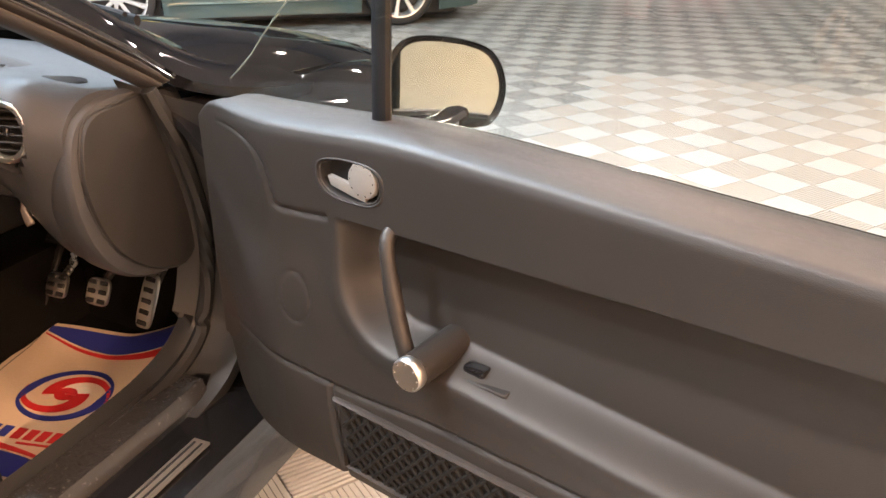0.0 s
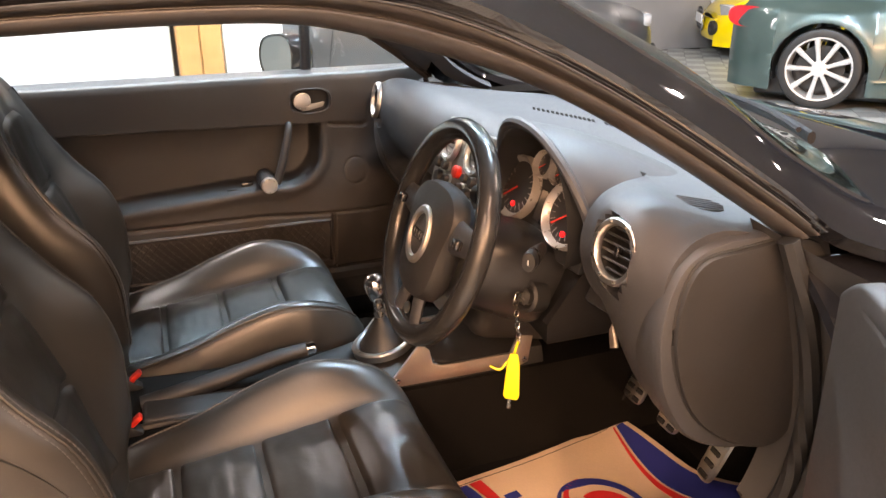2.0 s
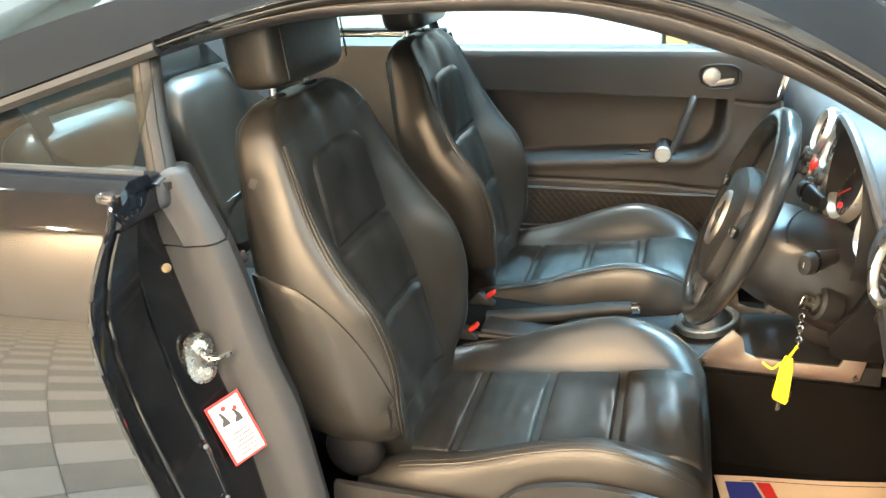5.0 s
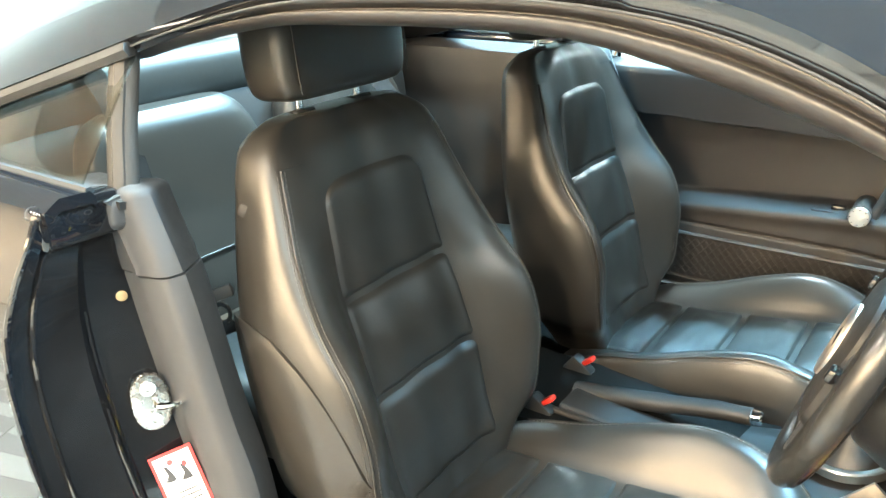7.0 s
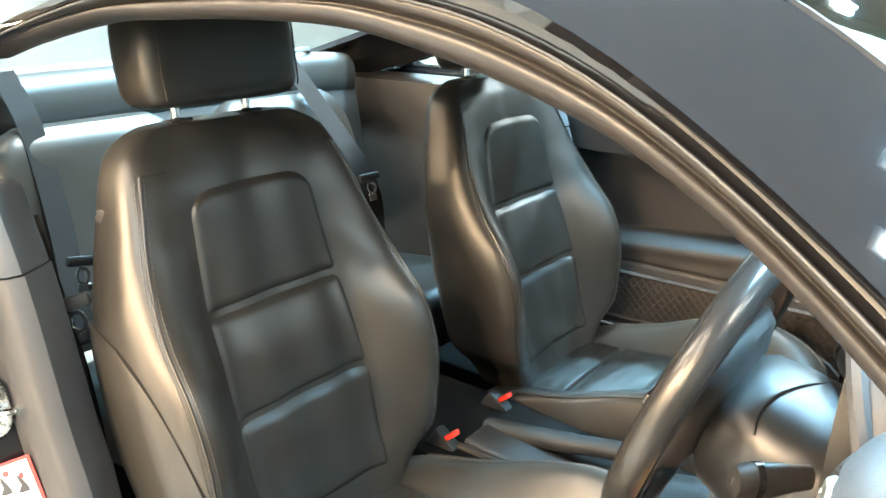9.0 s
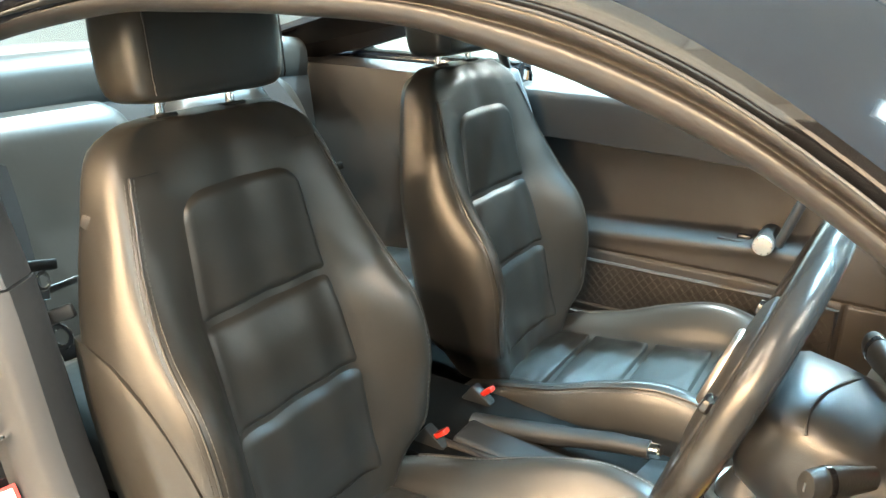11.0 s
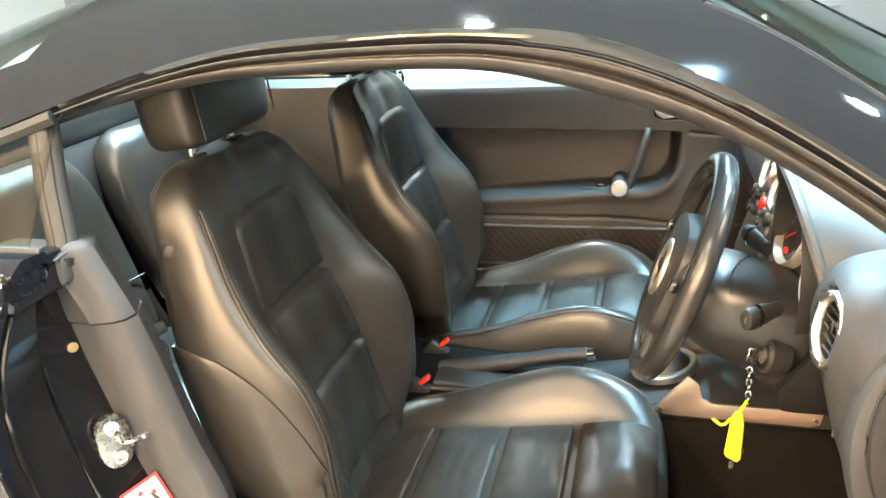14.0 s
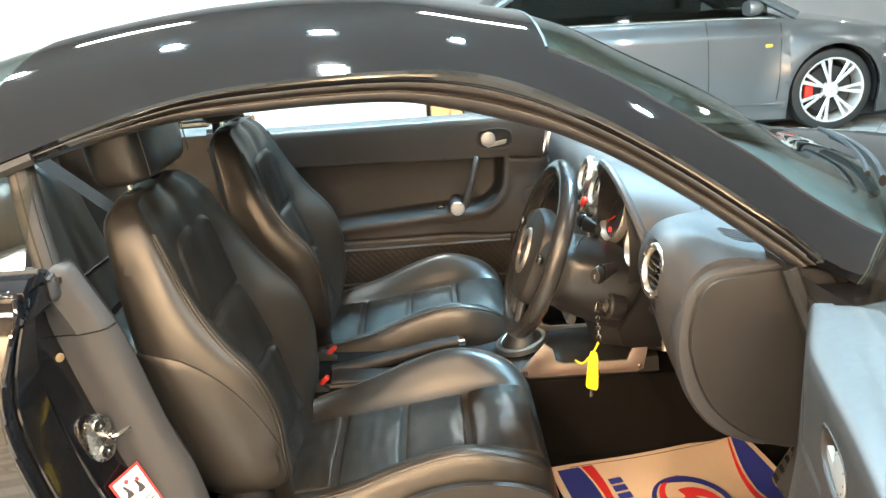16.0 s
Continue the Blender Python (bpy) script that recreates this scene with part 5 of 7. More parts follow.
# key ring with its yellow tag
keys = thing("key_tag", "yellow plastic key tag hanging from the ignition on a short chain", "key tag", at=(0.425, 0.405, 0.62))
chain = None
for k in range(6):
    c = Vector((0.420 + 0.002 * k, 0.392, 0.708 - 0.0088 * k))
    chain = tube([c + Vector((0.0038 * math.cos(a) * (k % 2), 0.0038 * math.cos(a) * ((k + 1) % 2), 0.0062 * math.sin(a))) for a in (2 * math.pi * j / 12 for j in range(12))], 0.0011, 5, chain, closed=True)
part("chain", chain, CHROME, keys, "short bright chain")
km = axes((0.441, 0.378, 0.612), (0.80, -0.58, 0.08), (0.05, 0, 1))
part("tag_plate", prism([(0.036, -0.006), (0.036, 0.006), (0.022, 0.010), (-0.038, 0.013), (-0.043, 0.009), (-0.043, -0.010), (-0.036, -0.013), (0.022, -0.010)], 0.003, km, 0.001), YELLOW_TAG, keys, "yellow tag plate")
part("tag_tail", tube(spline([km @ Vector(q) for q in ((0.022, 0.010, 0.001), (0.008, 0.020, 0.006), (0.012, 0.036, 0.008))], 5), 0.0022, 6), YELLOW_TAG, keys)
part("tag_strap", tube([km @ Vector((0.036, 0, 0.001)), (0.431, 0.391, 0.664)], 0.0022, 6), YELLOW_TAG, keys)
part("key_fob", prism(oval(0.022, 0.012, 20, 3), 0.010, km @ pose(-0.022, 0.003, -0.014), 0.003), GLOSS_BLACK, keys, "black key behind the tag")
part("key_tip", rbox((0.022, 0.006, 0.003), km @ pose(-0.054, 0.004, -0.007), 0.0008, 1), STEEL, keys)

# paper footwell mat
mat_thing = thing("paper_mat", "buff paper footwell mat printed with a blue and red swirl", "floor mat", at=(0.36, 0.6, 0.24))


MAT_AT, MAT_TURN, MAT_W, MAT_L = (0.142, 0.795), radians(9.5), 0.41, 0.49


def paper_point(a, b, lift=0.0):
    """A point of the mat: a metres from its inner edge, b metres back from its edge by the pedals."""
    x, y = MAT_AT[0] + a * math.cos(MAT_TURN) + b * math.sin(MAT_TURN), MAT_AT[1] + a * math.sin(MAT_TURN) - b * math.cos(MAT_TURN)
    rise = 0.012 * smooth(0.10, 0.0, b) + 0.055 * smooth(0.20, 0.42, a) * smooth(0.30, 0.0, b) + 0.010 * smooth(0.30, 0.42, a)
    return np.array((x, y, 0.243 + rise + 0.002 * math.sin(23 * a + 17 * b) + lift))


part("paper_sheet", slab([[paper_point(MAT_W * a, MAT_L * b) for a in span(0, 1, 26)] for b in span(0, 1, 34)], (0, 0, -0.0012)), PAPER, mat_thing, "buff paper sheet")
part("fold_line", tube([paper_point(0.014, b, 0.0004) for b in span(0.05, 0.44, 24)], 0.0007, 5), DOOR_TRIM, mat_thing)


def print_shape(name, edge_a, edge_b, mat_ink):
    """A printed band between two edge curves given in the mat's own metres."""
    part(name, slab([[paper_point(*(np.array(p) * (1 - t) + np.array(q) * t), 0.0032) for t in span(0, 1, 8)] for p, q in zip(edge_a, edge_b)], (0, 0, -0.0012)), mat_ink, mat_thing)


# wavy blue and red bands at both ends, the second pair turned half round
for turned in (False, True):
    blue_a, blue_b, red_a, red_b = [], [], [], []
    pick = (lambda p: (MAT_W - p[0], MAT_L - p[1])) if turned else (lambda p: p)
    for u in span(0, 1, 30):
        a = 0.022 + 0.366 * u
        near = 0.022 + 0.052 * math.sin(math.pi * (0.06 + 0.72 * u)) ** 0.9 + 0.012 * u
        blue_a.append(pick((a, 0.016))), blue_b.append(pick((a, near)))
        red_a.append(pick((a, near + 0.006))), red_b.append(pick((a, near + 0.010 + 0.022 * u ** 1.5)))
    print_shape("blue_band", blue_a, blue_b, INK_BLUE)
    print_shape("red_band", red_a, red_b, INK_RED)
# round swirl: a red S with two tails between two tapering blue arcs
LOGO, LOGO_R = (0.214, 0.232), 0.098
on_logo = lambda r, a: (LOGO[0] + LOGO_R * r * math.cos(a), LOGO[1] - LOGO_R * 0.86 * r * math.sin(a))
for base in (0.0, math.pi):
    arc_in, arc_out, tail_in, tail_out = [], [], [], []
    for t in span(0, 1, 34):
        a = base + math.radians(212 - 195 * t)
        thick = 0.25 * min(1.0, t / 0.18) ** 0.6 * (1 - t) ** 0.55 + 0.012
        arc_in.append(on_logo(1.0 - thick, a)), arc_out.append(on_logo(1.0, a))
        a = base + math.radians(195 - 205 * t)
        mid_r, half = 0.30 + 0.72 * t ** 1.35, 0.20 * (1 - t) ** 0.8 + 0.008
        tail_in.append(on_logo(max(0.02, mid_r - half), a)), tail_out.append(on_logo(mid_r + half, a))
    print_shape("blue_arc", arc_in, arc_out, INK_BLUE)
    print_shape("red_tail", tail_in, tail_out, INK_RED)
print_shape("red_core", [on_logo(0.02, a) for a in span(0, 2 * math.pi, 30)], [on_logo(0.24, a) for a in span(0, 2 * math.pi, 30)], INK_RED)
# the maker's lettering, as plain bars
for k in range(9):
    a, ink = 0.085 + k * 0.0272 + (0.003 if k > 3 else 0.0), (INK_BLUE if k < 4 else INK_RED)
    print_shape("letter_bar", [(a, 0.345 + 0.030 * t) for t in span(0, 1, 5)], [(a + 0.019, 0.345 + 0.030 * t) for t in span(0, 1, 5)], ink)
print_shape("small_print", [(a, 0.383) for a in span(0.22, 0.32, 8)], [(a, 0.388) for a in span(0.22, 0.32, 8)], INK_RED)

# ---- seats ----
BACK = [  # height, front of the middle, back face, half width, bolster stand
    (0.400, -0.235, -0.345, 0.150, 0.010), (0.46, -0.252, -0.362, 0.190, 0.030), (0.505, -0.264, -0.373, 0.232, 0.055), (0.56, -0.278, -0.385, 0.246, 0.070), (0.64, -0.300, -0.402, 0.252, 0.090), (0.72, -0.325, -0.420, 0.252, 0.088),
    (0.79, -0.350, -0.437, 0.244, 0.058), (0.86, -0.366, -0.452, 0.226, 0.030), (0.925, -0.380, -0.464, 0.205, 0.014), (0.97, -0.392, -0.472, 0.190, 0.006), (1.002, -0.405, -0.474, 0.172, 0.0),
    (1.019, -0.420, -0.466, 0.145, 0.0)]
CUSHION = [  # distance, top of the middle, half width, bolster stand, underside
    (-0.30, 0.395, 0.215, 0.010, 0.29), (-0.22, 0.412, 0.232, 0.026, 0.27), (-0.10, 0.424, 0.240, 0.048, 0.26), (0.0, 0.436, 0.244, 0.076, 0.26), (0.10, 0.450, 0.246, 0.088, 0.265),
    (0.18, 0.464, 0.242, 0.062, 0.275), (0.245, 0.462, 0.228, 0.030, 0.29), (0.280, 0.435, 0.205, 0.008, 0.31), (0.290, 0.395, 0.19, 0.0, 0.33)]


def stitches(points, r=0.0008, run=0.0052, gap=0.0030):
    """A row of short thread stitches along a curve."""
    pts = [Vector(tuple(q)) for q in points]
    out, dist = None, [0.0]
    for a, b in zip(pts, pts[1:]):
        dist.append(dist[-1] + (b - a).length)
    at = lambda d: Vector(tuple(float(np.interp(d, dist, [q[i] for q in pts])) for i in range(3)))
    d = 0.0
    while d + run < dist[-1]:
        out = tube([at(d), at(d + run)], r, 4, out)
        d += run + gap
    return out


def build_seat(x0, shell_side, y0=0.0):
    seat = thing("car_seat", "black leather sports seat with stitched bolsters and headrest", "car seat", "front seats", (x0, -0.05, 0.235))
    # backrest shell
    def back_loop(z):
        f, b, w, k = along(BACK, z)
        half = [(0.0, f), (0.22 * w, f + 0.004), (0.46 * w, f + 0.004 + 0.03 * k), (0.64 * w, f + 0.62 * k), (0.80 * w, f + k), (0.92 * w, f + 0.90 * k), (0.995 * w, f + 0.35 * k - 0.010), (1.0 * w, (f + b) / 2 - 0.01), (0.965 * w, b + 0.014), (0.86 * w, b), (0.4 * w, b - 0.008), (0.0, b - 0.010)]
        return spline(half + [(-x, y) for x, y in half[-2:0:-1]], 4, closed=True)

    rows = [[(x0 + x, y + y0, z) for x, y in back_loop(z)] for z in span(0.40, 1.019, 60)]
    for k, (dz, sc) in enumerate(((0.006, 0.90), (0.009, 0.72))):
        last = rows[59]
        cx, cy = x0, sum(q[1] for q in last) / len(last)
        rows.append([(cx + (q[0] - cx) * sc, cy + (q[1] - cy) * sc, 1.019 + dz) for q in last])
    back = part("backrest", sheet(rows, wrap=True, caps=True), LEATHER, seat, "black leather backrest with raised bolsters")
    known = {}

    def on_back(x, z, lift=0.0):
        """A point on the front face of the backrest."""
        key = round(z, 3)
        if key not in known:
            curve = back_loop(key)[:25]
            known[key] = ([q[0] for q in curve], [q[1] for q in curve])
        return np.array((x0 + x, y0 + float(np.interp(abs(x), *known[key])) + lift, z))

    def pad(z0, z1, wa, wb, puff, arch=0.0, name="insert_panel"):
        rows = []
        for t_ in [0.5 - 0.5 * math.cos(math.pi * q) for q in span(0, 1, 33)]:
            row = []
            for s_ in [-math.cos(math.pi * q) for q in span(0, 1, 33)]:
                z = z0 + (z1 - z0) * t_ - arch * t_ * abs(s_) ** 7.0
                wd = wa + (wb - wa) * t_
                t, s = t_, s_
                edge = smooth(0.0, 1.0, min(1.0, 11 * min(t, 1 - t))) * smooth(0.0, 1.0, min(1.0, 10 * (1 - abs(s))))
                dome = math.sin(math.pi * t) * (1 - s * s)
                row.append(on_back(s * wd, z, -0.0022 + 0.0080 * edge + puff * 0.6 * dome))
            rows.append(row)
        part(name, slab(rows, (0, -0.02, 0)), LEATHER_WORN, back, "smooth leather insert panel")

    pad(0.776, 0.948, 0.126, 0.112, 0.004, 0.034)
    pad(0.628, 0.776, 0.132, 0.126, 0.010)
    pad(0.455, 0.628, 0.126, 0.133, 0.012)
    for s in (-1, 1):
        # piped seam along the bolster ridge, with a stitched row on both sides
        line = [on_back(s * along(BACK, z)[2] * 0.90, z, 0.0008) for z in span(0.50, 0.975, 40)]
        part("piping", tube(line, 0.0020, 6), LEATHER, back)
        for off in (-0.0065, 0.0055):
            part("seam", stitches([on_back(s * (along(BACK, z)[2] * 0.90 + off), z, 0.0004) for z in span(0.50, 0.975, 40)]), STITCH, back, "row of pale stitches")
        # seam across the shoulder of the backrest
        w_top = along(BACK, 0.972)[2]
        part("seam", tube([on_back(s * w_top * q, 0.972 + 0.004 * q, 0.0002) for q in span(0.66, 0.93, 10)], 0.0008, 5), RUBBER, back)
        # hard side shell low on the outer flank
        if s != shell_side:
            continue
        rows = []
        for t in span(0, 1, 20):
            z = 0.492 + 0.296 * t
            f, b, w, k = along(BACK, z)
            yb, yf = b + 0.006, b + 0.012 + 0.165 * (math.sqrt(max(0.0, 1 - ((0.25 - t) / 0.42) ** 2)) if t < 0.25 else math.sqrt(max(0.0, 1 - ((t - 0.25) / 0.752) ** 2)) ** 0.9)
            rows.append([])
            for q in span(0, 1, 13):
                y = yb + (yf - yb) * q
                on = np.interp(y, (b + 0.014, (f + b) / 2 - 0.01, f + 0.35 * k - 0.01, f + 0.9 * k, f + k), (0.965, 1.0, 0.995, 0.92, 0.80))
                rows[-1].append((x0 + s * (w * on + 0.0055 + 0.003 * math.sin(math.pi * q)), y0 + y, z))
        part("side_shell", slab(rows, (-s * 0.012, 0, 0)), LEATHER, back, "smooth black plastic side shell")
        part("side_tab", prism(oval(0.014, 0.0085, 20, 5.0), 0.0022, axes((x0 + s * 0.2035, y0 - 0.421, 0.922), (s * 0.93, 0.32, 0.15), (0.1 * s, 0.9, -0.3)), 0.0007), DARK_PLASTIC, back, "small dark maker tab")
    part("back_shell", slab([[(x0 + s * 0.74 * along(BACK, z)[2], y0 + along(BACK, z)[1] - 0.012 - 0.012 * (1 - s * s), z) for s in span(-1, 1, 13)] for z in span(0.40, 0.98, 16)], (0, 0.01, 0)), DARK_PLASTIC, back)
    # cushion
    def cushion_loop(y):
        t, w, k, low = along(CUSHION, y)
        half = [(0.0, t), (0.25 * w, t), (0.53 * w, t + 0.02 * k), (0.67 * w, t + 0.58 * k), (0.80 * w, t + k), (0.92 * w, t + 0.86 * k), (1.0 * w, t + 0.2 * k - 0.02), (1.005 * w, max(low + 0.02, t - 0.048)), (0.95 * w, max(low + 0.010, t - 0.078)), (0.88 * w, max(low + 0.005, t - 0.086)), (0.86 * w, low), (0.4 * w, low - 0.005), (0.0, low - 0.005)]
        return spline(half + [(-x, z) for x, z in half[-2:0:-1]], 4, closed=True)

    cush = part("cushion", sheet([[(x0 + x, y + y0, z) for x, z in cushion_loop(y)] for y in span(-0.30, 0.290, 60)], wrap=True, caps=True), LEATHER, seat, "black leather seat cushion with raised bolsters")
    felt = {}

    def on_cushion(x, y, lift):
        """A point on the top of the cushion."""
        key = round(y, 3)
        if key not in felt:
            curve = cushion_loop(key)[:25]
            felt[key] = ([q[0] for q in curve], [q[1] for q in curve])
        return np.array((x0 + x, y0 + y, float(np.interp(abs(x), *felt[key])) + lift))

    for ya, yb, puff in ((-0.255, -0.150, 0.006), (-0.146, -0.012, 0.008), (-0.008, 0.124, 0.010), (0.130, 0.276, 0.017)):
        rows = []
        for t in [0.5 - 0.5 * math.cos(math.pi * q) for q in span(0, 1, 33)]:
            row = []
            for s in [-math.cos(math.pi * q) for q in span(0, 1, 33)]:
                edge = smooth(0.0, 1.0, min(1.0, 14 * min(t, 1 - t))) * smooth(0.0, 1.0, min(1.0, 16 * (1 - abs(s))))
                wrinkle = 0.0020 * noise.noise(Vector((s * 3 + x0, (ya + t * (yb - ya)) * 60, 0.3)))
                row.append(on_cushion(s * 0.140, ya + (yb - ya) * t, -0.005 + 0.0105 * edge + puff * math.sin(math.pi * t) ** 0.7 * (1 - s ** 4) + wrinkle))
            rows.append(row)
        part("insert_panel", slab(rows, (0, 0, -0.02)), LEATHER_WORN, cush, "creased leather insert panel")
    for s in (-1, 1):
        ridge = lambda y, off: on_cushion(s * (along(CUSHION, y)[1] * 0.90 + off), y, 0.0006)
        part("piping", tube([ridge(y, 0.0) for y in span(-0.22, 0.262, 34)], 0.0022, 6), LEATHER, cush)
        for off in (-0.0075, 0.0055):
            part("seam", stitches([ridge(y, off) for y in span(-0.22, 0.262, 34)]), STITCH, cush, "row of pale stitches")
    # plinth with adjuster
    base = part("seat_base", rbox((0.40, 0.44, 0.10), pose(x0, y0 - 0.03, 0.285), 0.02, 2), DARK_PLASTIC, seat, "black seat plinth")
    for s in (-1, 1):
        if s == shell_side:
            part("side_cover", slab([[(x0 + s * (0.246 + 0.020 * math.sin(math.pi * (0.15 + 0.6 * t))), y0 - 0.32 + 0.60 * q, 0.262 + (0.160 + 0.070 * math.sqrt(max(0.0, 1 - ((q - 0.74) / 0.27) ** 2))) * t) for q in span(0, 1, 28)] for t in span(0, 1, 10)], (-s * 0.012, 0, 0)), DARK_PLASTIC, base, "black side cover of the seat base")
        part("slide_rail", rbox((0.03, 0.46, 0.03), pose(x0 + s * 0.17, y0 - 0.03, 0.236), 0.004, 1), STEEL, base)
        if s != shell_side:
            continue
        part("recliner_cover", lathe([(0.052, 0.0), (0.052, 0.012), (0.047, 0.020), (0.034, 0.025), (0.002, 0.028)], axes((x0 + s * 0.205, y0 - 0.297, 0.462), (s, 0, 0.05)), 36), POST_BLACK, base, "round black recliner cover")
    # headrest on two posts
    hm = pose(x0 - 0.002, y0 - 0.452, 1.110, 6)
    rows = []
    for z, w, d, yo in ((-0.062, 0.104, 0.030, 0.002), (-0.056, 0.122, 0.046, 0.001), (-0.035, 0.131, 0.054, 0.0), (0.02, 0.133, 0.056, 0.0), (0.060, 0.127, 0.052, -0.003), (0.084, 0.112, 0.040, -0.006), (0.093, 0.082, 0.022, -0.008)):
        rows.append([hm @ Vector((x * w, yo + y * d, z)) for x, y in oval(1, 1, 48, 4.6)])
    smooth_rows = [[np.array(q) for q in r] for r in rows]
    head = part("headrest", sheet([[c for c in r] for r in zip(*[spline(col, 4) for col in zip(*smooth_rows)])], wrap=True, caps=True), LEATHER, seat, "padded black leather headrest")
    for s in (-1, 1):
        part("headrest_seam", tube([hm @ Vector((s * (0.1145 - 0.9 * max(0.0, abs(z) - 0.045) ** 1.2), 0.0535 - 0.5 * max(0.0, abs(z + 0.005) - 0.04) ** 1.15, z)) for z in span(-0.05, 0.075, 16)], 0.0014, 5), RUBBER, head)
    for s in (-1, 1):
        part("headrest_post", tube([(x0 + s * 0.062, y0 - 0.452, 1.000), (x0 + s * 0.062, y0 - 0.456, 1.08)], 0.0068, 10), CHROME, head, "chrome headrest post")
        part("post_guide", rbox((0.040, 0.024, 0.010), pose(x0 + s * 0.062, y0 - 0.450, 1.0255, 12), 0.003, 1), DARK_PLASTIC, head)
    return seat


build_seat(0.362, 1)
build_seat(-0.333, -1)

# ---- buckles, belts, rear bench ----
for x, face in ((0.098, 1), (-0.072, -1)):
    buckle = thing("seat_belt_buckle", "black seat belt buckle with a red release button", "buckle", "front belt buckles", (x, -0.23, 0.40))
    part("buckle_body", rbox((0.026, 0.052, 0.055), pose(x, -0.232, 0.425, -35), 0.006, 2), DARK_PLASTIC, buckle)
    part("release_button", rbox((0.018, 0.010, 0.030), pose(x, -0.2095, 0.4535, -50), 0.003, 2), RED_PLASTIC, buckle, "red release button")
    part("buckle_stalk", tube([(x, -0.255, 0.40), (x, -0.275, 0.34)], 0.010, 8), DARK_PLASTIC, buckle)

bench = thing("rear_bench", "black leather rear bench with two shaped backrests", "rear seat", at=(MID, -1.0, 0.4))
for s in (-1, 1):
    xc = MID + s * 0.250
    rows = []
    for z, f, d, w in ((0.55, -0.835, 0.10, 0.205), (0.65, -0.865, 0.11, 0.215), (0.76, -0.900, 0.11, 0.218), (0.86, -0.928, 0.11, 0.208), (0.925, -0.950, 0.10, 0.178), (0.952, -0.975, 0.055, 0.140)):
        rows.append([np.array((xc + x * w, f - d / 2 + y * d / 2, z)) for x, y in oval(1, 1, 40, 3.6)])
    cols = [spline(c, 4) for c in zip(*rows)]
    back = part("backrest", sheet(list(zip(*cols)), wrap=True, caps=True), LEATHER, bench, "smooth black leather rear backrest")
    part("seam", tube([(xc - 0.20 + 0.40 * t, -0.868, 0.66 + 0.01 * math.sin(3 * t)) for t in span(0, 1, 10)], 0.002, 5), STITCH, back)
    part("cushion", rbox((0.46, 0.40, 0.15), pose(xc, -0.66, 0.475, 6), 0.05, 4), LEATHER, bench, "black leather rear seat cushion")
rows = []
for x in span(-0.56, 0.56, 24):
    rows.append([np.array((MID + x, -1.085 + y * 0.055, 0.985 + z * 0.060 - 0.015 * (x / 0.56) ** 4)) for y, z in oval(1, 1, 24, 2.8)])
roll = part("upper_roll", sheet(rows, wrap=True, caps=True), LEATHER, bench, "rolled top edge of the rear seat")
part("bench_frame", rbox((1.16, 0.10, 0.42), pose(MID, -1.06, 0.74, 8), 0.02, 2), DARK_PLASTIC, bench)
for s in (-1, 1):
    part("belt_guide", ring((MID + s * 0.385, -1.055, 1.040), (0, -0.5, 1), 0.034, 0.022, 0.012, 24, x=(1, 0, 0), squash=0.5), RUBBER, bench, "oval belt guide")
shelf = thing("parcel_shelf", "dark load cover behind the rear bench", "parcel shelf", at=(MID, -1.4, 0.9))
part("cover", rbox((1.25, 0.50, 0.02), pose(MID, -1.40, 0.915, -4), 0.006, 1), CARPET, shelf)


def belt(label, points, width, tongue_at=None, tongue_dir=(0, 0, -1), face=(1, 0, 0)):
    b = thing("seat_belt", label, "seat belt", "seat belts", points[0])
    pts = [Vector(q) for q in spline(points, 6)]
    rows = []
    for i, q in enumerate(pts):
        ahead = (pts[min(i + 1, len(pts) - 1)] - pts[max(i - 1, 0)]).normalized()
        side = ahead.cross(Vector(face)).normalized()
        rows.append([q + side * (width / 2 * t) for t in (-1, -0.4, 0.4, 1)])
    part("webbing", slab(rows, tuple(Vector(face) * 0.0014)), BELT_WEB, b, "black belt webbing")
    if tongue_at:
        tm = axes(tongue_at, face, tongue_dir)
        t = part("tongue", ring(tm @ Vector((0.012, 0, 0)), face, 0.0165, 0.010, 0.004, 20, x=tongue_dir, squash=0.8), CHROME, b, "bright belt tongue")
        part("tongue_head", rbox((0.018, 0.052, 0.014), tm @ pose(-0.014, 0, 0), 0.004, 2), DARK_PLASTIC, t)
        part("tongue_plate", rbox((0.018, 0.020, 0.003), tm @ pose(0.034, 0, 0), 0.001, 1), CHROME, t)
    return b


belt("black front seat belt hanging by the door pillar", [(0.600, -0.575, 0.90), (0.605, -0.54, 0.84), (0.610, -0.47, 0.65), (0.61, -0.44, 0.34)], 0.046, (0.606, -0.455, 0.795), (0.2, 0.5, -0.7), (0.75, 0.6, 0.2))
belt("black front seat belt on the passenger side", [(-0.60, -0.55, 1.00), (-0.60, -0.55, 0.80), (-0.595, -0.52, 0.36)], 0.046, None, (0, 0, -1), (1, 0.3, 0))
belt("black rear seat belt over the bench", [(0.395, -1.03, 1.055), (0.385, -0.975, 0.96), (0.395, -0.90, 0.80), (0.43, -0.80, 0.58)], 0.046, (0.428, -0.775, 0.735), (0.2, 0.1, -1), (0, 1, 0.25))
belt("black rear seat belt over the bench", [(-0.29, -1.04, 1.045), (-0.285, -0.93, 0.95), (-0.265, -0.735, 0.77), (-0.26, -0.70, 0.60)], 0.046, (-0.262, -0.722, 0.766), (0, 0.2, -1), (0.3, 0.9, 0.25))

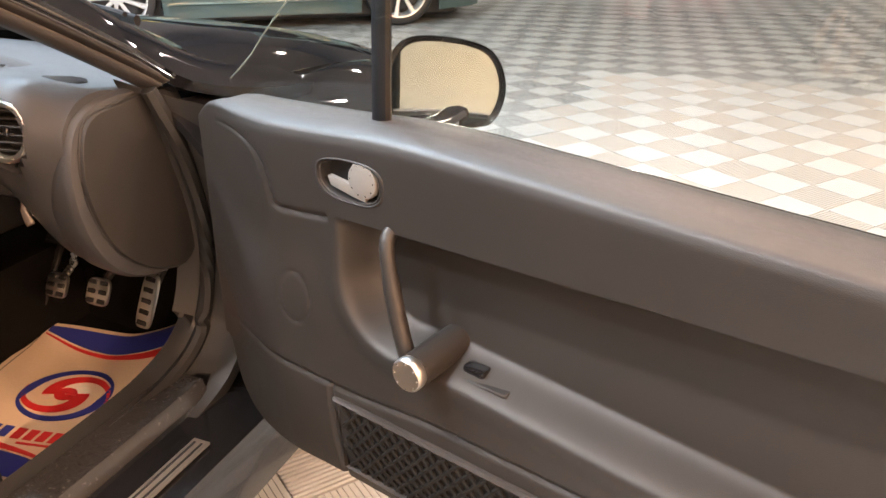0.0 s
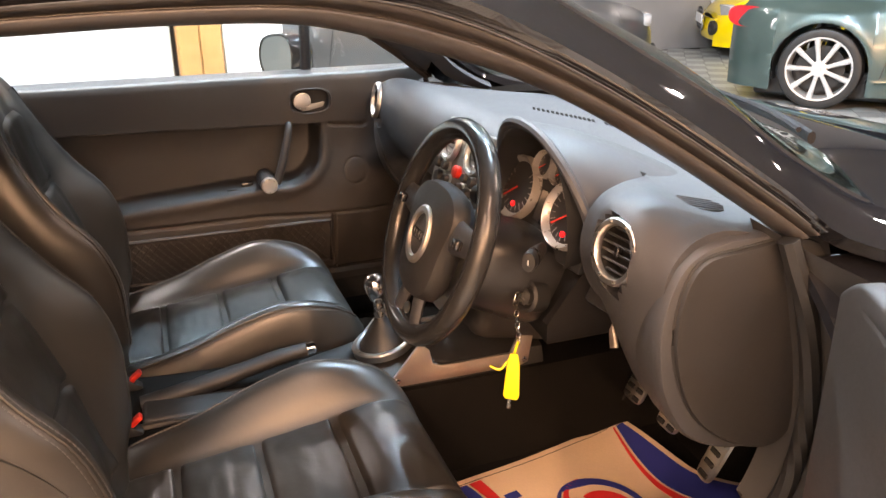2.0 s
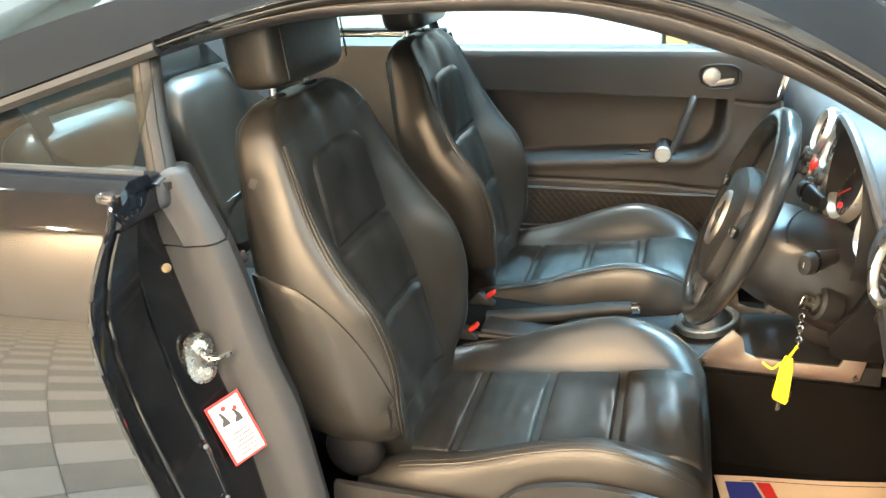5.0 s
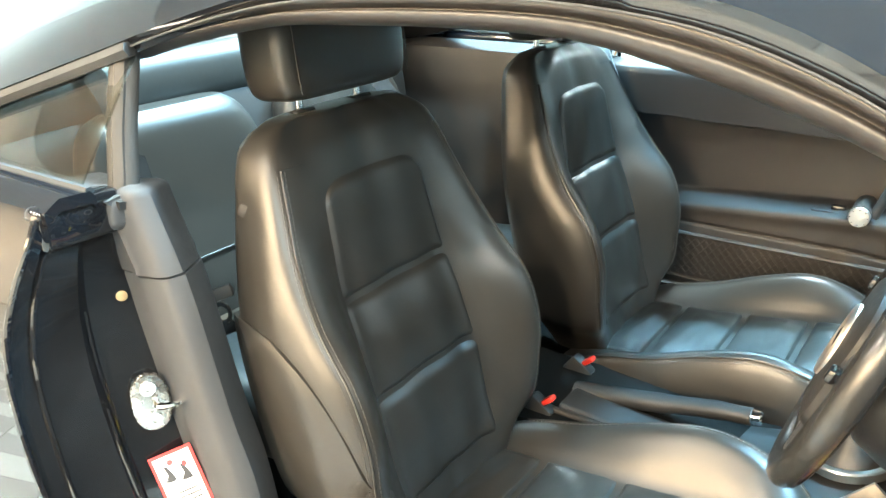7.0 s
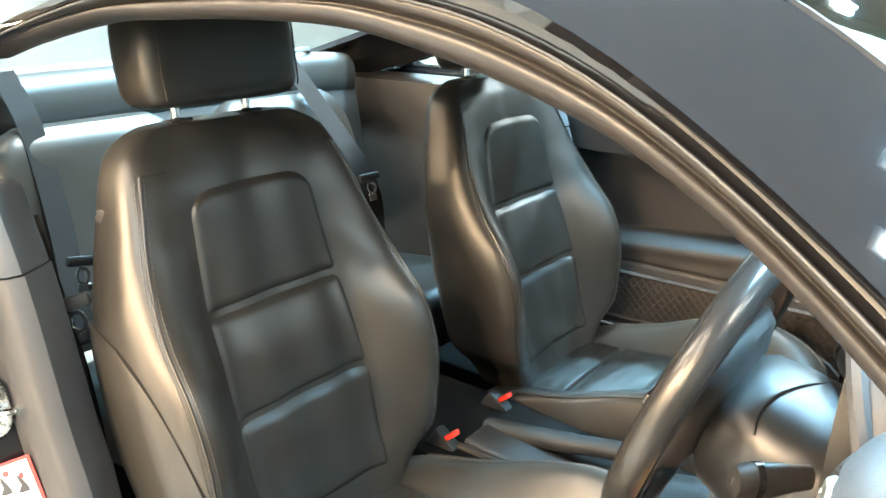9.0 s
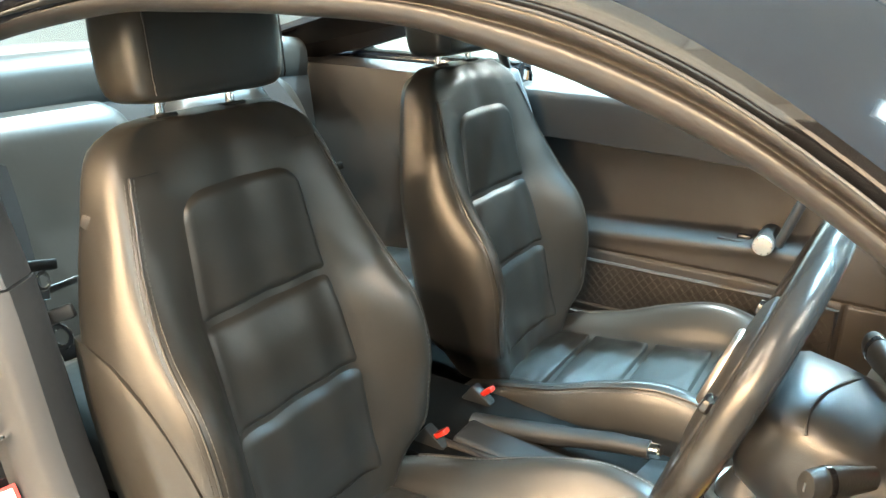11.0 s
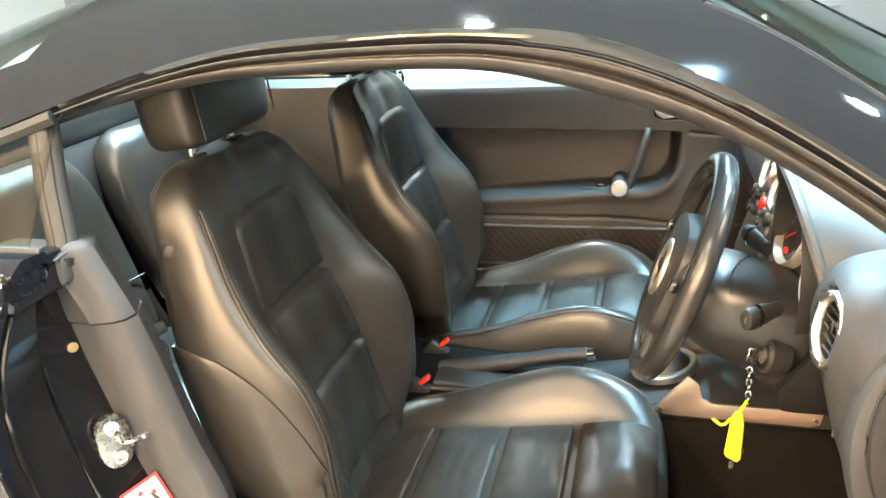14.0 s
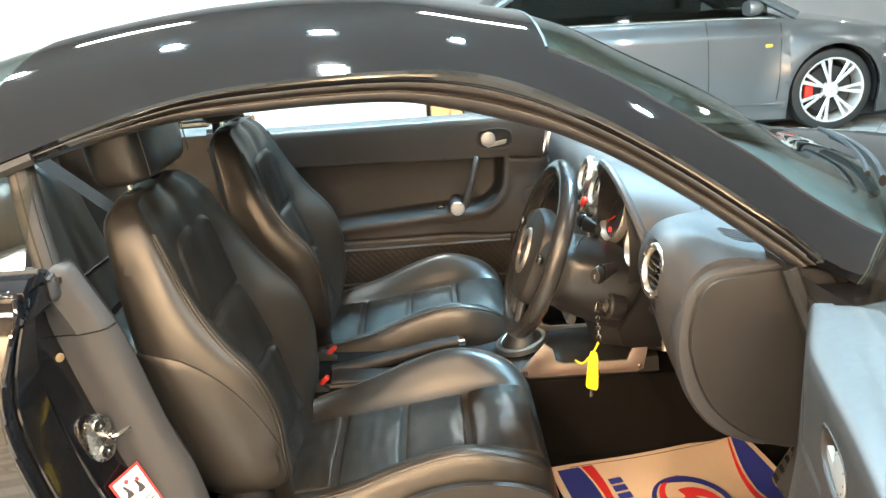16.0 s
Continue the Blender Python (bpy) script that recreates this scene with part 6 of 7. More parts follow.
# inner rear side trims
for s in (-1, 1):
    rows = [[(MID + s * (0.640 - 0.03 * math.sin(math.pi * t)), y, 0.30 + 0.655 * t) for t in span(0, 1, 12)] for y in span(-0.47, -1.25, 16)]
    part("rear_side_trim", slab(rows, (s * 0.012, 0, 0)), DARK_PLASTIC, coupe, "dark rear side trim panel")
    part("trim_ledge", slab([[(MID + s * 0.64, y, 0.955), (MID + s * 0.70, y, 0.972)] for y in span(-0.47, -1.25, 8)], (0, 0, -0.01)), DARK_PLASTIC, coupe)

# ---- showroom ----
WALL_CREAM = material("cream_wall_paint", (0.42, 0.41, 0.39), 0.6, vary=0.03, scale=8, bump=0.05, bump_scale=60)
WALL_PALE = material("pale_wall_paint", (0.74, 0.71, 0.66), 0.6, vary=0.03, scale=8, bump=0.05, bump_scale=60)
WALL_GREY = material("grey_wall_paint", (0.20, 0.20, 0.205), 0.6, vary=0.05, scale=8, bump=0.05, bump_scale=60)
BOARD_WHITE = material("pale_display_board", (0.50, 0.54, 0.535), 0.5, vary=0.03, scale=8, bump=0.05, bump_scale=60)
WALL_WHITE = material("white_wall_paint", (0.70, 0.72, 0.71), 0.6, vary=0.03, scale=8, bump=0.05, bump_scale=60)
# unseen ceiling; dim warm colour sets the tone of reflections in the roof
CEILING_MAT = material("dim_warm_ceiling_paint", (0.24, 0.195, 0.155), 0.8, vary=0.06, scale=5)
TILE_LIGHT = material("light_grey_floor_tile", (0.33, 0.345, 0.34), 0.38, vary=0.06, scale=30, large=0.7, island=0.05)
TILE_DARK = material("mid_grey_floor_tile", (0.21, 0.22, 0.215), 0.40, vary=0.06, scale=30, large=0.7, island=0.06)
TILE_BASE = material("dark_tile_base", (0.08, 0.08, 0.08), 0.7, vary=0.1, scale=10)
TIMBER = material("orange_brown_timber", (0.42, 0.20, 0.07), 0.45, vary=0.2, scale=18, bump=0.1, bump_scale=90)
LAMP_GLOW = glow_material("lit_diffuser", (1.0, 0.98, 0.95), 9.0)

X0, X1, Y0, Y1 = -7.4, 7.0, -7.0, 15.5


def wall(name, a, b, high=CEILING, thick=0.2, mat=None):
    a, b = Vector((*a, 0)), Vector((*b, 0))
    mid, run = (a + b) / 2, b - a
    m = Matrix.Translation(mid + Vector((0, 0, high / 2))) @ Matrix.Rotation(math.atan2(run.y, run.x), 4, "Z")
    return tagged(part(name, rbox((run.length, thick, high), m, 0.004, 1), mat or WALL_GREY), "plain dark grey showroom wall" if mat is None else "plain cream showroom wall", "wall", kind="structure")


wall("wall_west", (X0 - 0.1, Y0), (X0 - 0.1, Y1)), wall("wall_east", (X1 + 0.1, Y0), (X1 + 0.1, Y1), mat=WALL_PALE)
wall("wall_south", (X0 - 0.2, Y0 - 0.1), (X1 + 0.2, Y0 - 0.1), mat=WALL_CREAM), wall("wall_north", (X0 - 0.2, Y1 + 0.1), (X1 + 0.2, Y1 + 0.1))
tagged(part("ceiling", rbox((X1 - X0 + 0.4, Y1 - Y0 + 0.4, 0.15), pose((X0 + X1) / 2, (Y0 + Y1) / 2, CEILING + 0.078), 0), CEILING_MAT), "showroom ceiling with lit fittings, coloured dim and warm for its reflections", "ceiling", kind="structure")
floor = tagged(part("floor", rbox((X1 - X0 + 0.4, Y1 - Y0 + 0.4, 0.2), pose((X0 + X1) / 2, (Y0 + Y1) / 2, -0.118), 0), TILE_BASE), "showroom floor of ribbed grey lozenge tiles", "floor", kind="structure")
for sx, sy, tone, watts in STRIPS:
    fit_ = thing("strip_light", "slim lit ceiling strip light, placed for the light it throws", "ceiling light", "ceiling lights", (sx, sy, CEILING))
    part("housing", rbox((0.20, 1.36, 0.05), pose(sx, sy, CEILING - 0.026), 0.008, 1), WALL_WHITE, fit_)
    part("diffuser", rbox((0.14, 1.26, 0.02), pose(sx, sy, CEILING - 0.062), 0.006, 1), LAMP_GLOW, fit_, "glowing diffuser")

for sx, sy, tone, watts in DOWNLIGHTS:
    fit_ = thing("downlight", "small square lit ceiling downlight, placed for the light it throws", "ceiling light", "ceiling downlights", (sx, sy, CEILING))
    part("housing", rbox((0.22, 0.22, 0.05), pose(sx, sy, CEILING - 0.026), 0.008, 1), WALL_WHITE, fit_)
    part("diffuser", rbox((0.15, 0.15, 0.02), pose(sx, sy, CEILING - 0.062), 0.006, 1), LAMP_GLOW, fit_, "glowing diffuser")

post = thing("white_panel", "low plain white upright panel on the floor", "panel", at=(-4.2, 0.58, 0))
part("board", rbox((0.10, 0.40, 1.0), pose(-4.22, 0.59, 0.50), 0.01, 1), WALL_WHITE, post)
part("panel_foot", rbox((0.30, 0.36, 0.03), pose(-4.22, 0.59, 0.016), 0.005, 1), DARK_PLASTIC, post)
cab = thing("timber_cabinet", "low orange-brown timber cabinet with two doors", "cabinet", at=(-4.25, 0.23, 0))
part("carcass", rbox((0.30, 0.29, 0.95), pose(-4.26, 0.235, 0.476), 0.008, 1), TIMBER, cab)
part("cabinet_top", rbox((0.32, 0.31, 0.03), pose(-4.26, 0.235, 0.966), 0.005, 1), TIMBER, cab)
for k in (-1, 1):
    part("cabinet_door", rbox((0.02, 0.13, 0.80), pose(-4.098, 0.235 + k * 0.07, 0.50), 0.004, 1), TIMBER, cab)
screen_wall = thing("white_partition", "tall plain white display partition", "partition", at=(-3.9, -2.1, 0))
part("board", rbox((0.08, 4.2, 1.75), pose(-4.30, -2.04, 0.877), 0.008, 1), BOARD_WHITE, screen_wall)
part("base_rail", rbox((0.14, 4.2, 0.06), pose(-4.30, -2.04, 0.032), 0.008, 1), ALU, screen_wall)

# ---- other cars ----

def paint(name, base, metal=0.35):
    return material(name, base, 0.32, metal=metal, vary=0.06, scale=400, coat=1.0, coat_rough=0.04, rough_vary=0.05)


def parked_car(name, label, at, heading, spec, body_mat, spokes=9, twin=False, caliper=None):
    """A parked car, front towards its own +y. spec: wheelbase, half width, belt height, roof height, wheel radius, front and rear overhang, long cabin."""
    base, half, belt_z, roof_z, wr, fo, ro, cabin = spec
    M = pose(at[0], at[1], 0, 0, 0, heading)
    car = thing(name, label, "car", "parked cars", (at[0], at[1], 0))
    yf, yr = base / 2 + fo, -base / 2 - ro
    arch = wr + 0.045
    compact = cabin[3] - cabin[0] < 2.9
    low_z = 0.13 if compact else 0.20
    flare, flare_wide = (0.050, 0.20) if cabin[3] - cabin[0] < 2.9 else (0.018, 0.09)

    def body_top(y):
        return along([(yr, belt_z - 0.16), (yr + 0.15, belt_z - 0.02), (yr + 0.6, belt_z + 0.02), (0, belt_z), (base / 2 - 0.35, belt_z - 0.04), (yf - 0.45, belt_z - 0.16), (yf - 0.12, belt_z - 0.28), (yf, belt_z - 0.42)], y)

    def plan(y):
        return half * along([(yr, 0.70), (yr + 0.12, 0.86), (yr + 0.5, 0.97), (0, 1.0), (yf - 0.6, 0.975), (yf - 0.15, 0.85), (yf, 0.66)], y)

    def low_edge(y):
        z = low_z
        for ay in (base / 2, -base / 2):
            d = abs(y - ay)
            if d < arch:
                z = max(z, wr + math.sqrt(arch * arch - d * d))
        return z

    def side_point(y, v, s):
        top, low = body_top(y), low_edge(y)
        z = top + (low - top) * v
        h = (z - 0.2) / max(0.2, top - 0.2)
        x = plan(y) * (0.955 + 0.045 * math.sin(math.pi * min(1, max(0, h)) ** 0.8)) - 0.05 * smooth(0.80, 1.0, h)
        for ay in (base / 2, -base / 2):
            x += flare * smooth(flare_wide, 0.0, abs(math.hypot(y - ay, z - wr) - arch - 0.015))
        if compact:
            x += 0.020 * smooth(0.262, 0.245, z) * smooth(base / 2 - arch + 0.02, base / 2 - arch - 0.05, abs(y))
        else:
            x += 0.006 * smooth(0.03, 0.0, abs(h - 0.34)) * (1 if abs(y) < base / 2 - arch else 0)
        return M @ Vector((s * x, y, z))

    ys = sorted(set([round(q, 4) for q in span(yr, yf, 60)] + [round(ay + d * arch, 4) for ay in (base / 2, -base / 2) for d in (-1.0, -0.995, -0.96, -0.85, 0.85, 0.96, 0.995, 1.0)]))
    for s in (-1, 1):
        part("body_side", slab([[side_point(y, v, s) for v in span(0, 1, 36)] for y in ys], lambda q: M.to_3x3() @ Vector((-s * 0.02, 0, 0))), body_mat, car, "painted car side")
    # bonnet and deck between the sides
    rows = [[M @ Vector((s * (plan(y) * 0.955 - 0.05), y, body_top(y) + 0.05 * (1 - s * s))) for s in span(-1, 1, 13)] for y in span(base / 2 - 0.55, yf, 20)]
    part("bonnet", slab(rows, (0, 0, -0.02)), body_mat, car)
    rows = [[M @ Vector((s * (plan(y) * 0.955 - 0.05), y, body_top(y) + 0.04 * (1 - s * s))) for s in span(-1, 1, 13)] for y in span(yr, yr + 0.62, 10)]
    part("rear_deck", slab(rows, (0, 0, -0.02)), body_mat, car)
    for end, y, sg in (("front_bumper", yf, 1), ("rear_bumper", yr, -1)):
        rows = [[M @ Vector((s * (plan(y) - 0.02), y + sg * 0.09 * (1 - s * s) * (0.6 + 0.4 * math.sin(math.pi * v)), 0.20 + (body_top(y) - 0.20) * v)) for s in span(-1, 1, 17)] for v in span(0, 1, 12)]
        part(end, slab(rows, lambda q: M.to_3x3() @ Vector((0, -sg * 0.02, 0))), body_mat, car)
    # cabin: glass and roof
    c0, c1, c2, c3 = cabin
    rise = [(c0, 0.0), (c1, 1.0), ((c1 + c2) / 2, 1.06), (c2, 1.0), (c3, 0.0)]
    up = lambda y: belt_z + (roof_z - belt_z) * max(0.0, min(1.06, along(rise, y))) / 1.06
    width = lambda y, z: (plan(y) * 0.955 - 0.05) - 0.62 * max(0.0, z - belt_z) * 0.62
    for s in (-1, 1):
        rows = [[M @ Vector((s * width(y, belt_z + (up(y) - belt_z) * v * 0.90), y, body_top(y) + (up(y) - body_top(y)) * v * 0.90)) for v in span(0, 1, 8)] for y in span(c0 + 0.25, c3 - 0.25, 26)]
        pane = part("side_window", slab(rows, lambda q: M.to_3x3() @ Vector((-s * 0.006, 0, 0))), DARK_GLASS, car, "dark side glass")
        part("window_trim", tube([M @ Vector((s * (width(y, belt_z) + 0.012), y, body_top(y) + 0.006)) for y in span(c0 + 0.25, c3 - 0.2, 20)], 0.009, 6), CHROME, car, "bright window line")
        part("roof_rail", tube([M @ Vector((s * width(y, up(y)), y, up(y) - 0.03)) for y in span(c0 + 0.05, c3 - 0.02, 26)], 0.035, 8), body_mat, car)
        mp = M @ Vector((s * (plan(0.5) + 0.07), base / 2 - 0.72, belt_z + 0.07))
        part("door_mirror", sheet([[mp + (M.to_3x3() @ Vector((x * 0.095 * k, d, z * 0.058 * k))) for x, z in oval(1, 1, 20, 2.6)] for k, d in ((0.9, -0.045), (1.0, -0.03), (0.95, 0.03), (0.5, 0.07))], wrap=True, caps=True), body_mat, car, "painted door mirror")
        for yy in ([0.42, -0.62] if c3 - c0 > 2.9 else [0.30]):
            part("door_line", tube([side_point(yy + 0.02 * v, v, s) + M.to_3x3() @ Vector((s * 0.001, 0, 0)) for v in span(0.02, 0.88, 10)], 0.004, 5), RUBBER, car)
        rear_cut = -base / 2 + arch + (0.05 if c3 - c0 < 2.9 else 0.0)
        part("door_line", tube([side_point(rear_cut + 0.16 * (1 - v), v, s) for v in span(0.02, 0.8, 10)], 0.004, 5), RUBBER, car)
        front_cut = base / 2 - arch - 0.05
        part("door_line", tube([side_point(front_cut - 0.05 * v, v, s) for v in span(0.04, 0.8, 10)], 0.004, 5), RUBBER, car)
        sill_pts = [side_point(y, 0.845, s) + M.to_3x3() @ Vector((s * 0.004, 0, 0)) for y in span(rear_cut, front_cut, 12)]
        part("sill_line", tube(sill_pts, 0.007, 5), body_mat, car)
        for yy in ([rear_cut + 0.22, 0.20] if c3 - c0 > 2.9 else [rear_cut + 0.22]):
            hp = [side_point(yy + 0.10 * (t - 0.5) * 2, 0.24, s) + M.to_3x3() @ Vector((s * (0.012 + 0.02 * math.sin(math.pi * t)), 0, 0)) for t in span(0, 1, 7)]
            part("door_handle", tube(hp, 0.012, 8, flat=0.8), body_mat, car, "pull-type door handle")
        rub = [side_point(y, 0.52, s) + M.to_3x3() @ Vector((s * 0.006, 0, 0)) for y in span(rear_cut, front_cut, 10)]
        if c3 - c0 > 2.9:
            part("rubbing_strip", tube(rub, 0.014, 6, flat=1.0), body_mat, car, "body-coloured rubbing strip")
        part("side_repeater", rbox((0.012, 0.055, 0.025), M @ Matrix.Translation((M.inverted() @ side_point(base / 2 - arch - 0.16, 0.26, s))), 0.005, 2), AMBER, car, "small amber side repeater")
        tl = M.inverted() @ side_point(yr + 0.14, 0.16, s)
        part("tail_lamp", sheet([[M @ Vector((tl.x + s * 0.006 - s * 0.10 * max(0, -y) * 1.5 + s * d, tl.y + y * 0.17 - 0.02, tl.z + z * 0.085 - 0.02)) for y, z in oval(1, 1, 24, 2.4)] for d in (-0.05, 0.0, 0.010)], wrap=True, caps=True), LAMP_RED, car, "red tail lamp")
        hl = M @ Vector((s * plan(yf - 0.16) * 0.80, yf - 0.10, body_top(yf - 0.15) - 0.05))
        part("head_lamp", sheet([[hl + M.to_3x3() @ Vector((x * 0.17 * k, d - 0.10 * abs(x + s * 0.3) * k, z * 0.065 * k + 0.03 * d)) for x, z in oval(1, 1, 28, 2.6)] for k, d in ((1.0, 0.0), (1.0, 0.05), (0.85, 0.075))], wrap=True, caps=True), LAMP_CLEAR, car, "clear head lamp")
        fog = M @ Vector((s * half * 0.62, yf + 0.02, 0.34))
        part("fog_lamp", lathe([(0.085, -0.03), (0.085, 0.02), (0.05, 0.03), (0.045, 0.012), (0.002, 0.012)], axes(fog, M.to_3x3() @ Vector((s * 0.25, 1, 0))), 20), DARK_PLASTIC, car)
        for ay in (base / 2, -base / 2):
            q = M @ Vector((s * (half - 0.02), ay, wr))
            t = wheel(car, q.x, q.y, q.z, wr, tuple(M.to_3x3() @ Vector((s, 0, 0))), spokes, ALLOY, twin=twin, rim_r=0.79 if compact else 0.74)
            if caliper:
                cm = axes(q, M.to_3x3() @ Vector((s, 0, 0)), M.to_3x3() @ Vector((0, -1, 0)))
                part("brake_caliper", rbox((0.07, 0.15, 0.05), cm @ pose(wr * 0.50, 0, -0.058), 0.015, 2), caliper, t, "red brake caliper")
            lip = [M @ Vector((s * (plan(ay) * 0.99 + 0.012), ay + arch * 1.01 * math.cos(a), wr + arch * 1.01 * math.sin(a))) for a in span(-0.32, math.pi + 0.32, 26)]
            part("arch_liner", slab([[M @ Vector((s * (half - 0.30), ay + (arch - 0.005) * math.cos(a), wr + (arch - 0.005) * math.sin(a))), M @ Vector((s * (half - 0.03), ay + (arch - 0.005) * math.cos(a), wr + (arch - 0.005) * math.sin(a)))] for a in span(-0.3, math.pi + 0.3, 20)], (0, 0, 0.01)), RUBBER, car)
    rows = [[M @ Vector((s * max(0.1, width(y, up(y))), y, up(y) + 0.035 * (1 - s * s))) for s in span(-1, 1, 13)] for y in span(c1 - 0.05, c2 + 0.05, 16)]
    part("roof", slab(rows, (0, 0, -0.02)), body_mat, car, "painted roof")
    for nm, ya, yb in (("windscreen", c2 + 0.05, c3), ("rear_window", c0, c1 - 0.05)):
        rows = [[M @ Vector((s * max(0.1, width(y, up(y))), y, up(y) + 0.035 * (1 - s * s))) for s in span(-1, 1, 13)] for y in span(ya, yb, 8)]
        part(nm, slab(rows, (0, 0, -0.006)), DARK_GLASS, car)
    gr = [M @ Vector((x * 0.26, yf + 0.085, 0.42 + z * 0.14)) for x, z in oval(1, 1, 28, 4)]
    part("grille", sheet([gr, [q + M.to_3x3() @ Vector((0, 0.012, 0)) for q in gr]], wrap=True, caps=True), DARK_PLASTIC, car, "dark radiator grille")
    part("grille_frame", tube([q + M.to_3x3() @ Vector((0, 0.012, 0)) for q in gr], 0.012, 6, closed=True), CHROME, car)
    for k in range(5):
        part("grille_bar", rbox((0.48, 0.012, 0.010), M @ pose(0, yf + 0.10, 0.33 + k * 0.045), 0.003, 1), CHROME, car)
    part("number_plate", rbox((0.52, 0.012, 0.11), M @ pose(0, yf + 0.115, 0.42), 0.003, 1), WHITE_LABEL, car, "blank white number plate")
    part("underbody", rbox((half * 1.6, yf - yr - 0.5, 0.30 - low_z + 0.06), M @ pose(0, (yf + yr) / 2, (0.24 + low_z) / 2), 0.02, 1), RUBBER, car)
    part("cabin_floor", rbox((half * 1.5, (c3 - c0) * 0.8, 0.3), M @ pose(0, (c0 + c3) / 2, 0.55), 0.05, 1), DARK_PLASTIC, car)
    return car


AMBER = material("amber_lens", (0.85, 0.35, 0.05), 0.15, vary=0.05, coat=0.6)
LAMP_RED = material("red_tail_lens", (0.60, 0.012, 0.02), 0.12, vary=0.15, scale=40, coat=0.8)
LAMP_CLEAR = material("clear_head_lens", (0.62, 0.64, 0.66), 0.08, metal=0.4, vary=0.2, scale=25, coat=0.8)
GREEN_PAINT = paint("grey_green_metallic_paint", (0.046, 0.084, 0.079))
SILVER_PAINT = paint("blue_silver_metallic_paint", (0.075, 0.076, 0.078), 0.4)
YELLOW_PAINT = paint("bright_yellow_paint", (0.90, 0.62, 0.0), 0.0)
PALE_PAINT = paint("pale_silver_paint", (0.42, 0.44, 0.44), 0.5)
RED_PAINT = paint("bright_red_paint", (0.65, 0.02, 0.03), 0.0)
GREY_PAINT = paint("mid_grey_metallic_paint", (0.16, 0.17, 0.18), 0.5)
COUPE_SPEC = (2.42, 0.86, 0.86, 1.32, 0.318, 0.82, 0.76, (-1.30, -0.45, 0.15, 0.95))
SALOON_SPEC = (2.65, 0.90, 0.95, 1.40, 0.33, 0.90, 1.05, (-1.75, -0.95, 0.25, 1.05))

# wheels on the near side touch the floor at the fitted places
g_rear, g_front = Vector((-3.53, 4.94)), Vector((-1.62, 6.38))
g_dir = (g_front - g_rear).normalized()
g_head = math.degrees(math.atan2(-g_dir.x, g_dir.y))
g_mid = (g_rear + g_front) / 2 + Vector((-g_dir.y, g_dir.x)) * 0.84
parked_car("green_coupe", "grey-green metallic coupe with silver nine-spoke wheels", g_mid, g_head, COUPE_SPEC, GREEN_PAINT, 9)
parked_car("silver_saloon", "blue-silver saloon with twin-spoke wheels and red brake calipers", (-5.45, 2.02), 0, SALOON_SPEC, SILVER_PAINT, 7, True, RED_PLASTIC)
parked_car("yellow_car", "bright yellow car parked behind the silver saloon", (-6.0, 8.3), 150, COUPE_SPEC, YELLOW_PAINT, 5)
parked_car("silver_hatchback", "pale silver car facing the middle of the showroom", (-1.9, 12.3), 165, SALOON_SPEC, PALE_PAINT, 7)
parked_car("red_car", "bright red car at the far end of the showroom", (0.5, 13.0), 165, SALOON_SPEC, RED_PAINT, 10)
parked_car("grey_car", "mid grey car at the far end of the showroom", (-4.3, 11.6), 165, SALOON_SPEC, GREY_PAINT, 5, True)

# ---- floor tiles ----
SIDE, TILT_T = 0.205, radians(55)
ca, sa = math.cos(TILT_T), math.sin(TILT_T)


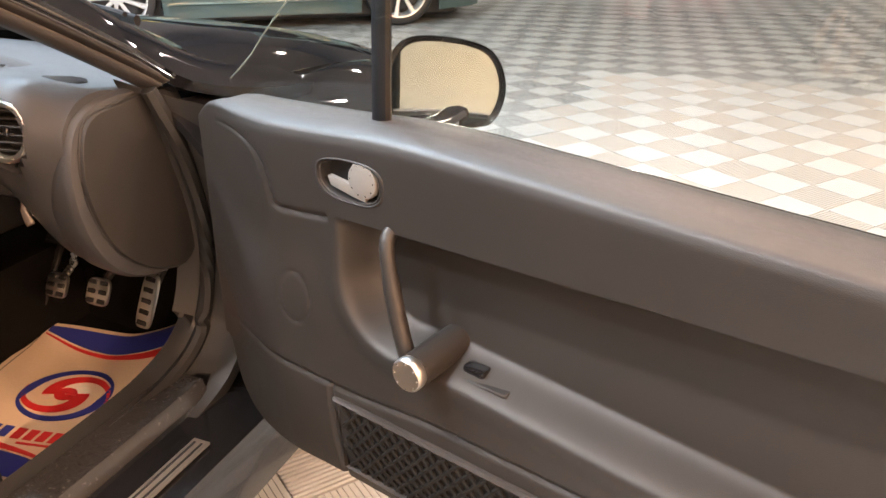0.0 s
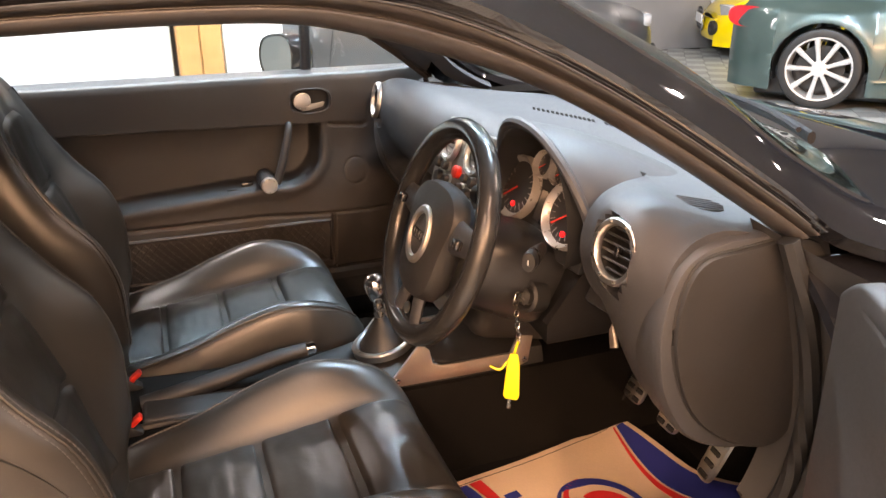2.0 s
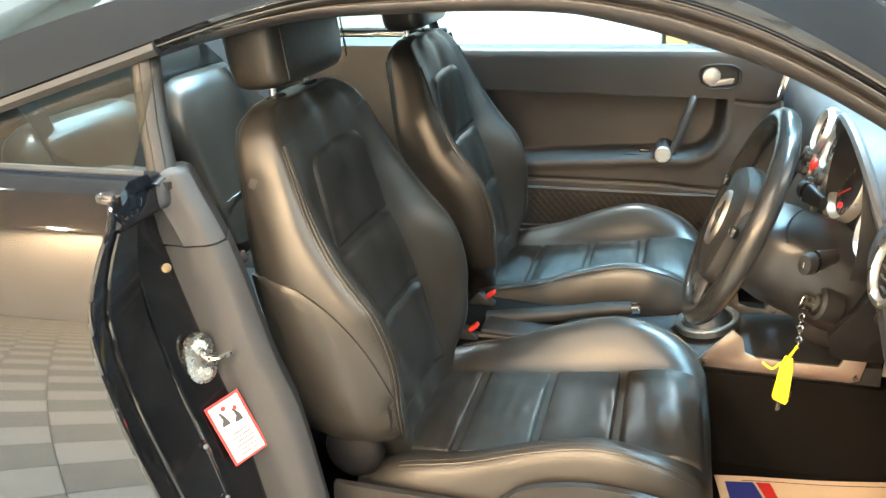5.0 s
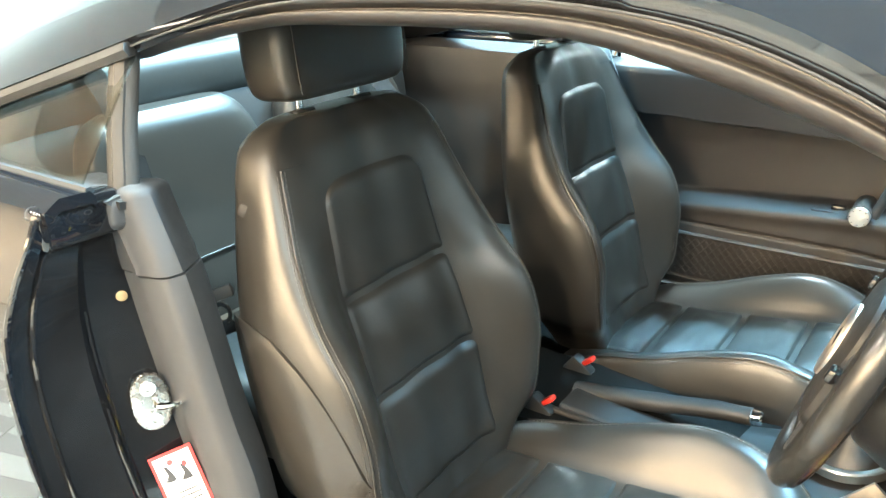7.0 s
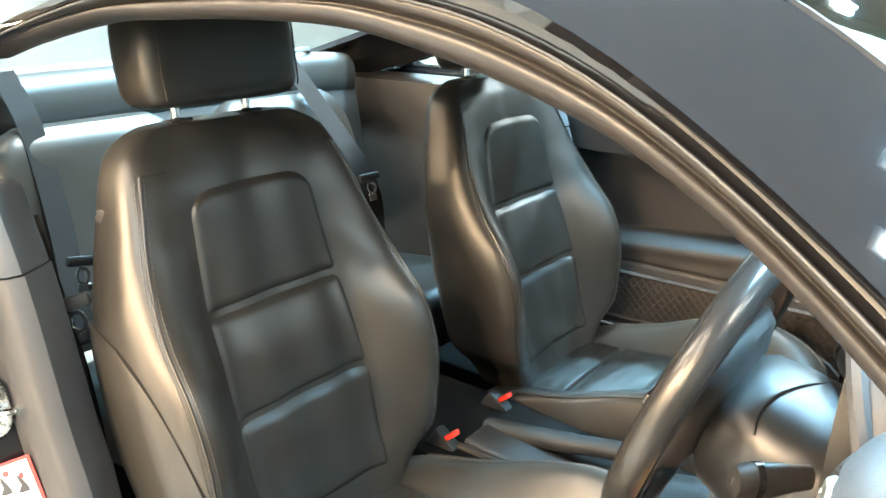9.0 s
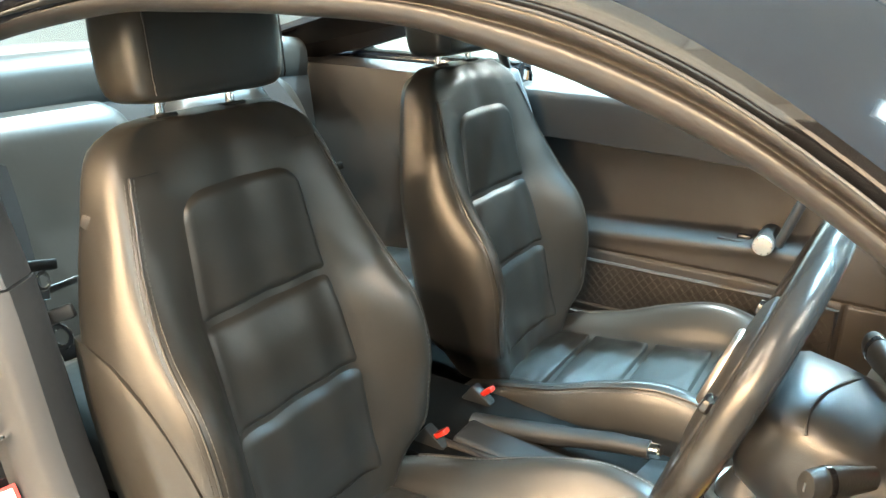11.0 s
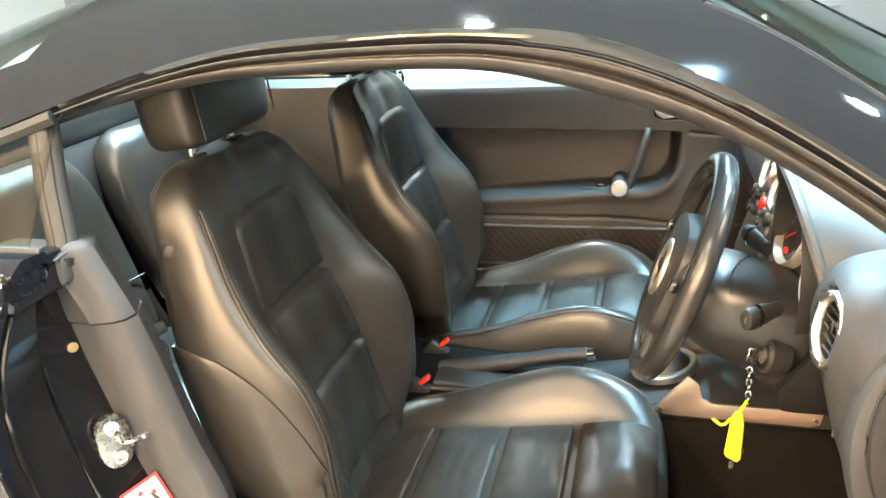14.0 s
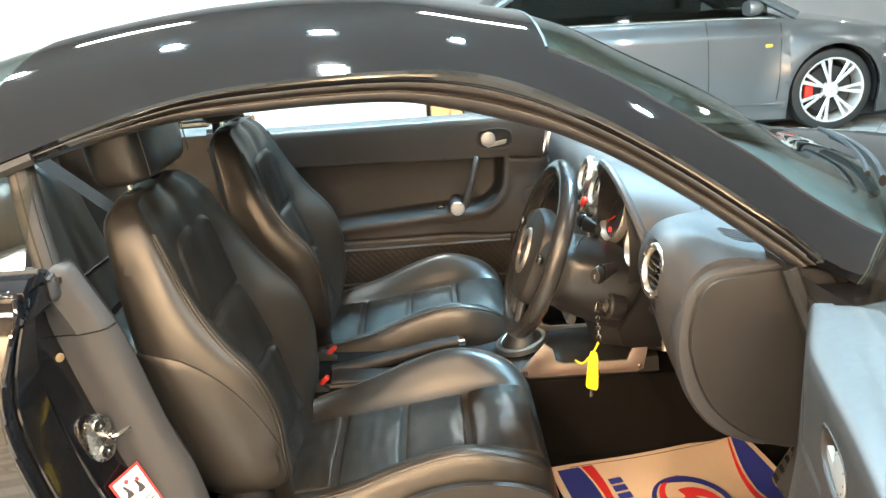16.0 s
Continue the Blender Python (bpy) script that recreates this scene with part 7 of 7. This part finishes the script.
def tile_mesh(name, mat, dark):
    """A low lozenge tile with separate ribs."""
    bm = bmesh.new()
    n, h = 14, SIDE / 2 - 0.002
    pitch = 2 * h / n
    for k in range(n):
        a0, a1 = -h + k * pitch + pitch * (0.25 if dark else 0.07), -h + (k + 1) * pitch - pitch * (0.25 if dark else 0.07)
        quad = [(-h, a0), (h, a0), (h, a1), (-h, a1)] if dark else [(a0, -h), (a1, -h), (a1, h), (a0, h)]
        top = [bm.verts.new((x, y, 0.0)) for x, y in quad]
        low_ = [bm.verts.new((x, y, -0.012)) for x, y in quad]
        bm.faces.new(top)
        for i in range(4):
            bm.faces.new((top[i], low_[i], low_[(i + 1) % 4], top[(i + 1) % 4]))
    bmesh.ops.recalc_face_normals(bm, faces=bm.faces[:])
    me = bpy.data.meshes.new(name)
    bm.to_mesh(me)
    bm.free()
    me.materials.append(mat)
    return me

light_me, dark_me = tile_mesh("floor_tile", TILE_LIGHT, False), tile_mesh("floor_tile", TILE_LIGHT, True)
rest_v, rest_f, rest_m = {0: [], 1: []}, {0: [], 1: []}, {0: [], 1: []}
singles = 0
lat = range(-70, 71)
for i in lat:
    for j in lat:
        x, y = ca * i * SIDE - sa * j * SIDE + 1.0, sa * i * SIDE + ca * j * SIDE + 4.0
        if not (X0 < x < X1 and Y0 < y < Y1):
            continue
        dark = (i + j) % 2
        near = (0.5 < x < 2.7 and 2.2 < y < 5.2) or (0.70 < x < 1.25 and 0.55 < y < 1.0)
        if near and singles < 300:
            ob = new("floor_tile", dark_me if dark else light_me)
            ob.matrix_world = pose(x, y, 0, 0, 0, 55)
            ob.parent = floor
            singles += 1
            continue
        k = len(rest_v[dark])
        h = SIDE / 2 - 0.002
        n = 14 if (-3 < x < 4.5 and 0 < y < 8.5) else 1
        pitch = 2 * h / n
        gap = pitch * (0.25 if dark else 0.07) * (n > 1)
        for r in range(n):
            a0, a1 = -h + r * pitch + gap, -h + (r + 1) * pitch - gap
            quad = [(-h, a0), (h, a0), (h, a1), (-h, a1)] if dark else [(a0, -h), (a1, -h), (a1, h), (a0, h)]
            k = len(rest_v[dark])
            rest_v[dark] += [(x + ca * a - sa * b, y + sa * a + ca * b, 0.0) for a, b in quad]
            rest_f[dark].append((k, k + 1, k + 2, k + 3))
            rest_m[dark].append(int(n == 1))
for d in (0, 1):
    me = bpy.data.meshes.new("floor_tiles")
    me.from_pydata(rest_v[d], [], rest_f[d])
    me.materials.append(TILE_LIGHT)
    me.materials.append(TILE_DARK if d else TILE_LIGHT)
    me.polygons.foreach_set("material_index", [0 if len(rest_f[d]) == 0 else m_ for m_ in rest_m[d]])
    ob = new("floor_tiles", me)
    ob.parent = floor
    tagged(ob, kind="stuff")
